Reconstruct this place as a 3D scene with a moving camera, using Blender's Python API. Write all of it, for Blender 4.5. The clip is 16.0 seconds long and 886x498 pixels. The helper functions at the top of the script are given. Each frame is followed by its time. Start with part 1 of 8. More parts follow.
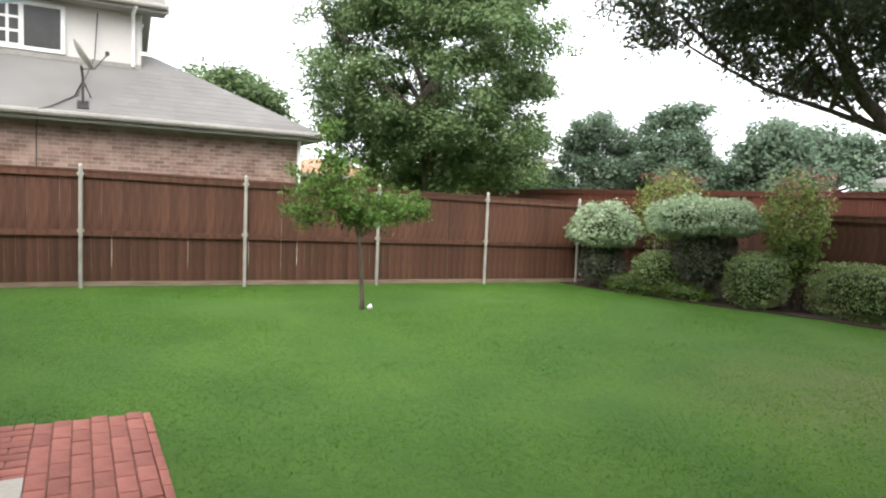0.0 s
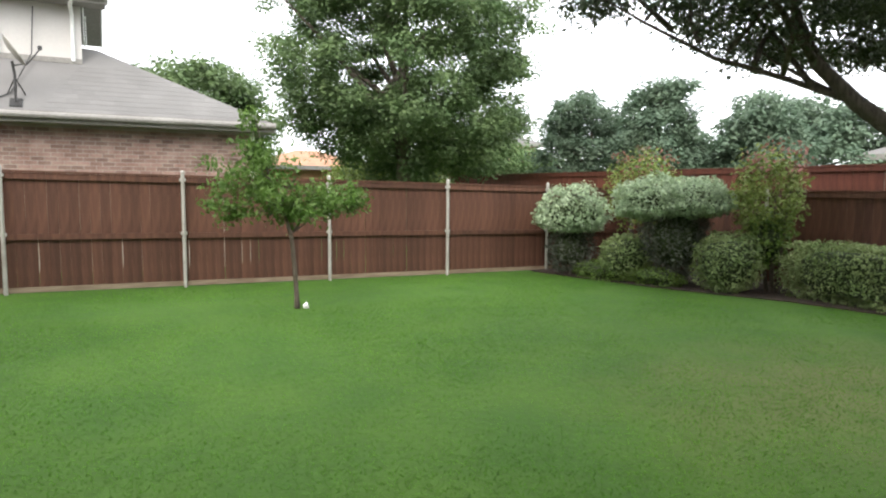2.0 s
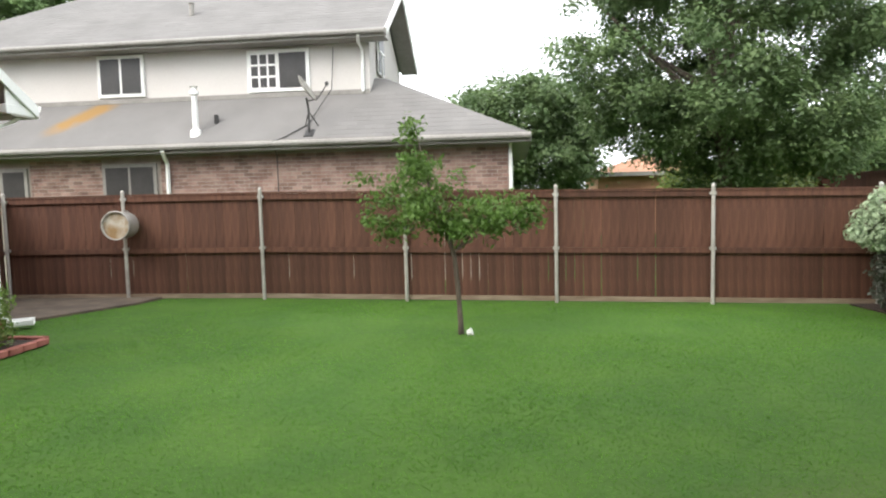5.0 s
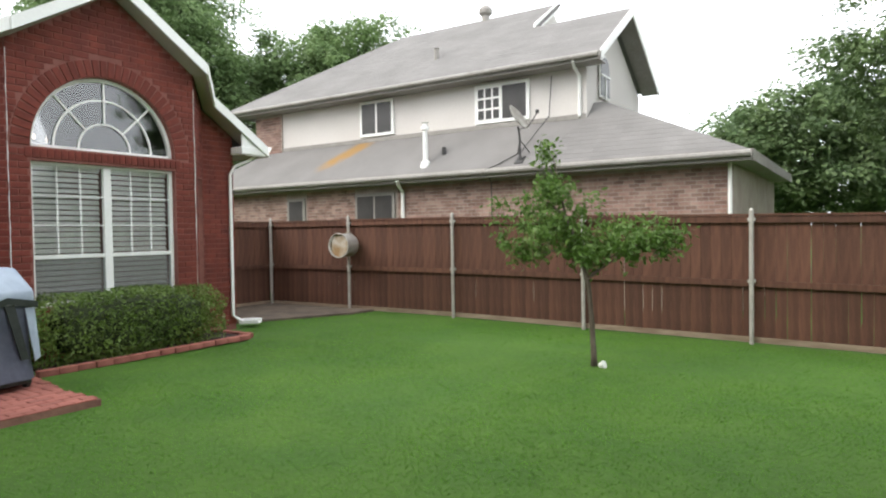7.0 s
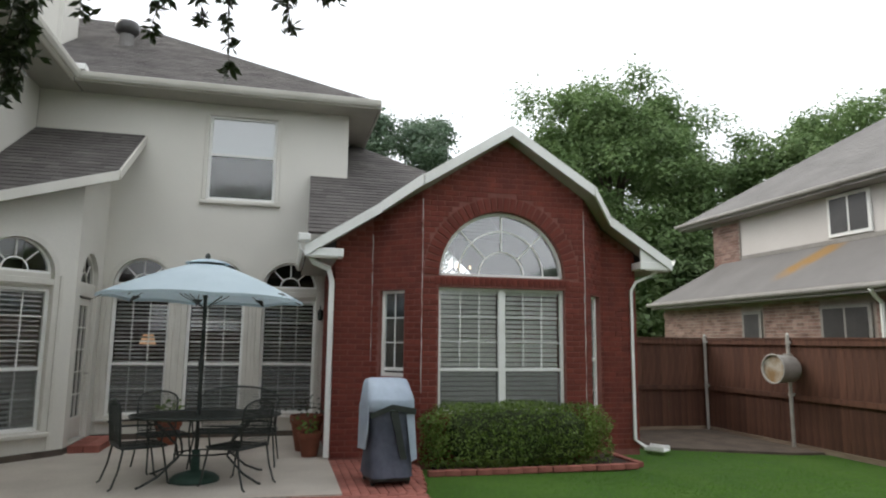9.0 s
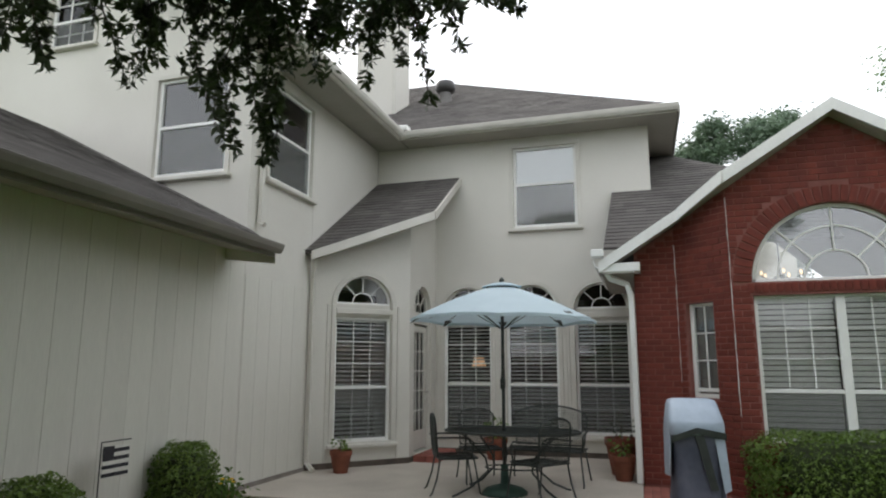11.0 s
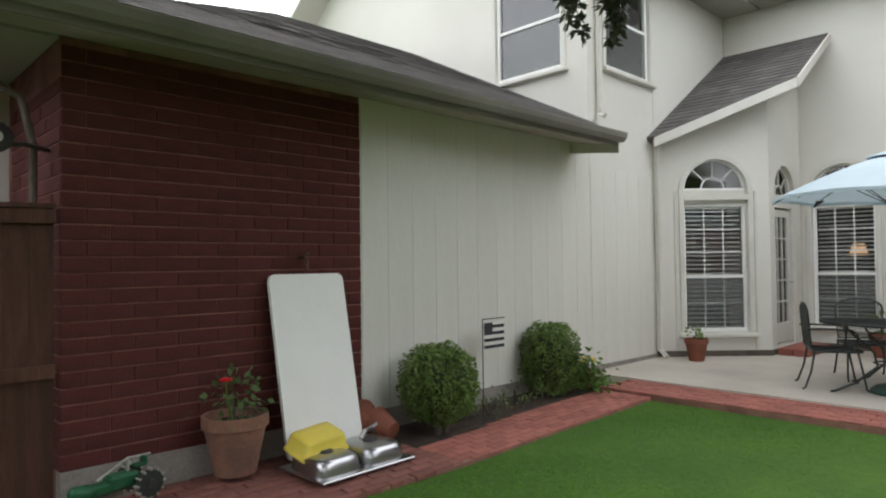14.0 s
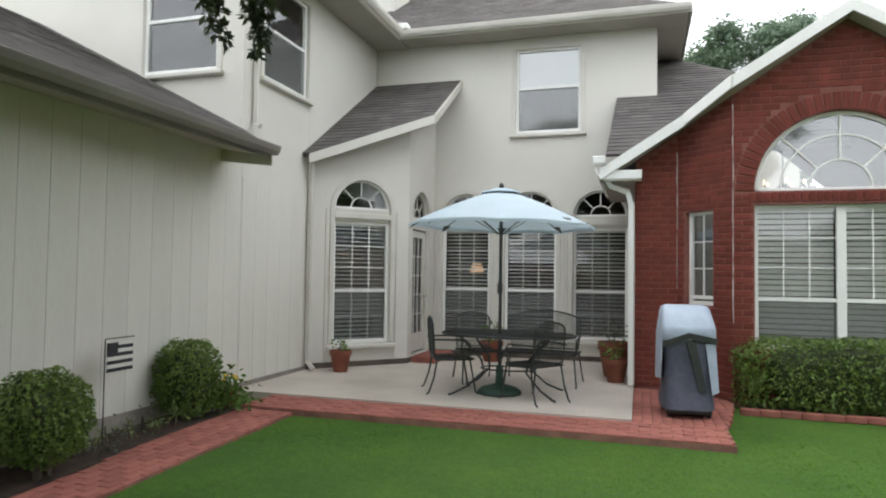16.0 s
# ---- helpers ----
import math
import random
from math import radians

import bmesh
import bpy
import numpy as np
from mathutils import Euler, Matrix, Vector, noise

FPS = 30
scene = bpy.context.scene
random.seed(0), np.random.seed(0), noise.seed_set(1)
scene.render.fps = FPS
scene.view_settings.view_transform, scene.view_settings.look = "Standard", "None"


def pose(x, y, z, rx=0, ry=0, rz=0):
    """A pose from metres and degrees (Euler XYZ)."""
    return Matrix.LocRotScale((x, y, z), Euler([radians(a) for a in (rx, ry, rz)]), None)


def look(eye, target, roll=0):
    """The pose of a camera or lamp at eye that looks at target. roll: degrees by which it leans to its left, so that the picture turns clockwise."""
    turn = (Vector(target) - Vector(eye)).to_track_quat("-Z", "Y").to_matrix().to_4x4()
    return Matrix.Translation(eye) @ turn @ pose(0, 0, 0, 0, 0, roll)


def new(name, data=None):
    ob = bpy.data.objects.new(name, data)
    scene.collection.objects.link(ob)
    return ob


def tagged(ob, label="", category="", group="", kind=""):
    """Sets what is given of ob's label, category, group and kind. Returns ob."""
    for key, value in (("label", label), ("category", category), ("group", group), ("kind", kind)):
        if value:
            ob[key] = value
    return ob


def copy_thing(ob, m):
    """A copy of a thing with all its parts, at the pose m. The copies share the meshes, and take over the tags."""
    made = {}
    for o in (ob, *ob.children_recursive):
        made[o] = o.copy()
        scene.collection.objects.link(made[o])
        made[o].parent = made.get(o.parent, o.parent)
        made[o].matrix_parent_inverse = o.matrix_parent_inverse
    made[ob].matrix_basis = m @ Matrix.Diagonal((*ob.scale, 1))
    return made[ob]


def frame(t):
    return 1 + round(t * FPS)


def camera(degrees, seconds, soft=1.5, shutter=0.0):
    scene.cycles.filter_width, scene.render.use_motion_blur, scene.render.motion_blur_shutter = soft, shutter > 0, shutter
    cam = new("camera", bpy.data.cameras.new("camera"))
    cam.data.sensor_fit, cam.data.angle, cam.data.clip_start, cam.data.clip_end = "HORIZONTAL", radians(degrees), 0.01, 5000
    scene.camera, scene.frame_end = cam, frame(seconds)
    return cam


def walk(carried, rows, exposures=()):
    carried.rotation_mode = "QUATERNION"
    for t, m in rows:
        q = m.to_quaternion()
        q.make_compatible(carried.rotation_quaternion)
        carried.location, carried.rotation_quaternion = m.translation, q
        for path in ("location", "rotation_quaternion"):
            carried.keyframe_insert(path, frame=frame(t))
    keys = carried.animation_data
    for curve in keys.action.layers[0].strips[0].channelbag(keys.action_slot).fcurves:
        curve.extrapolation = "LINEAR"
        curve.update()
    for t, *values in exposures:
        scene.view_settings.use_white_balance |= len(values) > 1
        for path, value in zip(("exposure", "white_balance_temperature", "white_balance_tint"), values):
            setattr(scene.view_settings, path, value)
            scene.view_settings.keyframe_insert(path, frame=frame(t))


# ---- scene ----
cam = camera(68.4, 16.0, soft=2.1)
PATH = [
    (0, (-1.356, -0.117, 1.453), (-0.383, 1.624, 1.304), 2.4),
    (0.5, (-1.303, -0.13, 1.451), (-0.529, 1.708, 1.302), 1.0),
    (1, (-1.095, -0.159, 1.482), (-0.147, 1.581, 1.213), -0.2),
    (1.5, (-0.723, -0.101, 1.463), (0.511, 1.442, 1.15), -1.4),
    (2, (-0.235, -0.076, 1.486), (0.714, 1.675, 1.299), 0.4),
    (2.5, (0.359, -0.032, 1.491), (1.311, 1.713, 1.267), -2.8),
    (3, (0.884, -0.053, 1.494), (1.606, 1.803, 1.307), -1.7),
    (3.2, (1.074, -0.044, 1.484), (1.645, 1.859, 1.255), -1.2),
    (5.5, (3.447, 0.797, 1.528), (3.105, 2.762, 1.394), -1.2),
    (6, (4.018, 0.929, 1.463), (3.484, 2.853, 1.348), -0.7),
    (6.5, (4.473, 1.1, 1.425), (3.587, 2.886, 1.27), -0.9),
    (7, (4.851, 1.264, 1.431), (3.766, 2.943, 1.379), -0.9),
    (7.5, (5.197, 1.573, 1.481), (3.687, 2.885, 1.463), -0.3),
    (8, (5.413, 2.014, 1.509), (3.72, 3.078, 1.56), 0.2),
    (8.5, (5.547, 2.459, 1.515), (3.719, 3.23, 1.764), -0.0),
    (9, (5.539, 2.897, 1.577), (3.616, 3.371, 1.86), 0.6),
    (9.2, (5.536, 2.999, 1.579), (3.586, 3.326, 1.881), 2.3),
    (11.3, (5.41, 3.701, 1.482), (3.581, 2.983, 1.858), -0.2),
    (11.5, (5.448, 3.695, 1.494), (3.669, 2.872, 1.887), -0.0),
    (12, (5.484, 3.666, 1.505), (3.821, 2.637, 1.925), -1.3),
    (12.5, (5.507, 3.652, 1.487), (3.923, 2.482, 1.84), -0.0),
    (13, (5.499, 3.595, 1.467), (4.028, 2.276, 1.773), -0.8),
    (13.5, (5.536, 3.617, 1.437), (4.127, 2.212, 1.639), -1.2),
    (14, (5.529, 3.589, 1.392), (4.134, 2.157, 1.44), -0.7),
    (14.5, (5.53, 3.581, 1.375), (4.082, 2.202, 1.349), -0.5),
    (15, (5.501, 3.615, 1.425), (3.938, 2.368, 1.378), 1.5),
    (15.5, (5.446, 3.623, 1.443), (3.689, 2.669, 1.482), 1.0),
    (16, (5.356, 3.666, 1.461), (3.442, 3.09, 1.535), 0.8),
]
# seconds, stops
EXPOSURES = [(0.0, 1.55), (1.0, 1.36), (1.5, 1.3), (2.0, 1.52), (3.0, 1.42), (5.5, 1.46), (7.0, 1.28), (8.0, 1.04), (8.5, 0.82), (9.0, 0.62), (12.5, 0.77), (14.0, 1.26), (15.0, 1.47), (16.0, 1.2)]
walk(cam, [(t, look(eye, target, roll)) for t, eye, target, roll in PATH], EXPOSURES)

# ---- light ----
SUN_ELEV, SUN_ROT = radians(42), radians(222)
world = bpy.data.worlds.new("overcast")
scene.world = world
world.use_nodes = True
wn, wl = world.node_tree.nodes, world.node_tree.links
wn.clear()
sky = wn.new("ShaderNodeTexSky")
sky.sky_type, sky.sun_disc, sky.sun_elevation, sky.sun_rotation = "NISHITA", False, SUN_ELEV, SUN_ROT
sky.air_density, sky.dust_density, sky.ozone_density = 1.0, 4.0, 1.0
cloud = wn.new("ShaderNodeMixRGB")
cloud.inputs[0].default_value = 0.85
cloud.inputs[2].default_value = (9.6, 9.9, 10.3, 1)
bg, wout = wn.new("ShaderNodeBackground"), wn.new("ShaderNodeOutputWorld")
bg.inputs[1].default_value = 0.12
wl.new(sky.outputs[0], cloud.inputs[1])
wl.new(cloud.outputs[0], bg.inputs[0])
wl.new(bg.outputs[0], wout.inputs[0])
sun = new("sun", bpy.data.lights.new("sun", "SUN"))
sun.data.energy, sun.data.angle, sun.data.color = 1.1, radians(35), (1.0, 0.96, 0.9)
sun.matrix_world = look((0, 0, 30), (-30 * math.sin(SUN_ROT) * math.cos(SUN_ELEV), -30 * math.cos(SUN_ROT) * math.cos(SUN_ELEV), 30 - 30 * math.sin(SUN_ELEV)))


# ---- materials ----
def mat(name, c1, c2=None, rough=0.8, scale=3.0, fine=40.0, bump=0.15, metal=0.0, vary="", amount=0.2, spec=0.3, grime=0.25, stretch=(1, 1, 1), sheen_tint=None):
    """A surface of two colours mottled at one scale, with finer grain, relief and, where asked, a shade for each piece."""
    m = bpy.data.materials.new(name)
    m.use_nodes = True
    n, l = m.node_tree.nodes, m.node_tree.links
    b = n["Principled BSDF"]
    c2 = c2 or tuple(v * 0.8 for v in c1)
    tc, mp = n.new("ShaderNodeTexCoord"), n.new("ShaderNodeMapping")
    mp.inputs["Scale"].default_value = stretch
    l.new(tc.outputs["Object"], mp.inputs[0])
    big, small = n.new("ShaderNodeTexNoise"), n.new("ShaderNodeTexNoise")
    big.inputs["Scale"].default_value, big.inputs["Detail"].default_value = scale, 4
    small.inputs["Scale"].default_value, small.inputs["Detail"].default_value = fine, 3
    l.new(mp.outputs[0], big.inputs[0])
    l.new(mp.outputs[0], small.inputs[0])
    ramp = n.new("ShaderNodeValToRGB")
    ramp.color_ramp.elements[0].position, ramp.color_ramp.elements[1].position = 0.35, 0.65
    ramp.color_ramp.elements[0].color, ramp.color_ramp.elements[1].color = (*c1, 1), (*c2, 1)
    l.new(big.outputs[0], ramp.inputs[0])
    hsv = n.new("ShaderNodeHueSaturation")
    l.new(ramp.outputs[0], hsv.inputs["Color"])
    add = n.new("ShaderNodeMath")
    add.operation = "MULTIPLY_ADD"
    l.new(small.outputs[0], add.inputs[0])
    add.inputs[1].default_value, add.inputs[2].default_value = 2 * grime, 1 - grime
    val = add.outputs[0]
    if vary:
        r = n.new("ShaderNodeObjectInfo").outputs["Random"] if vary == "object" else n.new("ShaderNodeNewGeometry").outputs["Random Per Island"]
        k = n.new("ShaderNodeMath")
        k.operation = "MULTIPLY_ADD"
        l.new(r, k.inputs[0])
        k.inputs[1].default_value = 2 * amount
        sub = n.new("ShaderNodeMath")
        sub.operation = "SUBTRACT"
        l.new(val, sub.inputs[0])
        sub.inputs[1].default_value = amount
        l.new(sub.outputs[0], k.inputs[2])
        val = k.outputs[0]
    l.new(val, hsv.inputs["Value"])
    l.new(hsv.outputs[0], b.inputs["Base Color"])
    b.inputs["Roughness"].default_value, b.inputs["Metallic"].default_value = rough, metal
    b.inputs["Specular IOR Level"].default_value = spec
    if bump:
        bp = n.new("ShaderNodeBump")
        bp.inputs["Strength"].default_value, bp.inputs["Distance"].default_value = bump, 0.01
        l.new(small.outputs[0], bp.inputs["Height"])
        l.new(bp.outputs[0], b.inputs["Normal"])
    return m


def leaf_mat(name, c1, c2, amount=0.24, rough=0.55, through_light=0.3):
    m = mat(name, c1, c2, rough=rough, scale=1.2, fine=9, bump=0, vary="island", amount=amount, grime=0.3)
    n, l = m.node_tree.nodes, m.node_tree.links
    b, out = n["Principled BSDF"], n["Material Output"]
    tr, mx = n.new("ShaderNodeBsdfTranslucent"), n.new("ShaderNodeMixShader")
    l.new(b.inputs["Base Color"].links[0].from_socket, tr.inputs[0])
    mx.inputs[0].default_value = through_light
    l.new(b.outputs[0], mx.inputs[1])
    l.new(tr.outputs[0], mx.inputs[2])
    l.new(mx.outputs[0], out.inputs[0])
    return m


def glass_mat(name, ior=1.5):
    m = bpy.data.materials.new(name)
    m.use_nodes = True
    n, l = m.node_tree.nodes, m.node_tree.links
    n.remove(n["Principled BSDF"])
    t, g, mx, fr = n.new("ShaderNodeBsdfTransparent"), n.new("ShaderNodeBsdfGlossy"), n.new("ShaderNodeMixShader"), n.new("ShaderNodeFresnel")
    t.inputs[0].default_value, g.inputs["Roughness"].default_value, fr.inputs[0].default_value = (0.98, 0.985, 0.98, 1), 0.02, ior
    l.new(fr.outputs[0], mx.inputs[0])
    l.new(t.outputs[0], mx.inputs[1])
    l.new(g.outputs[0], mx.inputs[2])
    l.new(mx.outputs[0], n["Material Output"].inputs[0])
    return m


def screen_mat(name):
    m = bpy.data.materials.new(name)
    m.use_nodes = True
    n, l = m.node_tree.nodes, m.node_tree.links
    b, t, mx = n["Principled BSDF"], n.new("ShaderNodeBsdfTransparent"), n.new("ShaderNodeMixShader")
    b.inputs["Base Color"].default_value, b.inputs["Roughness"].default_value = (0.22, 0.23, 0.22, 1), 0.7
    mx.inputs[0].default_value = 0.24
    l.new(t.outputs[0], mx.inputs[1])
    l.new(b.outputs[0], mx.inputs[2])
    l.new(mx.outputs[0], n["Material Output"].inputs[0])
    return m


BEIGE = mat("beige_paint", (0.69, 0.67, 0.61), (0.64, 0.62, 0.56), rough=0.75, scale=0.7, fine=50, bump=0.12, grime=0.06)
BEIGE_BOARD = mat("beige_board", (0.69, 0.675, 0.61), (0.64, 0.625, 0.56), rough=0.7, scale=0.8, fine=25, bump=0.1, grime=0.07, stretch=(3, 3, 0.4), vary="object", amount=0.025)
BEIGE_TRIM = mat("beige_trim", (0.66, 0.64, 0.58), (0.6, 0.58, 0.52), rough=0.6, scale=2, fine=40, bump=0.06, grime=0.06)
# Beige trim darkened: the shade on the garage eave is in its colour.
SHADED_TRIM = mat("shaded_beige_trim", (0.26, 0.24, 0.21), (0.22, 0.2, 0.178), rough=0.6, scale=2, fine=40, bump=0.06, grime=0.08)
WHITE_TRIM = mat("white_trim", (0.85, 0.85, 0.82), (0.8, 0.8, 0.76), rough=0.5, scale=2, fine=30, bump=0.05, grime=0.07)
# Beige made darker: the shade under the eaves is put into this colour.
SOFFIT = mat("shaded_soffit", (0.42, 0.40, 0.35), (0.38, 0.36, 0.31), rough=0.8, scale=1.5, fine=30, bump=0.05, grime=0.07)
BRICK = mat("red_brick", (0.19, 0.045, 0.031), (0.125, 0.031, 0.023), rough=0.85, scale=5, fine=70, bump=0.5, vary="object", amount=0.16, grime=0.2)
# Red brick darkened to maroon: eave shade on the side wall is painted in.
BRICK_SHADED = mat("shaded_brick", (0.105, 0.026, 0.022), (0.07, 0.019, 0.017), rough=0.85, scale=5, fine=70, bump=0.5, vary="object", amount=0.08, grime=0.22)
BRICK_SHADED_J = mat("shaded_brick_rest", (0.105, 0.026, 0.022), (0.07, 0.019, 0.017), rough=0.85, scale=5, fine=70, bump=0.5, vary="island", amount=0.08, grime=0.22)
MORTAR_DARK = mat("maroon_mortar", (0.27, 0.13, 0.11), (0.15, 0.065, 0.055), rough=0.95, scale=4, fine=80, bump=0.4)
BRICK_J = mat("red_brick_rest", (0.19, 0.045, 0.031), (0.125, 0.031, 0.023), rough=0.85, scale=5, fine=70, bump=0.5, vary="island", amount=0.16, grime=0.2)
MORTAR = mat("red_mortar", (0.27, 0.115, 0.095), (0.2, 0.08, 0.066), rough=0.95, scale=4, fine=80, bump=0.4)
FOUNDATION = mat("foundation_concrete", (0.3, 0.27, 0.24), (0.2, 0.18, 0.16), rough=0.9, scale=3, fine=40, bump=0.4)
PAVER = mat("brick_paver", (0.37, 0.14, 0.108), (0.25, 0.088, 0.068), rough=0.85, scale=3, fine=50, bump=0.4, vary="object", amount=0.18, grime=0.25)
# Dirt stains, plus the shade of eave and oak put into the colour.
PAVER_STAIN_SHADE = mat("stained_shaded_paver", (0.27, 0.105, 0.082), (0.13, 0.06, 0.05), rough=0.8, scale=2.2, fine=50, bump=0.4, vary="object", amount=0.18, grime=0.3)
SAND = mat("joint_sand", (0.3, 0.16, 0.12), (0.2, 0.1, 0.08), rough=0.95, scale=5, fine=90, bump=0.5)
CONCRETE = mat("patio_concrete", (0.55, 0.5, 0.43), (0.43, 0.385, 0.33), rough=0.85, scale=0.9, fine=35, bump=0.25, grime=0.14)
SHINGLE = mat("grey_shingle", (0.132, 0.122, 0.115), (0.098, 0.09, 0.085), rough=0.95, scale=2, fine=160, bump=0.5, vary="island", amount=0.17, grime=0.2)
SHINGLE_O = mat("grey_shingle_tab", (0.132, 0.122, 0.115), (0.098, 0.09, 0.085), rough=0.95, scale=2, fine=160, bump=0.5, vary="object", amount=0.17, grime=0.2)
SHINGLE_N = mat("pale_shingle", (0.195, 0.187, 0.179), (0.165, 0.158, 0.151), rough=0.95, scale=1, fine=80, bump=0.4, vary="island", amount=0.05, grime=0.15)
FENCE = mat("stained_fence", (0.112, 0.05, 0.031), (0.072, 0.032, 0.02), rough=0.7, scale=4, fine=30, bump=0.35, vary="object", amount=0.22, grime=0.25, stretch=(4, 4, 0.5))
FENCE_RED = mat("red_fence", (0.135, 0.044, 0.028), (0.1, 0.033, 0.022), rough=0.75, scale=4, fine=30, bump=0.3, vary="object", amount=0.15, grime=0.2, stretch=(4, 4, 0.5))
KICK = mat("weathered_board", (0.27, 0.21, 0.15), (0.18, 0.13, 0.09), rough=0.85, scale=5, fine=40, bump=0.4, stretch=(0.5, 3, 3))
GALV = mat("galvanised_steel", (0.46, 0.44, 0.4), (0.36, 0.34, 0.3), rough=0.55, scale=6, fine=50, bump=0.1, metal=0.4, grime=0.15)
MULCH = mat("bed_mulch", (0.07, 0.048, 0.036), (0.035, 0.026, 0.02), rough=0.95, scale=6, fine=60, bump=1.0, grime=0.4)
DIRT = mat("bare_dirt", (0.13, 0.1, 0.075), (0.08, 0.062, 0.048), rough=0.95, scale=2.5, fine=40, bump=0.8, grime=0.35)
GLASS = glass_mat("window_glass")
GLASS_COATED = glass_mat("coated_glass", 3.0)
GLASS_FAN = glass_mat("fan_glass", 2.2)
# Near-white with a cyan tint, for the sky reflected in upper sashes.
SKY_PANEL = mat("sky_reflection_panel", (0.88, 0.93, 0.92), (0.86, 0.91, 0.9), rough=0.6, scale=3, fine=20, bump=0, grime=0.04)
SCREEN = screen_mat("insect_screen")
BLIND = mat("white_blind", (0.87, 0.86, 0.83), (0.82, 0.81, 0.78), rough=0.5, scale=3, fine=20, bump=0, grime=0.05)
# Indoor dimness painted as a dark colour on floor, ceiling and inner walls.
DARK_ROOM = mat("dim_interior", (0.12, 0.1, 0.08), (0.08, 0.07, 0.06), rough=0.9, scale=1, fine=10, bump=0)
N_BRICK = mat("tan_brick", (0.33, 0.225, 0.185), (0.22, 0.135, 0.11), rough=0.9, scale=3, fine=50, bump=0.4, vary="island", amount=0.3, grime=0.2)
N_MORTAR = mat("tan_mortar", (0.4, 0.35, 0.3), (0.32, 0.27, 0.23), rough=0.95, scale=3, fine=50, bump=0.3)
N_PANEL = mat("pale_siding", (0.6, 0.57, 0.535), (0.555, 0.525, 0.49), rough=0.7, scale=0.6, fine=20, bump=0.1, grime=0.06)
N_DARK = mat("dark_screened_pane", (0.05, 0.048, 0.046), (0.035, 0.034, 0.033), rough=0.35, scale=2, fine=20, bump=0, spec=0.5)
N_TRIM = mat("neighbour_trim", (0.29, 0.275, 0.25), (0.24, 0.225, 0.205), rough=0.6, scale=2, fine=20, bump=0.05)


def lawn_material():
    m = mat("lawn_grass", (0.046, 0.108, 0.014), (0.064, 0.132, 0.017), rough=0.9, scale=1.1, fine=14, bump=0.5, grime=0.25)
    n, l = m.node_tree.nodes, m.node_tree.links
    b = n["Principled BSDF"]
    colour = b.inputs["Base Color"].links[0].from_socket
    tc, patch, blotch = n.new("ShaderNodeTexCoord"), n.new("ShaderNodeTexGradient"), n.new("ShaderNodeTexNoise")
    mp = n.new("ShaderNodeMapping")
    mp.inputs["Location"].default_value, mp.inputs["Scale"].default_value = (-5.6 / 4.0, -2.6 / 3.2, 0), (1 / 4.0, 1 / 3.2, 0)
    patch.gradient_type = "SPHERICAL"
    blotch.inputs["Scale"].default_value, blotch.inputs["Detail"].default_value = 1.6, 5
    l.new(tc.outputs["Object"], mp.inputs[0])
    l.new(mp.outputs[0], patch.inputs[0])
    l.new(tc.outputs["Object"], blotch.inputs[0])
    mul, ramp, mx = n.new("ShaderNodeMath"), n.new("ShaderNodeValToRGB"), n.new("ShaderNodeMixRGB")
    mul.operation = "MULTIPLY"
    l.new(patch.outputs["Fac"], mul.inputs[0])
    l.new(blotch.outputs["Fac"], mul.inputs[1])
    ramp.color_ramp.elements[0].position, ramp.color_ramp.elements[1].position = 0.12, 0.45
    l.new(mul.outputs[0], ramp.inputs[0])
    l.new(ramp.outputs[0], mx.inputs[0])
    l.new(colour, mx.inputs[1])
    mx.inputs[2].default_value = (0.115, 0.14, 0.042, 1)
    l.new(mx.outputs[0], b.inputs["Base Color"])
    return m


LAWN = lawn_material()


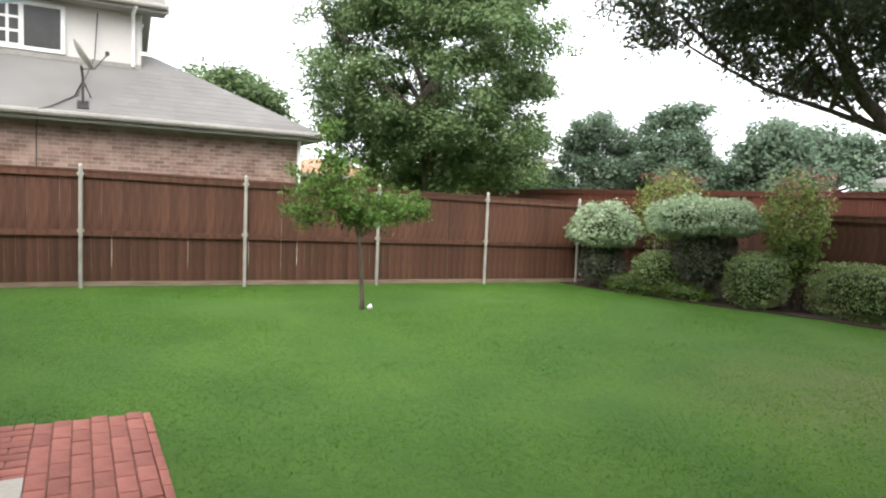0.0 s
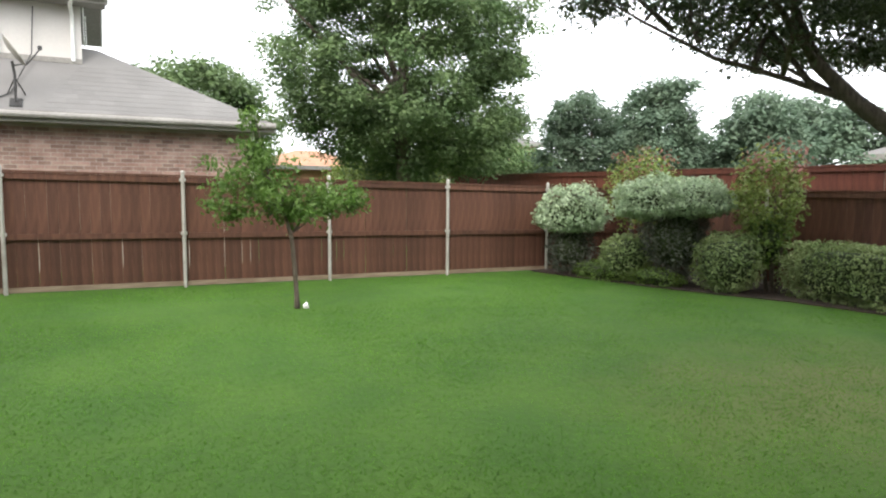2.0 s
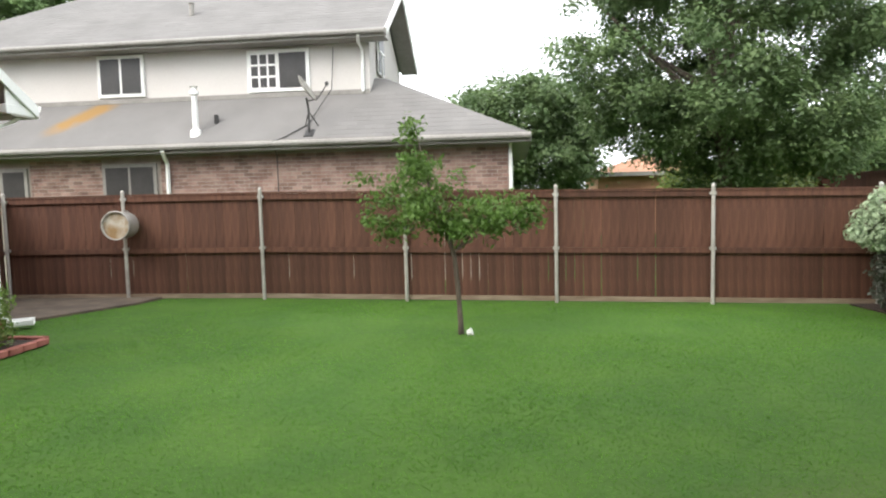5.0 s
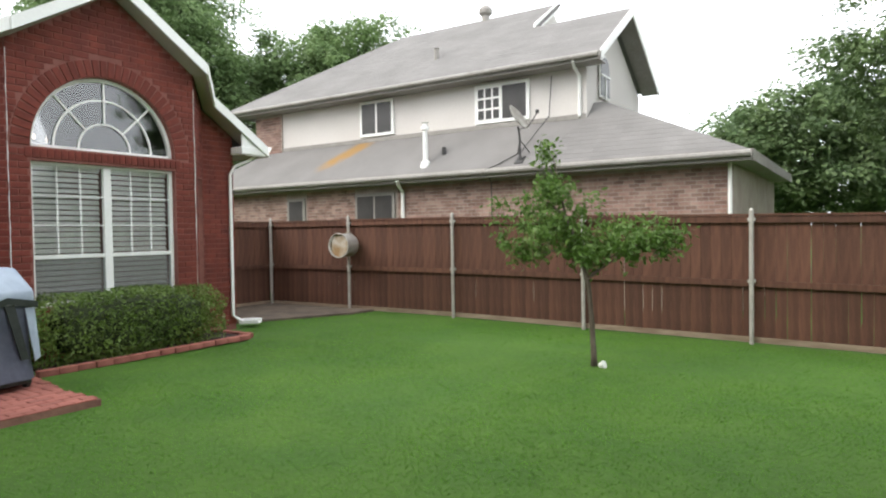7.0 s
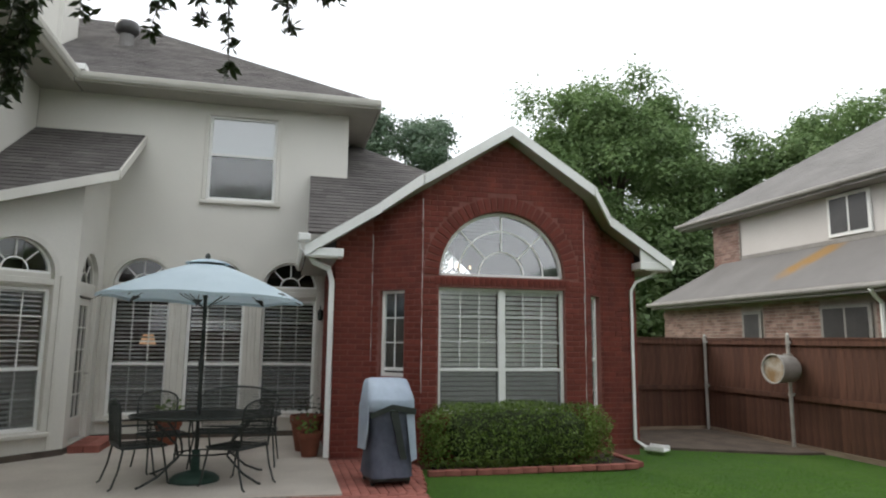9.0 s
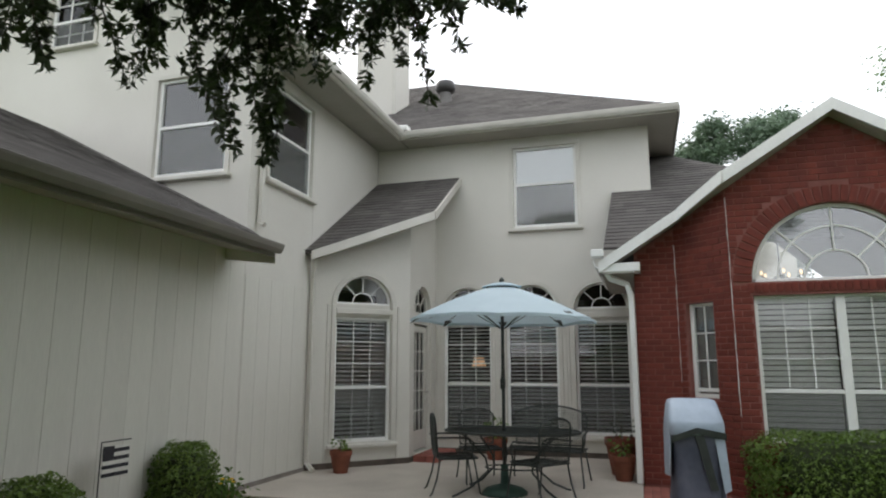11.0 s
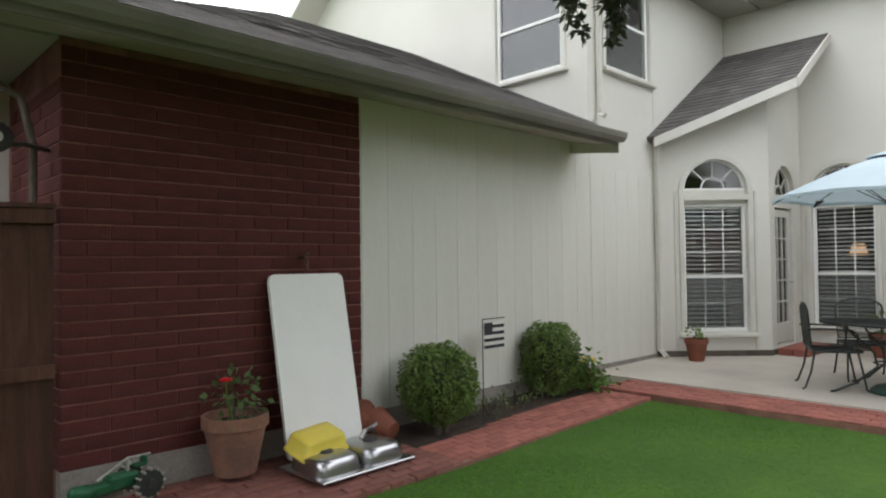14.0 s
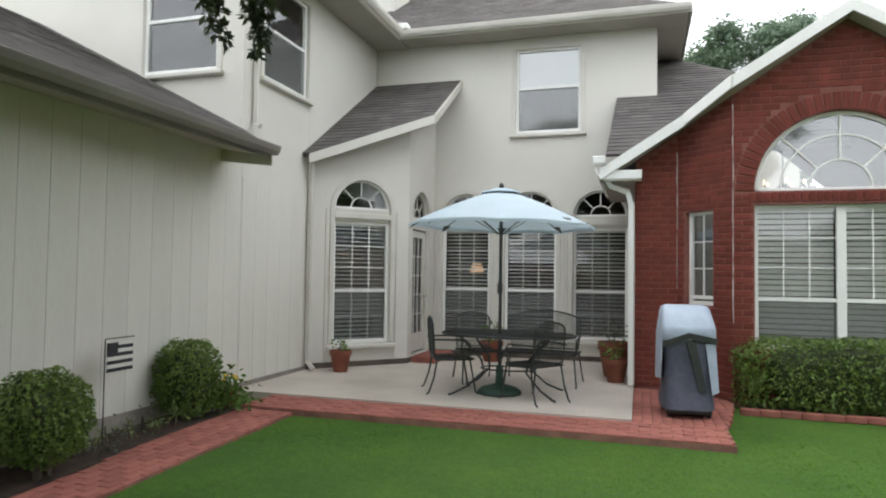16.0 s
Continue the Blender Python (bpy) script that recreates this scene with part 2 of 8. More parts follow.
# ---- geometry helpers ----
class Geo:
    """Collects corners and faces of one mesh."""

    def __init__(self):
        self.v, self.f = [], []

    def add(self, verts, faces):
        k = len(self.v)
        self.v += [tuple(p) for p in verts]
        self.f += [tuple(k + i for i in f) for f in faces]
        return self

    def box(self, c, s, b=0.0, m=None):
        """A box of size s round c, its edges cut off by b."""
        h = [v / 2 for v in s]
        if b <= 0:
            vs = [(x, y, z) for x in (-h[0], h[0]) for y in (-h[1], h[1]) for z in (-h[2], h[2])]
            fs = [(0, 1, 3, 2), (4, 6, 7, 5), (0, 4, 5, 1), (2, 3, 7, 6), (0, 2, 6, 4), (1, 5, 7, 3)]
        else:
            vs, at = [], {}
            for sx in (-1, 1):
                for sy in (-1, 1):
                    for sz in (-1, 1):
                        sg = (sx, sy, sz)
                        for a in range(3):
                            at[sg, a] = len(vs)
                            vs.append(tuple(sg[i] * (h[i] if i == a else h[i] - b) for i in range(3)))
            fs = []
            for a in range(3):
                i, j = [k for k in range(3) if k != a]
                for q in (-1, 1):
                    ring = []
                    for si, sj in ((-1, -1), (1, -1), (1, 1), (-1, 1)):
                        sg = [0, 0, 0]
                        sg[a], sg[i], sg[j] = q, si, sj
                        ring.append(at[tuple(sg), a])
                    fs.append(tuple(ring))
                for si in (-1, 1):
                    for sj in (-1, 1):
                        e0, e1 = [0, 0, 0], [0, 0, 0]
                        e0[i] = e1[i] = si
                        e0[j] = e1[j] = sj
                        e0[a], e1[a] = -1, 1
                        e0, e1 = tuple(e0), tuple(e1)
                        fs.append((at[e0, i], at[e1, i], at[e1, j], at[e0, j]))
            for sg in {k for k, _ in at}:
                fs.append((at[sg, 0], at[sg, 1], at[sg, 2]))
        cc = Vector(c)
        if m is None:
            vs = [cc + Vector(p) for p in vs]
        else:
            vs = [cc + (m @ Vector(p)) for p in vs]
        return self.add(vs, fs)

    def prism(self, poly, offset):
        """A flat polygon pushed along offset."""
        n, o = len(poly), Vector(offset)
        vs = [Vector(p) for p in poly] + [Vector(p) + o for p in poly]
        fs = [tuple(range(n)), tuple(range(2 * n - 1, n - 1, -1))] + [(i, (i + 1) % n, n + (i + 1) % n, n + i) for i in range(n)]
        return self.add(vs, fs)

    def tube(self, path, radii, n=8, caps=True):
        path = [Vector(p) for p in path]
        if not isinstance(radii, (list, tuple)):
            radii = [radii] * len(path)
        vs, fs, side = [], [], None
        for i, p in enumerate(path):
            d = (path[min(i + 1, len(path) - 1)] - path[max(i - 1, 0)]).normalized()
            if side is None:
                side = d.orthogonal().normalized()
            side = (side - d * side.dot(d))
            side = side.normalized() if side.length > 1e-5 else d.orthogonal().normalized()
            up = d.cross(side)
            for k in range(n):
                a = 2 * math.pi * k / n
                vs.append(p + radii[i] * (math.cos(a) * side + math.sin(a) * up))
        for i in range(len(path) - 1):
            for k in range(n):
                fs.append((i * n + k, i * n + (k + 1) % n, (i + 1) * n + (k + 1) % n, (i + 1) * n + k))
        if caps:
            fs += [tuple(range(n - 1, -1, -1)), tuple(range(len(vs) - n, len(vs)))]
        return self.add(vs, fs)

    def lathe(self, profile, n=24, c=(0, 0, 0), m=None):
        """Turns (radius, height) pairs round the upright axis."""
        vs, fs = [], []
        for r, z in profile:
            for k in range(n):
                a = 2 * math.pi * k / n
                p = Vector((r * math.cos(a), r * math.sin(a), z))
                vs.append(Vector(c) + (m @ p if m else p))
        for i in range(len(profile) - 1):
            for k in range(n):
                fs.append((i * n + k, i * n + (k + 1) % n, (i + 1) * n + (k + 1) % n, (i + 1) * n + k))
        fs += [tuple(range(n - 1, -1, -1)), tuple(range(len(vs) - n, len(vs)))]
        return self.add(vs, fs)

    def arch(self, r0, r1, y0, y1, z, a0=0.0, a1=math.pi, n=20, cx=0.0):
        """A band between two radii, in the upright plane, from y0 to y1."""
        for k in range(n):
            a, b = a0 + (a1 - a0) * k / n, a0 + (a1 - a0) * (k + 1) / n
            quad = [(cx + r * math.cos(t), y0, z + r * math.sin(t)) for r, t in ((r0, a), (r1, a), (r1, b), (r0, b))]
            self.prism(quad, (0, y1 - y0, 0))
        return self


def mesh_of(name, geo, material, smooth=False):
    me = bpy.data.meshes.new(name)
    me.from_pydata([tuple(v) for v in geo.v], [], geo.f)
    me.materials.append(material)
    if smooth:
        me.polygons.foreach_set("use_smooth", [True] * len(me.polygons))
    bm = bmesh.new()
    bm.from_mesh(me)
    bmesh.ops.recalc_face_normals(bm, faces=bm.faces)
    bm.to_mesh(me)
    bm.free()
    return me


def part(name, geo, material, parent=None, label="", smooth=False, m=None):
    """One mesh object, under a thing or a part."""
    ob = new(name, mesh_of(name, geo, material, smooth) if isinstance(geo, Geo) else geo)
    ob.parent = parent
    if m is not None:
        ob.matrix_local = m
    if label:
        tagged(ob, label)
    return ob


def thing(name, m, label, category, group="", kind=""):
    ob = tagged(new(name), label, category, group, kind)
    ob.empty_display_size = 0.1
    ob.matrix_world = m
    return ob


def setting(name, geo, material, label, category, smooth=False):
    return tagged(part(name, geo, material, None, "", smooth), label, category, "", "structure")


def facing(p, n):
    """A pose at p whose y axis points along the level direction n, with z up."""
    n = Vector((n[0], n[1], 0)).normalized()
    x = Vector((n.y, -n.x, 0))
    return Matrix(((x.x, n.x, 0, p[0]), (x.y, n.y, 0, p[1]), (0, 0, 1, p[2]), (0, 0, 0, 1)))


def ground_z(x, y):
    return -0.06 - 0.017 * max(0.0, x + 2) - 0.005 * max(0.0, y - 4)


def wall(name, p0, p1, top, openings, material, label, thick=0.15, base=-0.15, parent=None):
    """A wall from p0 to p1, its outer face on the right hand of that way; openings are (u0, u1, z0, z1, arched)."""
    p0, p1 = Vector((*p0, 0)), Vector((*p1, 0))
    length = (p1 - p0).length
    u = (p1 - p0) / length
    inward = Vector((-u.y, u.x, 0)) * thick
    rise = top if callable(top) else (lambda s: top)
    cuts = {0.0, length}
    for u0, u1, z0, z1, arched in openings:
        cuts |= {u0, u1}
        if arched:
            cuts |= {(u0 + u1) / 2 - (u1 - u0) / 2 * math.cos(math.pi * k / 24) for k in range(1, 24)}
    if callable(top):
        cuts |= {length * k / 40 for k in range(41)}
    cuts = sorted({min(max(c, 0.003), length - 0.003) for c in cuts if 0 <= c <= length})
    g = Geo()

    def head(o, s):
        u0, u1, z0, z1, arched = o
        r = (u1 - u0) / 2
        return z1 + (math.sqrt(max(0.0, r * r - (s - (u0 + u1) / 2) ** 2)) if arched else 0.0)

    for a, b in zip(cuts, cuts[1:]):
        if b - a < 1e-4:
            continue
        mid = (a + b) / 2
        edges = [(base, base)]
        for o in sorted((o for o in openings if o[0] < mid < o[1]), key=lambda o: o[2]):
            edges += [(o[2], o[2]), (head(o, a), head(o, b))]
        edges.append((rise(a), rise(b)))
        for (l0, l1), (h0, h1) in zip(edges[::2], edges[1::2]):
            if max(h0 - l0, h1 - l1) < 0.002:
                continue
            quad = [p0 + u * a + Vector((0, 0, l0)), p0 + u * b + Vector((0, 0, l1)), p0 + u * b + Vector((0, 0, h1)), p0 + u * a + Vector((0, 0, h0))]
            g.prism(quad, inward)
    ob = part(name, g, material, parent) if parent else setting(name, g, material, label, "wall")
    bm = bmesh.new()
    bm.from_mesh(ob.data)
    bmesh.ops.remove_doubles(bm, verts=bm.verts, dist=0.0002)
    bm.to_mesh(ob.data)
    bm.free()
    return ob


def clip(poly, region):
    """Clips a flat polygon by a convex one that runs anticlockwise."""
    out = poly
    for i in range(len(region)):
        (ax, ay), (bx, by) = region[i], region[(i + 1) % len(region)]
        src, out = out, []
        for j in range(len(src)):
            p, q = src[j], src[(j + 1) % len(src)]
            dp = (bx - ax) * (p[1] - ay) - (by - ay) * (p[0] - ax)
            dq = (bx - ax) * (q[1] - ay) - (by - ay) * (q[0] - ax)
            if dp >= 0:
                out.append(p)
            if dp * dq < 0:
                t = dp / (dp - dq)
                out.append((p[0] + t * (q[0] - p[0]), p[1] + t * (q[1] - p[1])))
        if len(out) < 3:
            return []
    return out


def area(poly):
    return 0.5 * sum(a[0] * b[1] - b[0] * a[1] for a, b in zip(poly, poly[1:] + poly[:1]))


def roof(name, corners, label, material=None, pieces=None, course=0.145, tab=0.3, slab=0.06, keep=None, parent=None, lift=0.008):
    """A sloping roof over convex corners with courses of shingles; keep picks a stretch whose tabs are pieces of their own."""
    material = material or SHINGLE
    pts = [Vector(c) for c in corners]
    n = (pts[1] - pts[0]).cross(pts[2] - pts[0]).normalized()
    if n.z < 0:
        n = -n
    u = Vector((0, 0, 1)).cross(n).normalized()
    v = n.cross(u)
    o = pts[0]
    flat = [((p - o).dot(u), (p - o).dot(v)) for p in pts]
    if area(flat) < 0:
        flat = flat[::-1]
    base = Geo()
    base.prism([o + u * a + v * b for a, b in flat], -n * slab)
    ob = part(name, base, material, parent) if parent else setting(name, base, material, label, "roof")
    rng = random.Random(len(corners) * 7 + int(corners[0][0] * 10))
    rest, singles = Geo(), 0
    full = None
    v0, v1 = min(b for _, b in flat), max(b for _, b in flat)
    u0, u1 = min(a for a, _ in flat), max(a for a, _ in flat)
    j = 0
    while v0 + j * course < v1:
        lo = v0 + j * course
        shift = (j % 2) * tab / 2 + rng.uniform(-0.05, 0.05)
        i = -1
        while u0 + shift + i * tab < u1:
            left = u0 + shift + i * tab
            i += 1
            quad = [(left + 0.003, lo), (left + tab - 0.003, lo), (left + tab - 0.003, lo + course), (left + 0.003, lo + course)]
            cut = clip(quad, flat)
            if len(cut) < 3 or abs(area(cut)) < 0.0015:
                continue
            up = lift * rng.uniform(0.75, 1.35)
            whole = abs(area(cut) - area(quad)) < 1e-6
            mid = o + u * (left + tab / 2) + v * (lo + course / 2)
            if whole and keep and pieces and singles < 300 and keep(mid):
                if full is None:
                    fg = Geo()
                    h = [(-tab / 2 + 0.003, 0, 0.009), (tab / 2 - 0.003, 0, 0.009), (tab / 2 - 0.003, course, 0.002), (-tab / 2 + 0.003, course, 0.002)]
                    fg.add(h + [(a, b, -0.004) for a, b, _ in h], [(0, 1, 2, 3), (0, 4, 5, 1), (1, 5, 6, 2), (3, 7, 4, 0)])
                    full = mesh_of("shingle", fg, pieces)
                p = o + u * (left + tab / 2) + v * lo
                sh = new("shingle", full)
                sh.parent = ob
                sh.matrix_local = Matrix(((u.x, v.x, n.x, p.x), (u.y, v.y, n.y, p.y), (u.z, v.z, n.z, p.z), (0, 0, 0, 1)))
                singles += 1
                continue
            k = len(cut)
            top = [o + u * a + v * b + n * (0.002 + up * (1 - (b - lo) / course)) for a, b in cut]
            low = [o + u * a + v * b - n * 0.004 for a, b in cut]
            rest.add(top + low, [tuple(range(k))] + [(i0, k + i0, k + (i0 + 1) % k, (i0 + 1) % k) for i0 in range(k)])
        j += 1
    if rest.v:
        me = bpy.data.meshes.new("shingles")
        me.from_pydata([tuple(p) for p in rest.v], [], rest.f)
        me.materials.append(material)
        so = part("shingles", me, material, ob)
        tagged(so, "courses of shingles", "", "", "stuff")
    return ob


def bricks(parent, p0, p1, z0, z1, skip, material, joined, limit=0, keep=None, bl=0.2, bh=0.066, joint=0.011, proud=0.008, name="brick", seed=1, head=None):
    """Courses of bricks proud of a wall's outer face; those past limit, or outside keep, are joined."""
    p0, p1 = Vector((*p0, 0)), Vector((*p1, 0))
    length = (p1 - p0).length
    u = (p1 - p0) / length
    out = Vector((u.y, -u.x, 0))
    rng, rest, single, made = random.Random(seed), Geo(), {}, 0
    head = joint if head is None else head
    j, z = 0, z0
    while z + bh <= z1 + 1e-6:
        s = -(j % 2) * (bl + head) / 2
        while s < length:
            a, b = max(0.0, s), min(length, s + bl)
            s += bl + head
            free, runs = [a + (b - a) * q / 16 for q in range(17)], []
            for q in free:
                if skip(q, z, z + bh):
                    runs.append([])
                else:
                    runs = runs or [[]]
                    runs[-1].append(q)
            best = max(runs, key=len)
            if len(best) < 2 or best[-1] - best[0] < 0.03:
                continue
            a, b = best[0], best[-1]
            w = round(b - a, 3)
            c = p0 + u * (a + b) / 2 + Vector((0, 0, z + bh / 2))
            out_by = proud + rng.uniform(-0.0025, 0.0025)
            if made < limit and (keep is None or keep(c)):
                if w not in single:
                    single[w] = mesh_of(name, Geo().box((0, -0.012, 0), (w, 0.024, bh), 0.003), material)
                ob = new(name, single[w])
                ob.parent = parent
                q = c + out * out_by
                ob.matrix_local = Matrix(((u.x, out.x, 0, q.x), (u.y, out.y, 0, q.y), (0, 0, 1, q.z), (0, 0, 0, 1)))
                made += 1
            else:
                f = c + out * out_by
                k = c - out * 0.006
                hu, hz = u * (w / 2), Vector((0, 0, bh / 2))
                e = 0.003
                iu, iz = u * (w / 2 - e), Vector((0, 0, bh / 2 - e))
                fb = c + out * (out_by - e)
                vs = [f - iu - iz, f + iu - iz, f + iu + iz, f - iu + iz, fb - hu - hz, fb + hu - hz, fb + hu + hz, fb - hu + hz, k - hu - hz, k + hu - hz, k + hu + hz, k - hu + hz]
                fs = [(0, 1, 2, 3)] + [(i, 4 + i, 4 + (i + 1) % 4, (i + 1) % 4) for i in range(4)] + [(4 + i, 8 + i, 8 + (i + 1) % 4, 4 + (i + 1) % 4) for i in range(4)]
                rest.add(vs, fs)
        z += bh + joint
        j += 1
    if rest.v:
        me = bpy.data.meshes.new("brickwork")
        me.from_pydata([tuple(p) for p in rest.v], [], rest.f)
        me.materials.append(joined)
        tagged(part("brickwork", me, joined, parent), "courses of bricks", "", "", "stuff")


# ---- the ground ----
def ground_sheet():
    xs = [-900, -300, -100, -40] + [-20 + 0.75 * i for i in range(51)] + [30, 60, 150, 400, 900]
    ys = [-900, -300, -100, -40, -20] + [-9 + 0.75 * i for i in range(37)] + [25, 40, 90, 300, 900]
    g = Geo()
    k = len(ys)
    vs = [(x, y, ground_z(min(x, 12), min(y, 14)) - 0.01 + 0.012 * noise.noise((x * 0.6, y * 0.6, 0))) for x in xs for y in ys]
    fs = [(i * k + j, (i + 1) * k + j, (i + 1) * k + j + 1, i * k + j + 1) for i in range(len(xs) - 1) for j in range(k - 1)]
    g.add(vs, fs)
    return setting("ground", g, LAWN, "green mown lawn with dry patches near the oak", "lawn", True)


ground_sheet()

# concrete patio
g = Geo()
g.prism([(-6.0, -1.1, -0.16), (-1.6, -1.1, -0.16), (-1.6, 3.6, -0.16), (-6.0, 3.6, -0.16)], (0, 0, 0.16))
setting("pavement", g, CONCRETE, "pale worn concrete patio slab", "patio")

# planting bed by the beige wall
g = Geo()
g.prism([(x, y, ground_z(x, y) - 0.15) for x, y in ((-1.0, -1.12), (1.95, -1.12), (1.95, -0.42), (0.2, -0.55), (-1.0, -0.55))], (0, 0, 0.164))
setting("planting_bed", g, MULCH, "dark mulch planting bed with brick edge", "bed")
g = Geo()
g.prism([(-3.9, 4.9, -0.2), (-2.7, 4.9, -0.2), (-2.7, 7.7, -0.2), (-3.9, 7.7, -0.2)], (0, 0, 0.17))
setting("hedge_bed", g, MULCH, "mulch bed under the clipped hedge", "bed")
g = Geo()
g.prism([(-6.1, 8.3, -0.2), (-4.3, 8.6, -0.2), (-3.9, 9.4, -0.2), (-3.3, 10.6, -0.2), (-3.2, 11.3, -0.2), (-6.1, 11.3, -0.2)], (0, 0, 0.138))
setting("bare_corner", g, DIRT, "bare brown soil in the shaded fence corner", "soil")
g = Geo()
g.prism([(8.0, 11.2, -0.4), (8.15, 10.2, -0.4), (8.6, 8.4, -0.4), (8.9, 7.4, -0.4), (9.4, 6.2, -0.4), (9.9, 3.2, -0.4), (10.0, -1.2, -0.4), (10.8, -1.2, -0.4), (10.8, 11.2, -0.4)], (0, 0, 0.15))
setting("shrub_bed", g, MULCH, "dark mulch bed along the side fence", "bed")

# ---- the house: walls ----
XB, XG, YW, XC = -6.0, -3.136, -1.107, -1.7
SILL, SPRING = 0.36, 2.45
BACK_WINDOWS = [(0.234, 1.119), (1.384, 2.299), (2.58, 3.49)]
UP = (1.565, 2.7, 3.95, 5.44)
openings = [(a - YW, b - YW, SILL, SPRING, True) for a, b in BACK_WINDOWS] + [(UP[0] - YW, UP[1] - YW, UP[2], UP[3], False)]
wall("wall_back", (XB, YW), (XB, 3.95), 5.66, openings, BEIGE, "beige painted two-storey rear wall with arched windows")
wall("wall_side", (4.37, YW), (1.99, YW), 2.91, [], MORTAR_DARK, "red brick end of the side wall, darkened for eave shade")
wall("wall_side_beige", (1.99, YW), (XC, YW), 2.91, [], BEIGE, "beige boarded side wall under a low eave")
wall("wall_side_tall", (XC, YW), (-3.42, YW), 5.66, [(XC + 3.33 - 1.2, XC + 3.33, 4.03, 5.45, False)], BEIGE, "beige two-storey wall with an upper window", base=-0.12)
wall("wall_side_over_nook", (-3.42, YW), (XB, YW), 5.66, [], BEIGE, "beige upper wall above the nook roof", base=2.8)
NL, NM = Vector((-3.42, YW)), Vector((-4.61, 0.08))
NLEN = (NM - NL).length


def shed_z(x):
    return 4.98 - 0.64 * (x + 6)


wall("wall_nook", tuple(NL), tuple(NM), lambda s: shed_z(NL.x + (NM.x - NL.x) * s / NLEN) - 0.1, [(0.42, 1.36, SILL, SPRING - 0.02, True)], BEIGE, "beige angled nook wall with an arched window")
wall("wall_nook_door", tuple(NM), (XB, 0.08), lambda s: shed_z(NM.x - s) - 0.1, [(0.22, 1.12, 0.1, 2.4, True)], BEIGE, "beige nook wall with a glazed door")
RIDGE_Y, EAVE_Z = -4.37, 5.72
wall("wall_gable_end", (XC, -7.7), (XC, YW), lambda s: 5.59 + 0.73 * (3.87 - abs(s - 3.33)), [(7.7 - 2.66, 7.7 - 1.5, 4.03, 5.45, False), (2.88, 3.78, 6.25, 7.3, False)], BEIGE, "beige gable end above the low roof", base=2.6)
wall("wall_upper_side", (XB, 3.95), (-16.7, 3.95), 5.66, [], BEIGE, "beige upper side wall", base=2.8)
wall("wall_far_side", (-16.7, 8.32), (-16.7, -7.7), 5.66, [], BEIGE, "beige far wall of the house")
wall("wall_street", (-16.7, -7.7), (4.37, -7.7), 2.72, [], BEIGE, "beige street wall of the house")
wall("wall_street_upper", (-16.7, -7.69), (XC, -7.69), 5.66, [], BEIGE, "beige upper street wall", base=2.72)
gar_end = wall("wall_garage_end", (4.37, -7.7), (4.37, YW), lambda s: 2.9, [], MORTAR_DARK, "red brick return of the side wall, darkened for eave shade")
wall("wall_service", (10.6, -2.6), (4.37, -2.6), 2.88, [], BEIGE, "beige wall behind the side gate")

# brick bay room
GY = 5.97


def bay_top(y):
    return 2.82 + 0.634 * (2.77 - abs(y - GY))


A0, A1, B0, B1 = (XG, 4.75), (XG, 7.15), (-3.74, 4.15), (-3.74, 7.75)
YL, YR = 3.62, 8.32
bay = wall("wall_bay", A0, A1, lambda s: bay_top(4.75 + s) - 0.08, [(4.985 - 4.75, 6.845 - 4.75, 0.62, 2.33, False), (4.985 - 4.75, 6.845 - 4.75, 2.49, 2.49, True)], MORTAR, "red brick gable wall with a half-round window")
cant_l = wall("wall_bay_cant", B0, A0, lambda s: bay_top(4.15 + s * 0.707) - 0.08, [(0.13, 0.56, 1.1, 2.29, False)], MORTAR, "red brick canted wall with a narrow window")
cant_r = wall("wall_bay_cant_far", A1, B1, lambda s: bay_top(7.15 + s * 0.707) - 0.08, [(0.29, 0.72, 0.62, 2.29, False)], MORTAR, "red brick canted wall with a narrow window")
sh_l = wall("wall_bay_shoulder", (-3.74, YL), B0, lambda s: bay_top(YL + s) - 0.08, [], MORTAR, "red brick wall beside the bay")
sh_r = wall("wall_bay_shoulder_far", B1, (-3.74, YR), lambda s: bay_top(7.75 + s) - 0.08, [], MORTAR, "red brick wall beside the bay")
side_l = wall("wall_bay_side", (XB, YL), (-3.74, YL), 2.85, [], MORTAR, "red brick side wall of the bay room")
side_r = wall("wall_bay_side_far", (-3.74, YR), (-16.7, YR), 2.85, [], MORTAR, "red brick far side wall of the bay room")

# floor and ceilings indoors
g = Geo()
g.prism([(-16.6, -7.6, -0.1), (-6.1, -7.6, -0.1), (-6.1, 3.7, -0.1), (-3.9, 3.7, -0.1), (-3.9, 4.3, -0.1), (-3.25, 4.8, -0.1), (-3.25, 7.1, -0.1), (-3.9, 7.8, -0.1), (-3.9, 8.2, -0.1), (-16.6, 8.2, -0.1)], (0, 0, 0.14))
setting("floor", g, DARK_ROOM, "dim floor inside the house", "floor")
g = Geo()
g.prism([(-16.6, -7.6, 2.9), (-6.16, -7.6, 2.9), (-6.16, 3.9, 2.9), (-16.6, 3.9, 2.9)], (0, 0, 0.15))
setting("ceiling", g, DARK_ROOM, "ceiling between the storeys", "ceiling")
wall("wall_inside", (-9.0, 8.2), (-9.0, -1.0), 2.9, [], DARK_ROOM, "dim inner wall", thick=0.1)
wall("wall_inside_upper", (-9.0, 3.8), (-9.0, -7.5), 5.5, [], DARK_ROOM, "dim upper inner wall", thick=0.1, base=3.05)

# foundation strip
g = Geo()
g.prism([(4.375, YW + 0.012, -0.2), (-3.42, YW + 0.012, -0.2), (-3.42, YW + 0.012, 0.05), (4.375, YW + 0.012, 0.1)], (0, -0.1, 0))
setting("baseboard", g, FOUNDATION, "stained concrete foundation under the side wall", "foundation")

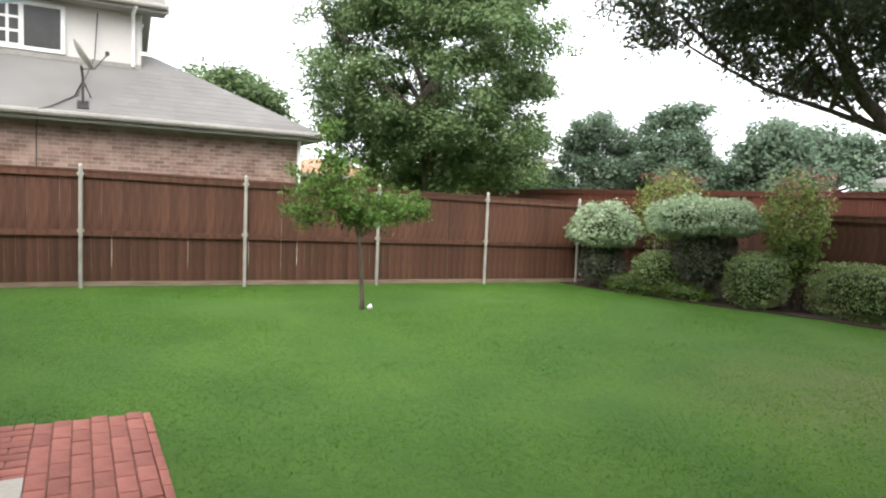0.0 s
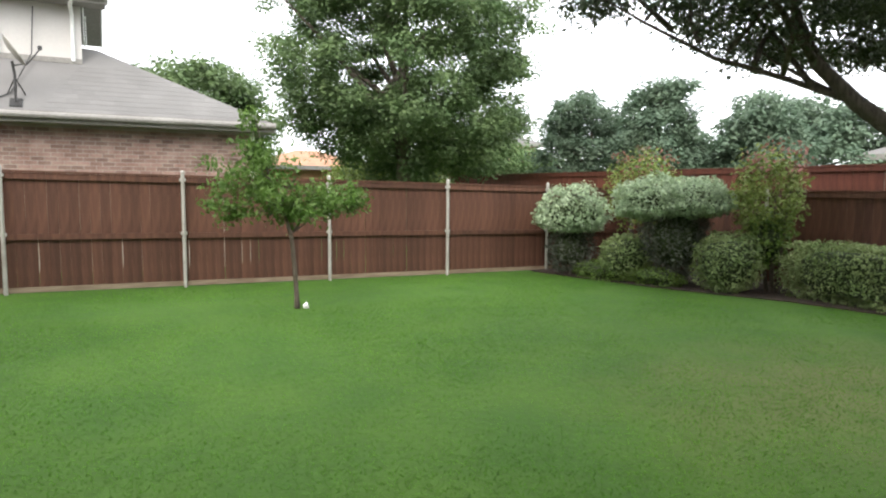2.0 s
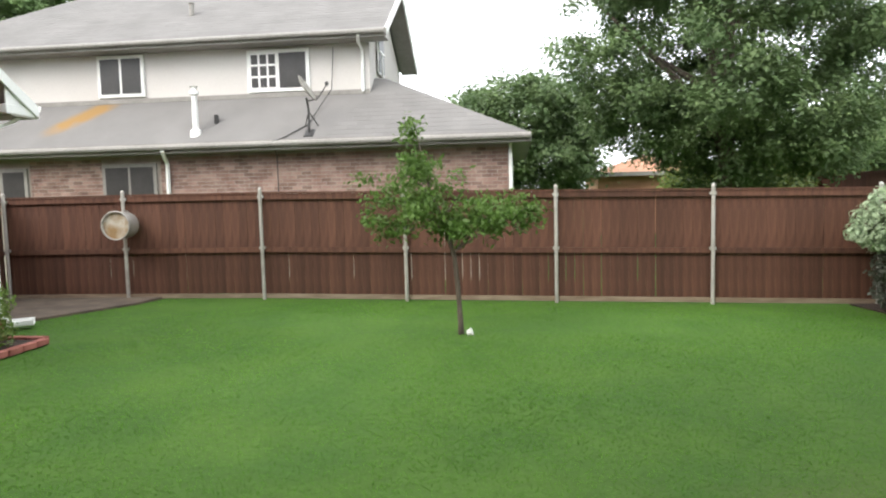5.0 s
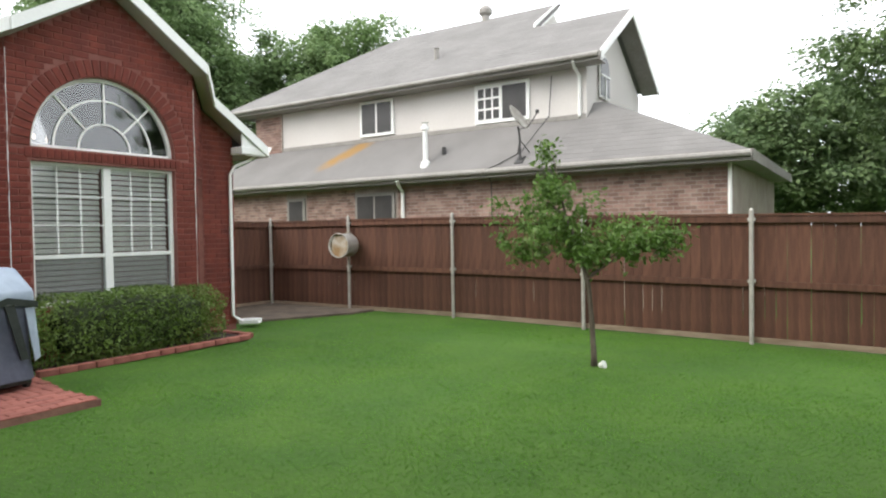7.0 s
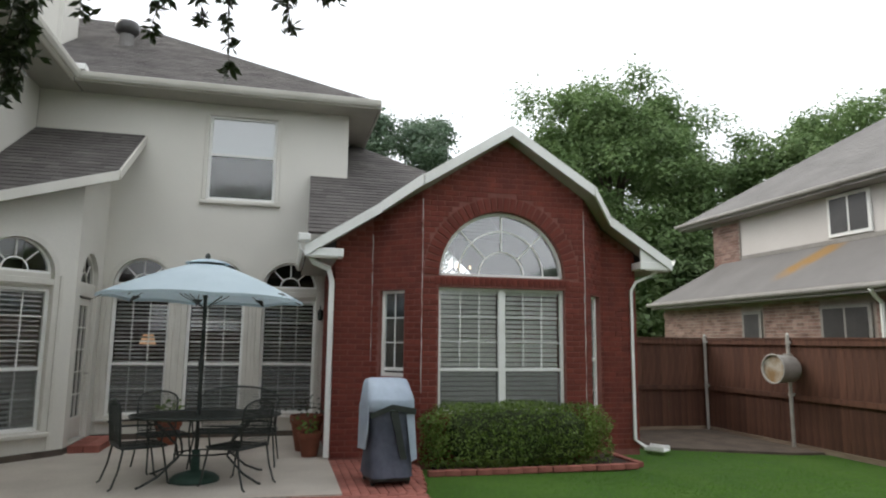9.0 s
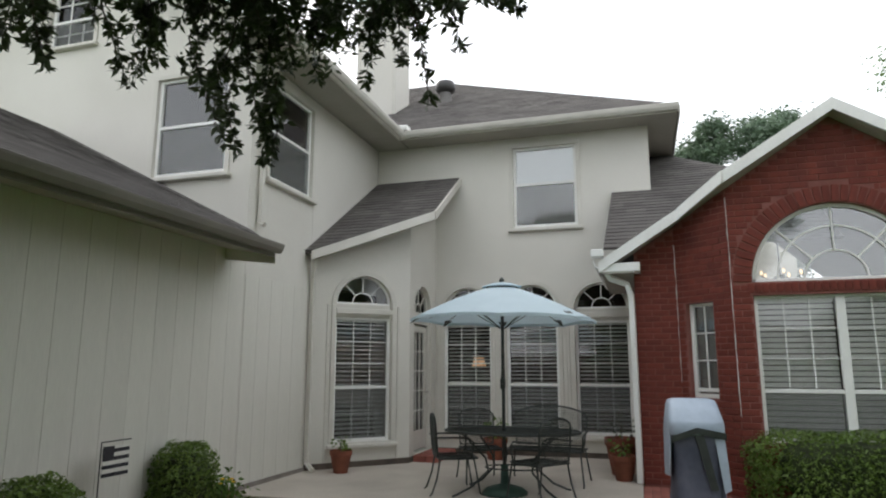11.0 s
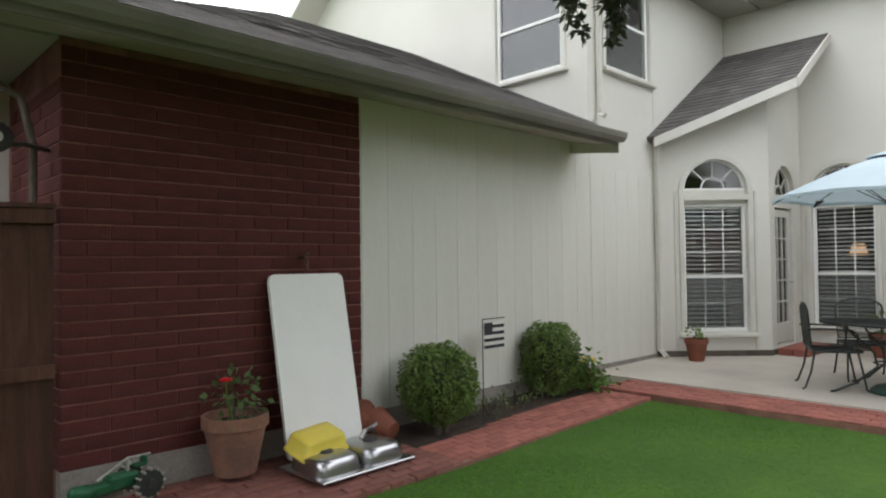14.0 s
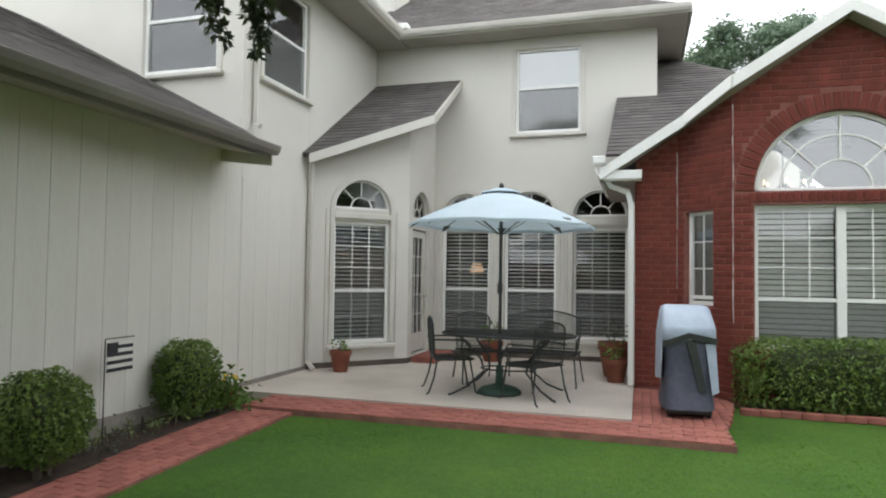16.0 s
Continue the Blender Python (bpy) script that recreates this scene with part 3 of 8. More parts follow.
BASE_DARK = mat("dark_base_concrete", (0.13, 0.105, 0.085), (0.085, 0.07, 0.058), rough=0.9, scale=4, fine=40, bump=0.4)
for (ax, ay), (bx, by) in (((NL.x, NL.y), (NM.x, NM.y)), ((NM.x, NM.y), (XB, 0.08)), ((XB, 0.08), (XB, YL))):
    u = Vector((bx - ax, by - ay, 0)).normalized()
    out = Vector((u.y, -u.x, 0)) * 0.008
    g = Geo()
    g.prism([(ax, ay, -0.02), (bx, by, -0.02), (bx, by, 0.085), (ax, ay, 0.085)], out)
    setting("baseboard", g, BASE_DARK, "dark stained concrete base along the patio wall", "foundation")

# ---- roofs ----
GS = 0.5
gz = lambda y: 2.9 + GS * (-0.42 - y)
roof("roof_garage", [(4.9, -0.42, gz(-0.42)), (0.92, -4.4, gz(-4.4)), (XC, -4.4, gz(-4.4)), (XC, -1.05, gz(-1.05)), (-1.32, -0.62, gz(-0.62)), (-1.32, -0.42, gz(-0.42))], "dark grey shingle roof over the garage", pieces=SHINGLE_O, keep=lambda p: -1.7 < p.x < 4.6 and p.y > -1.7)
roof("roof_garage_end", [(4.9, -0.42, gz(-0.42)), (4.9, -8.4, gz(-0.42)), (0.92, -4.4, gz(-4.4))], "dark grey shingle hip end of the garage roof")
roof("roof_garage_street", [(0.92, -4.4, gz(-4.4)), (4.9, -8.4, gz(-0.42)), (XC, -8.4, gz(-0.42)), (XC, -4.4, gz(-4.4))], "dark grey shingle roof over the garage")
roof("roof_nook", [(XB, YW, shed_z(XB)), (XB, 0.54, shed_z(XB)), (-4.42, 0.54, shed_z(-4.42)), (-3.22, YW + 0.15, shed_z(-3.22)), (-3.22, YW, shed_z(-3.22))], "dark grey shingle lean-to roof over the nook")
HS = 0.63
E0 = (-5.5, 4.45)
AP = 5.6
apex = (E0[0] - AP, E0[1] - AP, 5.78 + HS * AP)
apex2 = (E0[0] - AP, -6.0, 5.78 + HS * AP)
roof("roof_main", [(E0[0], -0.42, 5.78), (E0[0], E0[1], 5.78), apex, apex2, (E0[0], -6.0, 5.78)], "dark grey shingle hip roof of the main house", slab=0.05)
roof("roof_main_hip", [(E0[0], E0[1], 5.78), (E0[0] - 2 * AP, E0[1], 5.78), apex], "dark grey shingle hip of the main house", slab=0.05)
roof("roof_main_far", [(E0[0] - 2 * AP, E0[1], 5.78), (E0[0] - 2 * AP, -6.0, 5.78), apex2, apex], "dark grey shingle far slope of the main house", slab=0.05, course=0.3, tab=0.6)
roof("roof_gable_front", [(-1.15, RIDGE_Y + 3.87, 5.78), (-1.15, RIDGE_Y, 5.78 + 0.73 * 3.87), (-9.9, RIDGE_Y, 5.78 + 0.73 * 3.87), (-5.5, RIDGE_Y + 3.87, 5.78)], "dark grey shingle gable roof", slab=0.05)
roof("roof_gable_back", [(-1.15, RIDGE_Y, 5.78 + 0.73 * 3.87), (-1.15, RIDGE_Y - 3.87, 5.78), (-10, RIDGE_Y - 3.87, 5.78), (-10, RIDGE_Y, 5.78 + 0.73 * 3.87)], "dark grey shingle gable roof", slab=0.05)
# bay gable roof, its front edge follows the bay
bz = lambda y: 2.86 + 0.634 * (2.77 - abs(y - GY))
for side, nm in ((-1, "roof_bay"), (1, "roof_bay_far")):
    Y = lambda d: GY + side * d
    roof(nm, [(-2.92, Y(0), bz(Y(0))), (-2.92, Y(1.25), bz(Y(1.25))), (-3.42, Y(1.75), bz(Y(1.75))), (-6.3, Y(1.75), bz(Y(1.75))), (-6.3, Y(0), bz(Y(0)))], "dark grey shingle gable over the brick bay")
    roof(nm + "_eave", [(-3.42, Y(1.75), bz(Y(1.75))), (-3.42, Y(2.77), bz(Y(2.77))), (-6.3, Y(2.77), bz(Y(2.77))), (-6.3, Y(1.75), bz(Y(1.75)))], "dark grey shingle gable over the brick bay")
az = lambda x: 2.87 + 0.63 * (-3.45 - x)
roof("roof_link", [(-3.85, 3.22, az(-3.85)), (XB, 3.3, az(XB)), (XB, 6.2, az(XB)), (-3.85, 6.2, az(-3.85))], "dark grey shingle slope beside the bay", slab=0.03)
roof("roof_link_upper", [(XB, 3.96, az(XB)), (-8.2, 3.96, az(-8.2)), (-8.2, 4.0, az(-8.2)), (XB, 6.19, az(XB))], "dark grey shingle slope behind the bay", slab=0.03)
roof("roof_link_hip", [(-3.45, 8.74, 2.87), (-12, 8.74, 2.87), (-8.2, 3.99, az(-8.2))], "dark grey shingle hip slope behind the bay", slab=0.03)


# ---- fascia, gutters, soffits, downspouts ----
def board(name, a, b, h, t, material, label, drop=0.0, kindword="trim"):
    """A board on edge from a to b, its top on that line."""
    a, b = Vector(a) - Vector((0, 0, drop)), Vector(b) - Vector((0, 0, drop))
    d = (b - a).normalized()
    side = Vector((d.y, -d.x, 0)).normalized() * t
    g = Geo()
    g.prism([a, b, b - Vector((0, 0, h)), a - Vector((0, 0, h))], side)
    return setting(name, g, material, label, kindword)


def gutter(name, a, b, material, label, out):
    """A shaped gutter along an eave: a trough with a rolled lip."""
    a, b, o = Vector(a), Vector(b), Vector(out).normalized()
    prof = [(0, 0), (0, -0.09), (0.05, -0.098), (0.085, -0.055), (0.1, -0.005), (0.1, 0.01), (0.088, 0.01), (0.088, -0.005), (0.073, -0.05), (0.045, -0.083), (0.012, -0.078), (0.012, 0)]
    g = Geo()
    vs = [p + o * r + Vector((0, 0, z)) for p in (a, b) for r, z in prof]
    n = len(prof)
    g.add(vs, [(i, (i + 1) % n, n + (i + 1) % n, n + i) for i in range(n)] + [(0, 1, 2, 3, 4, 5, 6, 7, 8, 9, 10, 11), tuple(range(2 * n - 1, n - 1, -1))])
    return setting(name, g, material, label, "gutter")


def flat(name, corners, z, t, material, label, kindword="soffit"):
    g = Geo()
    g.prism([(x, y, z) for x, y in corners], (0, 0, t))
    return setting(name, g, material, label, kindword)


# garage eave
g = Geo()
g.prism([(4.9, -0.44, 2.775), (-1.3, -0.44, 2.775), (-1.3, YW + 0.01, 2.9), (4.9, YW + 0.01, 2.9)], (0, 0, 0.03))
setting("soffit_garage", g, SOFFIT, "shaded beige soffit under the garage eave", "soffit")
board("fascia_garage", (4.9, -0.43, 2.88), (-1.3, -0.43, 2.88), 0.12, -0.025, SHADED_TRIM, "beige fascia of the garage eave")
gutter("gutter_garage", (4.9, -0.4, 2.89), (-1.28, -0.4, 2.89), SHADED_TRIM, "beige metal gutter along the garage eave", (0, 1, 0))
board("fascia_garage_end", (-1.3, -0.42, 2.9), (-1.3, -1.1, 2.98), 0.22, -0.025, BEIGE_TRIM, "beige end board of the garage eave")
board("fascia_garage_side", (4.9, -8.4, 2.9), (4.9, -0.42, 2.9), 0.2, -0.025, SHADED_TRIM, "beige fascia of the garage hip end")
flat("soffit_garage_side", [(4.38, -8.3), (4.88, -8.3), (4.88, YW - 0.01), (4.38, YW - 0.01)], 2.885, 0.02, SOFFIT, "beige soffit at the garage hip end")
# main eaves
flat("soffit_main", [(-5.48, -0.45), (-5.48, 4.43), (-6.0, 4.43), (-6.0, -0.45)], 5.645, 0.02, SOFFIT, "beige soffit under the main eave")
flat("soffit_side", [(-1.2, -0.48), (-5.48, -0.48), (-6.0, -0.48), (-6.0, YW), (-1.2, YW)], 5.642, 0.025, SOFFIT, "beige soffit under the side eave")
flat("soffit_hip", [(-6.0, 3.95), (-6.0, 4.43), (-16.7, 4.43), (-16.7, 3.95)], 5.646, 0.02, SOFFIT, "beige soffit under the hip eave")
board("fascia_main", (-5.49, 4.45, 5.77), (-5.49, -0.45, 5.77), 0.13, -0.025, BEIGE_TRIM, "beige fascia of the main eave")
gutter("gutter_main", (-5.46, 4.45, 5.76), (-5.46, -0.4, 5.76), BEIGE_TRIM, "beige metal gutter of the main eave", (1, 0, 0))
board("fascia_side", (-1.2, -0.47, 5.77), (-5.5, -0.47, 5.77), 0.13, -0.025, BEIGE_TRIM, "beige fascia of the side eave")
gutter("gutter_side", (-1.2, -0.44, 5.76), (-5.4, -0.44, 5.76), BEIGE_TRIM, "beige metal gutter of the side eave", (0, 1, 0))
board("fascia_hip", (-5.5, 4.45, 5.77), (-16.7, 4.45, 5.77), 0.13, 0.025, BEIGE_TRIM, "beige fascia of the hip eave")
for sgn, nm in ((1, "rake_gable"), (-1, "rake_gable_back")):
    g = Geo()
    y0, z0, z1 = RIDGE_Y + sgn * 3.87, 5.79, 5.79 + 0.73 * 3.87
    g.prism([(-1.15, y0, z0), (-1.15, RIDGE_Y, z1), (-1.15, RIDGE_Y, z1 - 0.24), (-1.15, y0, z0 - 0.22)], (0.03, 0, 0))
    setting(nm, g, WHITE_TRIM, "pale barge board of the gable", "trim")
    g = Geo()
    g.prism([(-1.15, y0, z0 - 0.19), (-1.15, RIDGE_Y, z1 - 0.19), (-1.75, RIDGE_Y, z1 - 0.19), (-1.75, y0, z0 - 0.19)], (0, 0, -0.02))
    setting(nm + "_soffit", g, BEIGE, "beige underside of the gable overhang", "soffit")
# nook roof edges
K0, K1, K2 = Vector((-3.2, YW + 0.12, shed_z(-3.2))), Vector((-4.42, 0.55, shed_z(-4.42))), Vector((XB, 0.55, shed_z(XB)))
board("fascia_nook", K0, K1, 0.14, 0.03, BEIGE_TRIM, "pale raking fascia of the nook roof")
board("fascia_nook_end", K1, K2, 0.14, 0.03, BEIGE_TRIM, "pale barge board of the nook roof")
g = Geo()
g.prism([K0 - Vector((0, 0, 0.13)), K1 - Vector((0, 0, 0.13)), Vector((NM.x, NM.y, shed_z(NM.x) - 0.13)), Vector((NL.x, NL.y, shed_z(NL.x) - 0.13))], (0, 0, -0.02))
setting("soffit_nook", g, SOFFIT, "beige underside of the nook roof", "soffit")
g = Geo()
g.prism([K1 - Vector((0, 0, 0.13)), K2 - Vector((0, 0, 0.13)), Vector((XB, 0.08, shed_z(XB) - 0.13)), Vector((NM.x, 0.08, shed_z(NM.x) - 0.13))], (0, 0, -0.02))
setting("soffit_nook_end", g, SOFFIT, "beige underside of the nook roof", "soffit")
# bay rakes
for side, nm in ((-1, "rake_bay"), (1, "rake_bay_far")):
    Y = lambda d: GY + side * d
    pts = [Vector((-2.91, Y(0), bz(Y(0)) + 0.02)), Vector((-2.91, Y(1.25), bz(Y(1.25)) + 0.02)), Vector((-3.41, Y(1.75), bz(Y(1.75)) + 0.02)), Vector((-3.41, Y(2.8), bz(Y(2.8)) + 0.02))]
    for i in range(3):
        a, b = pts[i], pts[i + 1]
        g = Geo()
        out = (b - a).cross(Vector((0, 0, 1))).normalized() * (0.03 if side > 0 else -0.03)
        g.prism([a, b, b - Vector((0, 0, 0.15)), a - Vector((0, 0, 0.15))], out)
        setting(nm if i == 0 else nm + ("_bend" if i == 1 else "_end"), g, WHITE_TRIM, "pale barge board of the brick gable", "trim")
    ins = [(XG + 0.02, Y(0)), (XG + 0.02, Y(1.19)), (-3.72, Y(1.8)), (-3.72, Y(2.8))]
    for i in range(3):
        a, b = pts[i] - Vector((0, 0, 0.16)), pts[i + 1] - Vector((0, 0, 0.16))
        c, d = ins[i + 1], ins[i]
        g = Geo()
        g.add([a, b, (c[0], c[1], b.z), (d[0], d[1], a.z)], [(0, 1, 2, 3)])
        g.add([Vector(v) + Vector((0, 0, 0.02)) for v in g.v[:4]], [(0, 1, 2, 3)])
        setting("soffit_bay", g, SOFFIT, "shaded underside of the bay roof", "soffit")
    ye = Y(2.77)
    g = Geo()
    g.box((-3.55, Y(2.52), 2.78), (0.28, 0.5, 0.12), 0.01)
    if side > 0:
        g.prism([(-3.44, Y(2.79), 2.72), (-3.44, Y(2.28), 2.72), (-3.44, Y(2.28), bz(Y(2.28)) - 0.12), (-3.44, Y(2.79), bz(Y(2.79)) - 0.06)], (0.022, 0, 0))
    setting("eave_return", g, WHITE_TRIM, "boxed pale eave end of the bay roof", "trim")
    flat("soffit_bay_side", [(-3.42, YL if side < 0 else YR), (-3.42, ye), (-12 if side > 0 else -6, ye), (-12 if side > 0 else -6, YL if side < 0 else YR)], 2.7, 0.02, SOFFIT, "shaded soffit of the bay eave")
    gutter("gutter_bay", (-3.4, ye, 2.87), (-6 if side < 0 else -12, ye, 2.87), WHITE_TRIM, "pale gutter of the bay eave", (0, side, 0))


def downspout(points, material, label, w=0.075):
    """A square pipe with bends, strapped to a wall."""
    o = thing("downspout", Matrix.Translation(points[-1]), label, "downspout")
    base = Vector(points[-1])
    g = Geo()
    g.tube([Vector(p) - base for p in points], w / 2 * 1.3, 4)
    part("pipe", g, material, o)
    return o


downspout([(-3.5, 3.25, 2.74), (-3.55, 3.3, 2.66), (-3.66, 3.52, 2.58), (-3.67, 3.57, 2.4), (-3.67, 3.57, 0.02)], WHITE_TRIM, "pale square downspout on the brick bay corner")
downspout([(-3.5, 8.62, 2.74), (-3.56, 8.5, 2.64), (-3.67, 8.3, 2.54), (-3.69, 8.22, 2.4), (-3.69, 8.22, 0.14), (-3.62, 8.36, 0.03)], WHITE_TRIM, "pale square downspout at the far bay corner", 0.045)
downspout([(-3.28, -0.98, 3.1), (-3.32, -1.0, 2.95), (-3.38, -1.04, 2.8), (-3.38, -1.04, 0.12), (-3.3, -0.9, 0.03)], BEIGE_TRIM, "beige square downspout in the wall corner", 0.06)
downspout([(-1.8, -0.5, 5.66), (-1.85, -0.7, 5.55), (-1.9, -1.05, 5.4), (-1.9, -1.05, 3.35), (-1.85, -0.95, 3.3)], BEIGE_TRIM, "beige downspout ending on the garage roof", 0.06)


# ---- windows ----
def window(name, p, n, w, z0, z1, arched, label, cols=3, rows=(3, 2), casing=None, blind=True, tilt=-24, shade=False, twin=False, band=0.19, mid_arc=False, screen=True, depth=0.07, split=None):
    """A hung window, with a half-round light above it where arched; x runs along the wall, y points out."""
    o = thing(name, facing((p[0], p[1], 0), n), label, "window", "", "structure")
    hw = w / 2
    zt = z1 - (band if arched else 0)
    zm = split if split else z0 + (zt - z0) * 0.43
    y0, y1 = -depth - 0.05, -depth
    fr = Geo()
    for x in (-hw + 0.025, hw - 0.025):
        fr.box((x, (y0 + y1) / 2, (z0 + zt) / 2), (0.05, 0.05, zt - z0), 0.004)
    fr.box((0, (y0 + y1) / 2, zt - 0.02), (w - 0.1, 0.05, 0.04), 0.004)
    fr.box((0, (y0 + y1) / 2, z0 + 0.025), (w - 0.1, 0.05, 0.05), 0.004)
    part("window_frame", fr, WHITE_TRIM, o)
    halves = [(-hw + 0.05, hw - 0.05)]
    if twin:
        part("mullion", Geo().box((0, (y0 + y1) / 2 + 0.005, (z0 + zt) / 2), (0.1, 0.06, zt - z0 - 0.06), 0.004), WHITE_TRIM, o)
        halves = [(-hw + 0.05, -0.05), (0.05, hw - 0.05)]
    for a, b in halves:
        part("meeting_rail", Geo().box(((a + b) / 2, (y0 + y1) / 2, zm), (b - a, 0.045, 0.045), 0.004), WHITE_TRIM, o)
        for lo, hi, nr, upper in ((z0 + 0.05, zm - 0.022, rows[1], False), (zm + 0.022, zt - 0.04, rows[0], True)):
            if nr:
                mg = Geo()
                for c in range(1, cols):
                    mg.box((a + (b - a) * c / cols, y0 + 0.025, (lo + hi) / 2), (0.016, 0.016, hi - lo))
                for r in range(1, nr):
                    mg.box(((a + b) / 2, y0 + 0.0255, lo + (hi - lo) * r / nr), (b - a, 0.015, 0.016))
                part("muntin_grid", mg, WHITE_TRIM, o)
            pn = part("pane", Geo().box(((a + b) / 2, y0 + 0.012, (lo + hi) / 2), (b - a, 0.004, hi - lo)), (GLASS_FAN if upper else GLASS_COATED) if shade else GLASS, o)
            pn.visible_shadow = False
            if screen and not upper:
                sc = part("insect_screen", Geo().box(((a + b) / 2, y1 - 0.004, (lo + hi) / 2), (b - a, 0.002, hi - lo)), SCREEN, o)
        # Added panel behind the upper sash; its pale colour imitates reflected sky.
        if shade:
            part("shade", Geo().box(((a + b) / 2, y0 - 0.012, (zm + zt) / 2), (b - a + 0.02, 0.006, zt - zm)), SKY_PANEL, o, "pale panel in place of sky reflected in the sash")
        elif blind:
            bg_ = Geo()
            z = z0 + 0.06
            while z < zt - 0.06:
                bg_.box(((a + b) / 2, y0 - 0.04, z), (b - a - 0.02, 0.06, 0.005), 0, Matrix.Rotation(radians(tilt), 3, "X"))
                z += 0.066
            bg_.box(((a + b) / 2, y0 - 0.04, zt - 0.05), (b - a - 0.01, 0.05, 0.04))
            part("blind", bg_, BLIND, o, "white slatted blind")
    if arched:
        r = hw
        zs = z1
        part("transom", Geo().box((0, (y0 + y1) / 2, (zt + zs) / 2 + 0.01), (w, 0.06, zs - zt + 0.02), 0.005), casing or WHITE_TRIM, o)
        af = Geo()
        af.arch(r - 0.045, r - 0.001, y0, y1, zs + 0.02, n=24)
        af.box((0, (y0 + y1) / 2, zs + 0.035), (w - 0.09, 0.048, 0.03))
        part("arch_frame", af, WHITE_TRIM, o)
        sp = Geo()
        ri = 0.36 * r
        sp.arch(ri - 0.009, ri + 0.009, y0 + 0.015, y0 + 0.035, zs + 0.04, n=12)
        if mid_arc:
            sp.arch(0.68 * r - 0.009, 0.68 * r + 0.009, y0 + 0.015, y0 + 0.035, zs + 0.04, n=20)
        for a in (45, 90, 135):
            ca, sa = math.cos(radians(a)), math.sin(radians(a))
            mid = (ri + r - 0.04) / 2
            sp.box((mid * ca, y0 + 0.026, zs + 0.035 + mid * sa), (r - 0.04 - ri, 0.018, 0.018), 0, Matrix.Rotation(radians(-a), 3, "Y"))
        part("spoke_grid", sp, WHITE_TRIM, o)
        gl = Geo()
        poly = [((r - 0.03) * math.cos(math.pi * k / 24), y0 + 0.01, zs + 0.02 + (r - 0.03) * math.sin(math.pi * k / 24)) for k in range(25)]
        gl.prism(poly, (0, 0.004, 0))
        pn = part("arch_pane", gl, GLASS, o)
        pn.visible_shadow = False
    if casing:
        cs = Geo()
        t = 0.07
        for x in (-hw - t / 2, hw + t / 2):
            cs.box((x, 0.012, (z0 + z1) / 2), (t, 0.026, z1 - z0), 0.006)
        if arched:
            cs.box((0, 0.014, z1 - band / 2), (w, 0.03, band * 0.45), 0.006)
            cs.arch(hw + 0.002, hw + t, -0.001, 0.025, z1, n=24)
        else:
            cs.box((0, 0.012, z1 + t / 2), (w + 2 * t, 0.026, t), 0.006)
        part("casing", cs, casing, o)
        if arched:
            for x in (-hw - 0.115, hw + 0.115):
                part("side_board", Geo().box((x, 0.008, (0.1 + z1) / 2), (0.05, 0.02, z1 - 0.1), 0.005), casing, o)
        part("window_sill", Geo().box((0, 0.03, z0 - 0.05), (w + 0.2, 0.1, 0.06), 0.012), casing, o)
    return o


for i, (a, b) in enumerate(BACK_WINDOWS):
    window("window_%d" % (i + 1), (XB, (a + b) / 2), (1, 0), b - a, SILL, SPRING, True, "white hung window with blinds and a half-round light", casing=BEIGE_TRIM)
mid = NL + (NM - NL) * ((0.42 + 1.36) / 2 / NLEN)
window("window_4", (mid.x, mid.y), (1, 1), 0.94, SILL, SPRING - 0.02, True, "white hung window with a fan light in the angled nook", casing=BEIGE_TRIM)
window("window_5", (XB, (UP[0] + UP[1]) / 2), (1, 0), UP[1] - UP[0], UP[2], UP[3], False, "upper hung window with a pale upper sash and insect screen", rows=(0, 0), casing=BEIGE_TRIM, blind=True, split=4.75, shade=True, depth=0.03)
window("window_6", (-2.73, YW), (0, 1), 1.2, 4.03, 5.45, False, "upper hung window with a pale upper sash on the side wall", rows=(0, 0), casing=BEIGE_TRIM, split=4.75, shade=True, depth=0.03)
window("window_7", (XC, -2.08), (1, 0), 1.16, 4.03, 5.45, False, "upper hung window with a pale upper sash in the gable end", rows=(0, 0), casing=BEIGE_TRIM, split=4.75, shade=True, depth=0.03)
window("window_8", (XC, -4.37), (1, 0), 0.9, 6.25, 7.3, False, "small paned attic window high in the gable", cols=3, rows=(2, 2), casing=BEIGE_TRIM, blind=False)
window("window_9", (XG, 5.915), (1, 0), 1.86, 0.62, 2.33, False, "large twin white window with slatted blinds in the brick bay", cols=3, rows=(3, 0), twin=True, tilt=-62, split=1.205)
window("window_11", (-3.74 + 0.345 * 0.707, 4.15 + 0.345 * 0.707), (1, -1), 0.43, 1.1, 2.29, False, "narrow white window in the canted brick wall", cols=2, rows=(3, 0), screen=False, blind=False, split=1.2)
window("window_12", (XG - 0.505 * 0.707, 7.15 + 0.505 * 0.707), (1, 1), 0.43, 0.62, 2.29, False, "narrow white window in the far canted brick wall", cols=2, rows=(3, 3), screen=False, blind=False)


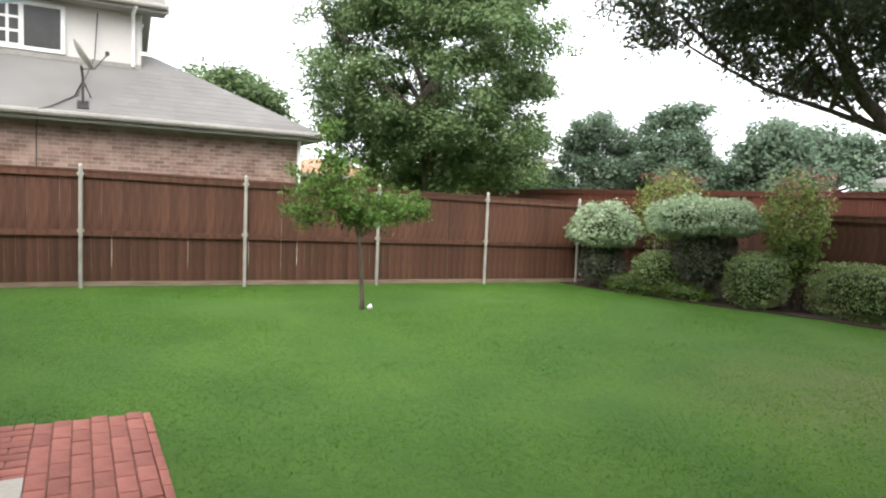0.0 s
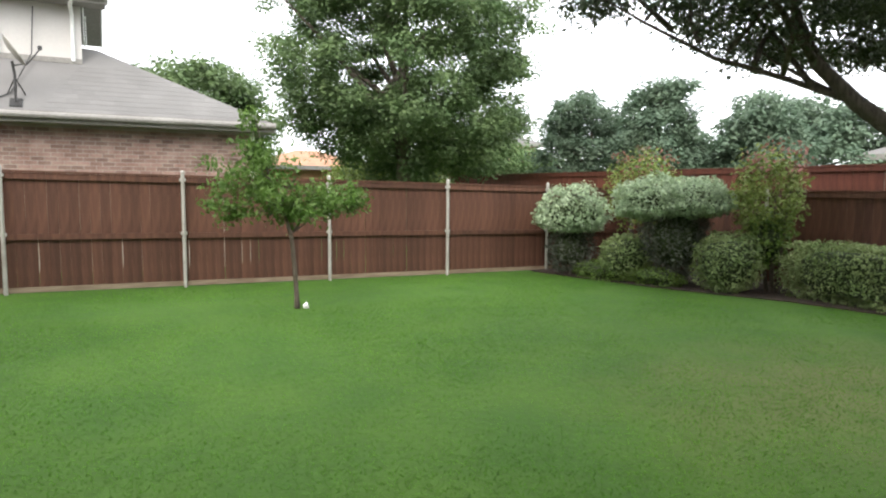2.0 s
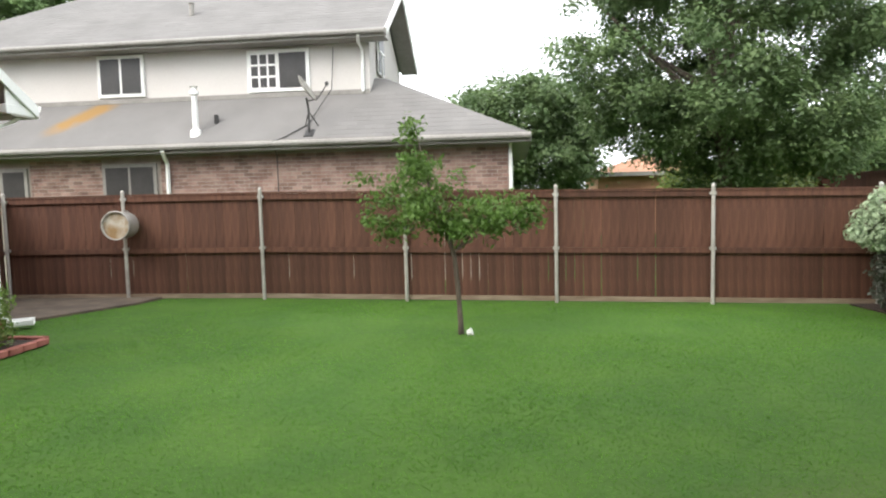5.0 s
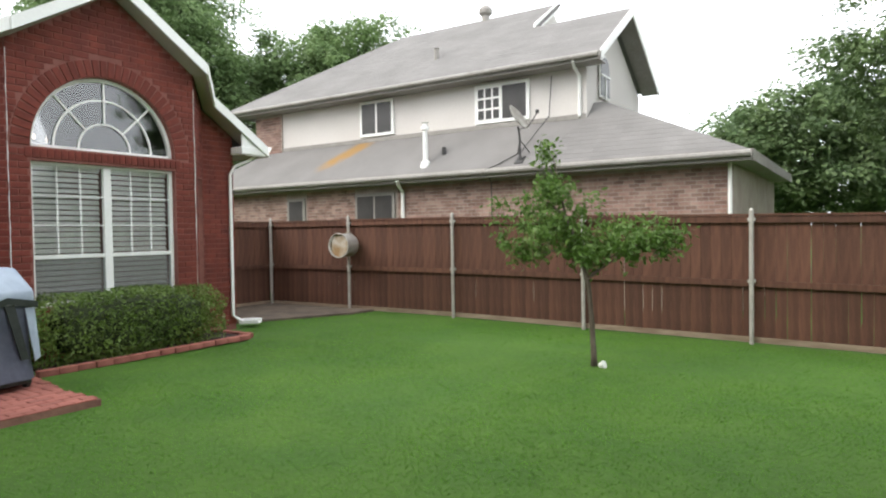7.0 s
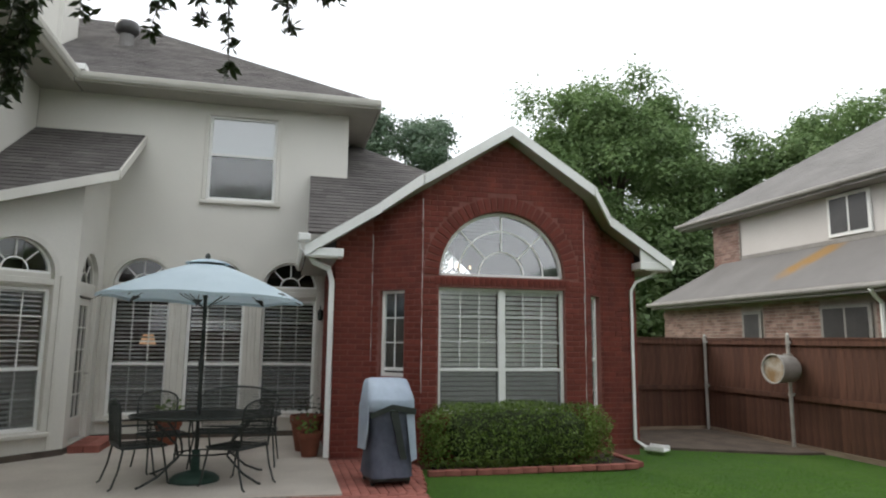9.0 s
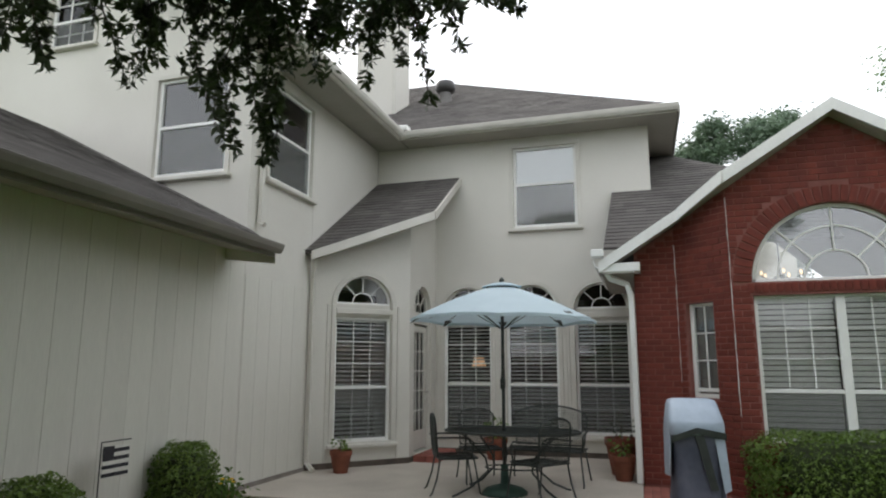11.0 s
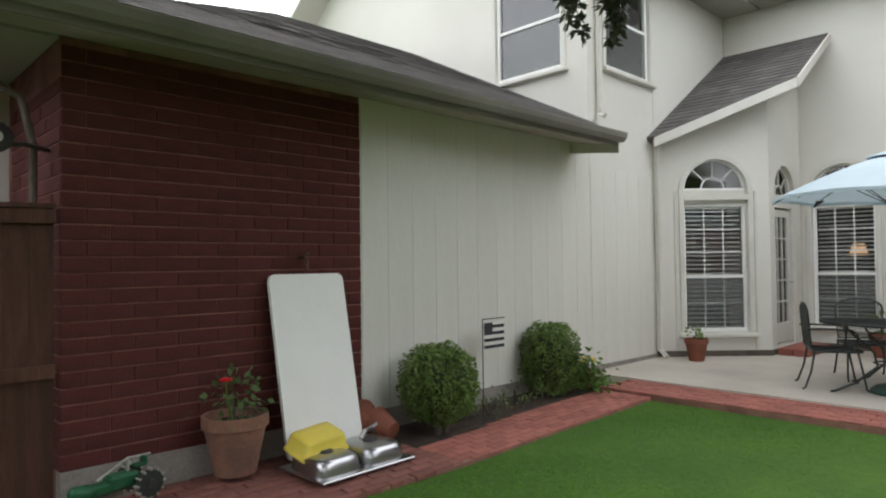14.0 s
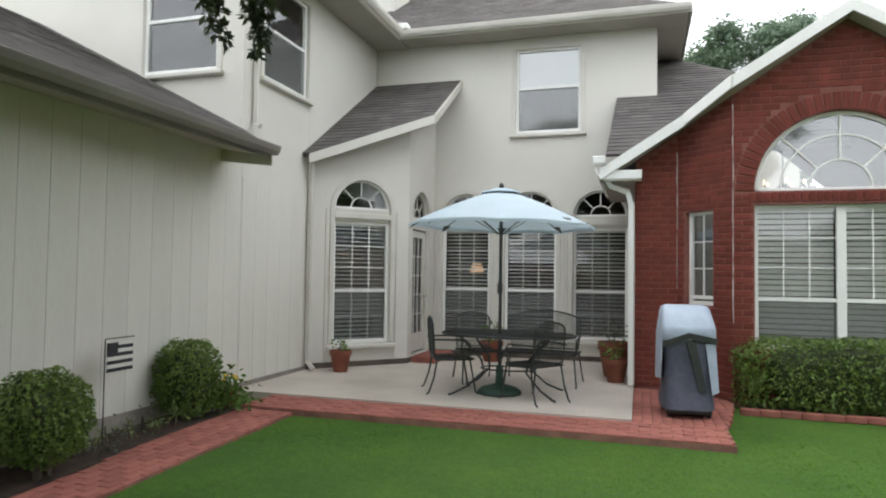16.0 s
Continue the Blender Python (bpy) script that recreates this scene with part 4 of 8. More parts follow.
def fan_window():
    """The half-round light over the twin window."""
    o = thing("window_10", facing((XG, 5.915, 0), (1, 0)), "half-round white fan window in the brick gable", "window", "", "structure")
    r, z, y0, y1 = 0.93, 2.49, -0.12, -0.07
    part("arch_frame", Geo().arch(r - 0.045, r - 0.001, y0, y1, z, n=32).box((0, -0.095, z + 0.02), (2 * r, 0.05, 0.04), 0.004), WHITE_TRIM, o)
    sp = Geo()
    for k in (0.36, 0.68):
        sp.arch(k * r - 0.011, k * r + 0.011, y0 + 0.015, y0 + 0.035, z + 0.03, n=24)
    for a in (45, 90, 135):
        m = (0.36 * r + r - 0.04) / 2
        sp.box((m * math.cos(radians(a)), y0 + 0.026, z + 0.03 + m * math.sin(radians(a))), (r - 0.04 - 0.36 * r, 0.019, 0.022), 0, Matrix.Rotation(radians(-a), 3, "Y"))
    part("spoke_grid", sp, WHITE_TRIM, o)
    pn = part("arch_pane", Geo().prism([((r - 0.03) * math.cos(math.pi * k / 28), y0 + 0.01, z + (r - 0.03) * math.sin(math.pi * k / 28)) for k in range(29)], (0, 0.004, 0)), GLASS_FAN, o)
    pn.visible_shadow = False


fan_window()


def nook_door():
    """The glazed door in the nook, with its half-round light."""
    o = thing("door_1", facing((NM.x - 0.67, 0.08, 0), (0, 1)), "pale glazed door with a fan light above it", "door", "", "structure")
    part("door_frame", Geo().box((-0.43, -0.09, 1.25), (0.04, 0.1, 2.3), 0.004).box((0.43, -0.09, 1.25), (0.04, 0.1, 2.3), 0.004).box((0, -0.09, 2.3), (0.82, 0.1, 0.2), 0.004), BEIGE_TRIM, o)
    leaf = Geo()
    for x in (-0.35, 0.35):
        leaf.box((x, -0.1, 1.15), (0.11, 0.045, 2.05), 0.004)
    leaf.box((0, -0.1, 2.12), (0.6, 0.045, 0.11), 0.004).box((0, -0.1, 0.28), (0.6, 0.045, 0.3), 0.004)
    door = part("door_leaf", leaf, BEIGE_TRIM, o)
    mg = Geo()
    for x in (-0.1, 0.1):
        mg.box((x, -0.1, 1.245), (0.02, 0.03, 1.64))
    for k in range(1, 5):
        mg.box((0, -0.1, 0.43 + 0.327 * k), (0.6, 0.029, 0.02))
    part("muntin_grid", mg, BEIGE_TRIM, o)
    part("pane", Geo().box((0, -0.105, 1.245), (0.6, 0.004, 1.64)), GLASS, o).visible_shadow = False
    part("door_handle", Geo().tube([(-0.36, -0.08, 1.05), (-0.36, -0.02, 1.05), (-0.27, -0.02, 1.05)], 0.011, 8).lathe([(0.026, 0), (0.026, 0.012)], 12, (-0.36, -0.076, 1.05), Matrix.Rotation(radians(90), 3, "X")), GALV, o, "brass lever handle")
    part("arch_frame", Geo().arch(0.405, 0.449, -0.12, -0.07, 2.4, n=20), BEIGE_TRIM, o)
    sp = Geo().arch(0.15, 0.168, -0.105, -0.085, 2.4, n=12)
    for a in (45, 90, 135):
        sp.box((0.285 * math.cos(radians(a)), -0.094, 2.4 + 0.285 * math.sin(radians(a))), (0.24, 0.018, 0.018), 0, Matrix.Rotation(radians(-a), 3, "Y"))
    part("spoke_grid", sp, BEIGE_TRIM, o)
    part("arch_pane", Geo().prism([(0.42 * math.cos(math.pi * k / 20), -0.11, 2.4 + 0.42 * math.sin(math.pi * k / 20)) for k in range(21)], (0, 0.004, 0)), GLASS, o).visible_shadow = False


nook_door()


# ---- fences ----
def fence(name, p0, p1, posts, height, label, side=1, wood=None, cap=True, seed=3, base=None):
    """A board fence from p0 to p1 with steel posts on one side; posts are distances along it."""
    wood = wood or FENCE
    p0, p1 = Vector((*p0, 0)), Vector((*p1, 0))
    length = (p1 - p0).length
    d = (p1 - p0) / length
    z_at = base or (lambda s: ground_z(*(p0 + d * s).xy))
    o = thing(name, Matrix(((d.x, -d.y, 0, p0.x), (d.y, d.x, 0, p0.y), (0, 0, 1, 0), (0, 0, 0, 1))), label, "fence")
    rng = random.Random(seed)
    hb = (height - 0.08) / 2
    whole = mesh_of("picket", Geo().box((0, 0, 0), (0.139, 0.016, 2 * hb), 0.003), wood)
    shrunk = mesh_of("picket", Geo().prism([(-0.0695, -0.008, -hb), (0.0695, -0.008, -hb), (0.0695, -0.008, -0.75 * hb), (0.058, -0.008, -0.6 * hb), (0.06, -0.008, -0.3 * hb), (0.0695, -0.008, -0.12 * hb), (0.0695, -0.008, hb), (-0.0695, -0.008, hb)], (0, 0.016, 0)), wood)
    s = 0.07
    while s < length - 0.03:
        b = new("picket", shrunk if rng.random() < 0.13 else whole)
        b.parent = o
        b.matrix_local = pose(s, -side * (0.012 + rng.uniform(0, 0.003)), z_at(s) + 0.08 + (height - 0.08) / 2, 0, rng.uniform(-0.12, 0.12), 0)
        s += 0.14 + (rng.uniform(0.003, 0.008) if rng.random() < 0.12 else rng.uniform(-0.001, 0.0005))
    stops = [0.0] + [q for q in posts if 0.05 < q < length - 0.05] + [length]
    for a, b in zip(stops, stops[1:]):
        za, zb = z_at(a), z_at(b)
        for up, h, t, material, nm in ((height - 0.05, 0.09, 0.035, wood, "top_rail"), (height * 0.47, 0.085, 0.035, wood, "mid_rail"), (0.05, 0.075, 0.025, KICK, "kickboard")):
            g = Geo()
            g.prism([(a + 0.003, side * 0.002, za + up - h / 2), (b - 0.003, side * 0.002, zb + up - h / 2), (b - 0.003, side * 0.002, zb + up + h / 2), (a + 0.003, side * 0.002, za + up + h / 2)], (0, side * t, 0))
            part(nm, g, material, o)
        if cap:
            g = Geo()
            g.prism([(a + 0.002, -0.05, za + height + 0.002), (b - 0.002, -0.05, zb + height + 0.002), (b - 0.002, -0.05, zb + height + 0.03), (a + 0.002, -0.05, za + height + 0.03)], (0, 0.1, 0))
            part("cap", g, wood, o)
    for q in posts:
        zq = z_at(q)
        g = Geo()
        g.tube([(q, side * 0.07, zq - 0.15), (q, side * 0.07, zq + height + 0.06)], 0.03, 10)
        g.lathe([(0.034, 0), (0.034, 0.02), (0.02, 0.045), (0.004, 0.055)], 10, (q, side * 0.07, zq + height + 0.055))
        post = part("post", g, GALV, o)
        for up in (height - 0.05, height * 0.49):
            part("bracket", Geo().box((q, side * 0.055, zq + up), (0.1, 0.06, 0.05), 0.006), GALV, post)
    return o


YF = 11.24
fence("fence", (10.85, YF), (-6.1, YF), [10.85 - (5.96 + 2.44 * k) for k in (2, 1, 0)] + [10.85 - (3.54 - 2.445 * k) for k in range(4)] + [10.85 + 6.02], 1.78, "tall dark-stained board fence with galvanised posts", side=1)
fence("fence", (-6.12, YF - 0.015), (-6.12, 8.35), [1.6], 1.78, "dark-stained board fence closing the side yard", side=1, seed=4)
fence("fence", (10.85, -1.3), (10.85, YF - 0.1), [1.72, 4.15, 6.6, 9.0, 11.4], 1.75, "dark-stained board fence along the side bed", side=1, seed=5)
fence("fence", (4.4, -1.14), (10.8, -1.14), [2.3, 4.7, 6.2], 1.95, "dark wooden side fence by the brick corner", side=1, seed=6)
fence("red_fence", (12.6, -6), (12.6, 24), [], 2.25, "taller red-stained fence of the next garden", side=1, wood=FENCE_RED, seed=7, base=lambda s: -0.3)


# ---- the neighbour's house ----
def house_window(parent, x0, x1, z0, z1, y, label, grid=False, halves=2, frame_mat=None):
    w = part("window", Geo().box(((x0 + x1) / 2, y - 0.03, (z0 + z1) / 2), (x1 - x0 + 0.1, 0.05, z1 - z0 + 0.1), 0.006), frame_mat or WHITE_TRIM, parent, label)
    for k in range(halves):
        a, b = x0 + (x1 - x0) * k / halves + 0.03, x0 + (x1 - x0) * (k + 1) / halves - 0.03
        part("pane", Geo().box(((a + b) / 2, y - 0.058, (z0 + z1) / 2), (b - a, 0.012, z1 - z0 - 0.06)), BLIND if (grid and k == 0) else N_DARK, w)
        if grid and k == 0:
            for c in range(3):
                for r in range(3):
                    cw, ch = (b - a) / 3, (z1 - z0 - 0.06) / 3
                    part("pane", Geo().box((a + cw * (c + 0.5), y - 0.068, z0 + 0.03 + ch * (r + 0.5)), (cw - 0.05, 0.008, ch - 0.05)), N_DARK, w)
    return w


def neighbour_house():
    o = thing("neighbour_house", Matrix.Translation((0, 14.05, 0)), "two-storey house of tan brick and pale siding behind the fence", "house")
    Y = lambda y: y - 14.05
    lower = wall("brick_wall", (-11.9, Y(14.05)), (2.86, Y(14.05)), 2.62, [], N_MORTAR, "", base=-0.3, parent=o)
    bricks(lower, (-11.9, Y(14.05)), (2.86, Y(14.05)), 1.32, 2.6, lambda s, a, b: -6.05 < s - 11.9 < -4.7 or -8.5 < s - 11.9 < -7.75, N_BRICK, N_BRICK, bl=0.2, bh=0.066, proud=0.006, seed=9)
    wall("end_wall", (2.86, Y(14.05)), (2.86, Y(20.5)), 2.62, [], N_MORTAR, "", base=-0.3, parent=o)
    wall("far_wall", (-11.9, Y(22)), (-11.9, Y(14.05)), 2.62, [], N_MORTAR, "", base=-0.3, parent=o)
    wall("upper_wall", (-10.76, Y(15.05)), (-0.25, Y(15.05)), 5.05, [], N_PANEL, "", base=2.6, parent=o)
    wall("gable_wall", (-0.25, Y(15.05)), (-0.25, Y(18.98)), lambda s: 4.96 + 0.66 * (1.96 - abs(s - 1.96)), [], N_PANEL, "", base=2.6, parent=o)
    wall("upper_far_wall", (-10.76, Y(20.7)), (-10.76, Y(15.05)), 5.05, [], N_MORTAR, "", base=2.6, parent=o)
    corner = part("brick_panel", Geo().box((-10.2, Y(15.03), 4.3), (1.1, 0.05, 1.4)), N_MORTAR, o, "tan brick panel at the house corner")
    bricks(corner, (-10.74, Y(15.0)), (-9.66, Y(15.0)), 3.62, 4.99, lambda s, a, b: False, N_BRICK, N_BRICK, proud=0.008, seed=12)
    # lower roof: steep in front, gentler over its end
    s = 0.83
    lz = lambda y: 2.78 + s * (y - 13.7)
    apex_z = lz(15.5)
    roof("roof", [(3.21, Y(13.7), 2.78), (-12.1, Y(13.7), 2.78), (-10.3, Y(15.05), lz(15.05)), (-0.25, Y(15.05), lz(15.05)), (0.0, Y(15.5), apex_z)], "", material=N_ROOF, parent=o, course=0.16, tab=0.4, lift=0.003)
    roof("roof_end", [(3.21, Y(13.7), 2.78), (0.0, Y(15.5), apex_z), (0.0, Y(19.2), apex_z), (3.21, Y(21.0), 2.78)], "", material=SHINGLE_N, parent=o, course=0.16, tab=0.4, lift=0.002)
    roof("roof_step", [(0.0, Y(15.5), apex_z), (-0.25, Y(15.5), apex_z + 0.01), (-0.25, Y(15.05), lz(15.05))], "", material=SHINGLE_N, parent=o, course=0.16, tab=0.4, lift=0.002)
    roof("roof_side", [(-12.1, Y(13.7), 2.78), (-12.1, Y(20), 2.78), (-10.3, Y(20), lz(15.05)), (-10.3, Y(15.05), lz(15.05))], "", material=SHINGLE_N, parent=o, course=0.3, tab=0.8)
    # upper roof
    E, uz = 14.62, 5.165
    pk = 16.97
    pz = uz + 0.66 * (pk - E)
    roof("upper_roof", [(0.19, Y(E), uz), (0.19, Y(pk), pz), (-2.71, Y(pk), pz), (-2.71, Y(E), uz)], "", material=SHINGLE_N, parent=o, course=0.18, tab=0.5, lift=0.003)
    roof("upper_roof_back", [(0.19, Y(pk), pz), (0.19, Y(2 * pk - E), uz), (-2.71, Y(2 * pk - E), uz), (-2.71, Y(pk), pz)], "", material=SHINGLE_N, parent=o, course=0.3, tab=0.8)
    rz = uz + 0.66 * 3.93
    roof("main_roof", [(-2.71, Y(E), uz), (-2.29, Y(pk), pz), (-2.29, Y(E + 3.93), rz), (-7.76, Y(E + 3.93), rz), (-11.88, Y(E), uz)], "", material=SHINGLE_N, parent=o, course=0.18, tab=0.5, lift=0.003)
    roof("main_roof_hip", [(-11.88, Y(E), uz), (-7.76, Y(E + 3.93), rz), (-11.88, Y(E + 7.86), uz)], "", material=SHINGLE_N, parent=o, course=0.3, tab=0.8)
    part("ridge_gable", Geo().prism([(-2.7, Y(pk - 0.4), pz - 0.3), (-2.7, Y(E + 3.93), rz - 0.02), (-2.7, Y(E + 7.86), uz)], (0.12, 0, 0)), N_PANEL, o)
    part("ridge_barge", Geo().prism([(-2.38, Y(pk), pz + 0.1), (-2.38, Y(E + 3.93), rz + 0.05), (-2.38, Y(E + 3.93), rz - 0.2), (-2.38, Y(pk), pz - 0.15)], (0.04, 0, 0)), WHITE_TRIM, o)
    for sgn in (-1, 1):
        part("barge_board", Geo().prism([(0.19, Y(pk), pz + 0.02), (0.19, Y(pk + sgn * (pk - E)), uz + 0.02), (0.19, Y(pk + sgn * (pk - E)), uz - 0.18), (0.19, Y(pk), pz - 0.2)], (0.03, 0, 0)), WHITE_TRIM, o)
        part("gable_soffit", Geo().prism([(0.19, Y(pk), pz - 0.1), (0.19, Y(pk + sgn * (pk - E)), uz - 0.1), (-0.25, Y(pk + sgn * (pk - E)), uz - 0.1), (-0.25, Y(pk), pz - 0.1)], (0, 0, -0.02)), N_TRIM, o)
    part("upper_soffit", Geo().prism([(0.19, Y(E), 5.0), (-11.88, Y(E), 5.0), (-11.88, Y(15.05), 5.0), (0.19, Y(15.05), 5.0)], (0, 0, 0.02)), N_TRIM, o)
    part("upper_fascia", Geo().box((-5.8, Y(E) - 0.015, 5.09), (12.07, 0.03, 0.18)), N_TRIM, o)
    part("upper_gutter", Geo().tube([(0.19, Y(E) - 0.08, 5.11), (-11.88, Y(E) - 0.08, 5.11)], 0.055, 8), N_TRIM, o)
    part("lower_soffit", Geo().prism([(3.2, Y(13.72), 2.6), (-12, Y(13.72), 2.6), (-12, Y(14.05), 2.6), (3.2, Y(14.05), 2.6)], (0, 0, 0.02)), N_TRIM, o)
    part("lower_fascia", Geo().box((-4.4, Y(13.7) - 0.015, 2.7), (15.2, 0.03, 0.2)), N_TRIM, o)
    part("lower_gutter", Geo().tube([(3.22, Y(13.7) - 0.08, 2.72), (-12.1, Y(13.7) - 0.08, 2.72)], 0.06, 8), N_TRIM, o)
    part("end_fascia", Geo().box((3.225, Y(17.3), 2.7), (0.03, 7.2, 0.2)), N_TRIM, o)
    part("end_soffit", Geo().prism([(3.2, Y(14.05), 2.6), (2.86, Y(14.05), 2.6), (2.86, Y(20.5), 2.6), (3.2, Y(20.5), 2.6)], (0, 0, 0.02)), N_TRIM, o)
    house_window(o, -6.6, -5.56, 4.07, 4.92, Y(15.05), "dark sliding window with pale frame")
    house_window(o, -3.0, -1.66, 4.05, 4.88, Y(15.05), "sliding window with a paned half", grid=True)
    house_window(o, -8.4, -7.84, 0.9, 2.35, Y(14.05), "narrow dark window in a tan frame", halves=1, frame_mat=N_TRIM)
    house_window(o, -5.97, -4.82, 0.9, 2.38, Y(14.05), "dark sliding window in a tan frame", frame_mat=N_TRIM)
    aw = part("arched_window", Geo(), WHITE_TRIM, o, "tall arched window in the gable")
    g = Geo()
    ring = [(-0.21, Y(16.08) + 0.34 * math.cos(math.pi * k / 14), 5.1 + 0.34 * math.sin(math.pi * k / 14)) for k in range(15)] + [(-0.21, Y(16.08) - 0.34, 4.45), (-0.21, Y(16.08) + 0.34, 4.45)]
    aw.data = mesh_of("arched_window", Geo().prism(ring, (0.02, 0, 0)), WHITE_TRIM)
    inner = [(-0.185, Y(16.08) + (p[1] - Y(16.08)) * 0.84, 4.5 + (p[2] - 4.45) * 0.9) for p in ring]
    part("pane", Geo().prism(inner, (0.012, 0, 0)), N_DARK, aw)
    part("cross_bar", Geo().box((-0.165, Y(16.08), 4.96), (0.03, 0.62, 0.05)).box((-0.165, Y(16.08), 4.7), (0.03, 0.05, 0.5)), WHITE_TRIM, aw)
    part("upper_downspout", Geo().tube([(-0.38, Y(14.56), 5.05), (-0.42, Y(14.75), 4.95), (-0.4, Y(15.0), 4.82), (-0.4, Y(15.0), 3.93)], 0.038, 6), WHITE_TRIM, o)
    part("base_flashing", Geo().box((-5.5, Y(15.03), lz(15.05) + 0.03), (10.5, 0.03, 0.1)), N_TRIM, o)
    part("lower_downspout", Geo().tube([(-4.4, Y(13.62), 2.66), (-4.45, Y(13.75), 2.55), (-4.5, Y(13.98), 2.4), (-4.5, Y(13.98), -0.1)], 0.045, 6), WHITE_TRIM, o)
    part("corner_downspout", Geo().tube([(2.82, Y(13.98), 2.6), (2.82, Y(13.98), -0.1)], 0.04, 6), WHITE_TRIM, o)
    part("cable", Geo().tube([(-1.05, Y(15.0), 4.9), (-1.1, Y(14.95), 4.0), (-1.4, Y(14.1), 3.14), (-1.8, Y(13.75), 2.86), (-2.0, Y(13.58), 2.76), (-2.05, Y(13.95), 2.5), (-2.05, Y(13.98), 0.2)], 0.012, 6), N_DARK, o, "black cable down the wall")
    for x, y, h in ((-3.83, 14.0, 0.8),):
        z = lz(y)
        part("flue", Geo().lathe([(0.13, -0.1), (0.11, 0.06), (0.06, 0.1), (0.055, h), (0.1, h + 0.01), (0.1, h + 0.08), (0.05, h + 0.1), (0.05, h + 0.16), (0.09, h + 0.18)], 14, (x, Y(y), z)), WHITE_TRIM, o, "pale metal flue with a cap")
    part("small_vent", Geo().lathe([(0.05, -0.05), (0.05, 0.16)], 10, (-3.5, Y(14.3), lz(14.3))), N_DARK, o)
    part("roof_vent", Geo().lathe([(0.06, -0.1), (0.06, 0.25), (0.08, 0.28)], 10, (-4.77, Y(15.98), uz + 0.66 * 1.36)), N_TRIM, o)
    part("turbine", Geo().lathe([(0.12, -0.15), (0.12, 0.1), (0.2, 0.18), (0.2, 0.3), (0.1, 0.4)], 14, (-4.67, Y(E + 3.93), rz)), N_TRIM, o)
    return o


def stained_roof():
    m = mat("pale_shingle_stained", (0.195, 0.187, 0.179), (0.165, 0.158, 0.151), rough=0.95, scale=1, fine=80, bump=0.4, vary="island", amount=0.05, grime=0.15)
    n, l = m.node_tree.nodes, m.node_tree.links
    b = n["Principled BSDF"]
    colour = b.inputs["Base Color"].links[0].from_socket
    tc, mp, gr, nz = n.new("ShaderNodeTexCoord"), n.new("ShaderNodeMapping"), n.new("ShaderNodeTexGradient"), n.new("ShaderNodeTexNoise")
    mp.vector_type = "TEXTURE"
    mp.inputs["Location"].default_value, mp.inputs["Rotation"].default_value, mp.inputs["Scale"].default_value = (-6.8, 0.6, 3.5), (0, 0, radians(-52)), (0.34, 1.15, 5)
    gr.gradient_type = "SPHERICAL"
    nz.inputs["Scale"].default_value, nz.inputs["Detail"].default_value = 2.2, 6
    l.new(tc.outputs["Object"], mp.inputs[0])
    l.new(mp.outputs[0], gr.inputs[0])
    l.new(tc.outputs["Object"], nz.inputs[0])
    mul, ramp, mx = n.new("ShaderNodeMath"), n.new("ShaderNodeValToRGB"), n.new("ShaderNodeMixRGB")
    mul.operation = "MULTIPLY"
    l.new(gr.outputs["Fac"], mul.inputs[0])
    l.new(nz.outputs["Fac"], mul.inputs[1])
    ramp.color_ramp.elements[0].position, ramp.color_ramp.elements[1].position = 0.06, 0.36
    l.new(mul.outputs[0], ramp.inputs[0])
    l.new(ramp.outputs[0], mx.inputs[0])
    l.new(colour, mx.inputs[1])
    mx.inputs[2].default_value = (0.27, 0.165, 0.065, 1)
    l.new(mx.outputs[0], b.inputs["Base Color"])
    return m


N_ROOF = stained_roof()
neighbour_house()


def satellite_dish():
    o = thing("satellite_dish", Matrix.Translation((-1.31, 13.88, 2.93)), "grey satellite dish on a pole on the neighbour's roof", "dish")
    part("mast", Geo().tube([(0, 0, 0), (0, 0, 0.5), (-0.03, -0.02, 0.72)], 0.024, 8), N_DARK, o)
    part("foot", Geo().box((0, 0, 0.01), (0.2, 0.26, 0.03), 0.01, Matrix.Rotation(radians(39), 3, "X")), N_DARK, o)
    prof = [(0.02, 0.02), (0.12, 0.0), (0.22, 0.02), (0.3, 0.055), (0.31, 0.065), (0.3, 0.07), (0.22, 0.038), (0.12, 0.018), (0.03, 0.03)]
    part("reflector", Geo().lathe(prof, 24, (-0.04, -0.05, 0.88), Matrix.Rotation(radians(2), 3, "Z") @ Matrix.Rotation(radians(57), 3, "Y")), GALV, o, "", True)
    part("feed_arm", Geo().tube([(0, 0, 0.66), (0.2, 0.0, 0.7), (0.4, 0.02, 0.98)], 0.012, 6).box((0.4, 0.02, 1.0), (0.07, 0.05, 0.08), 0.012), N_DARK, o)
    part("brace", Geo().tube([(0, 0, 0.45), (0.14, 0.18, 0.17)], 0.012, 6), N_DARK, o)
    part("brace", Geo().tube([(0, 0, 0.45), (-0.14, 0.18, 0.17)], 0.012, 6), N_DARK, o)


satellite_dish()


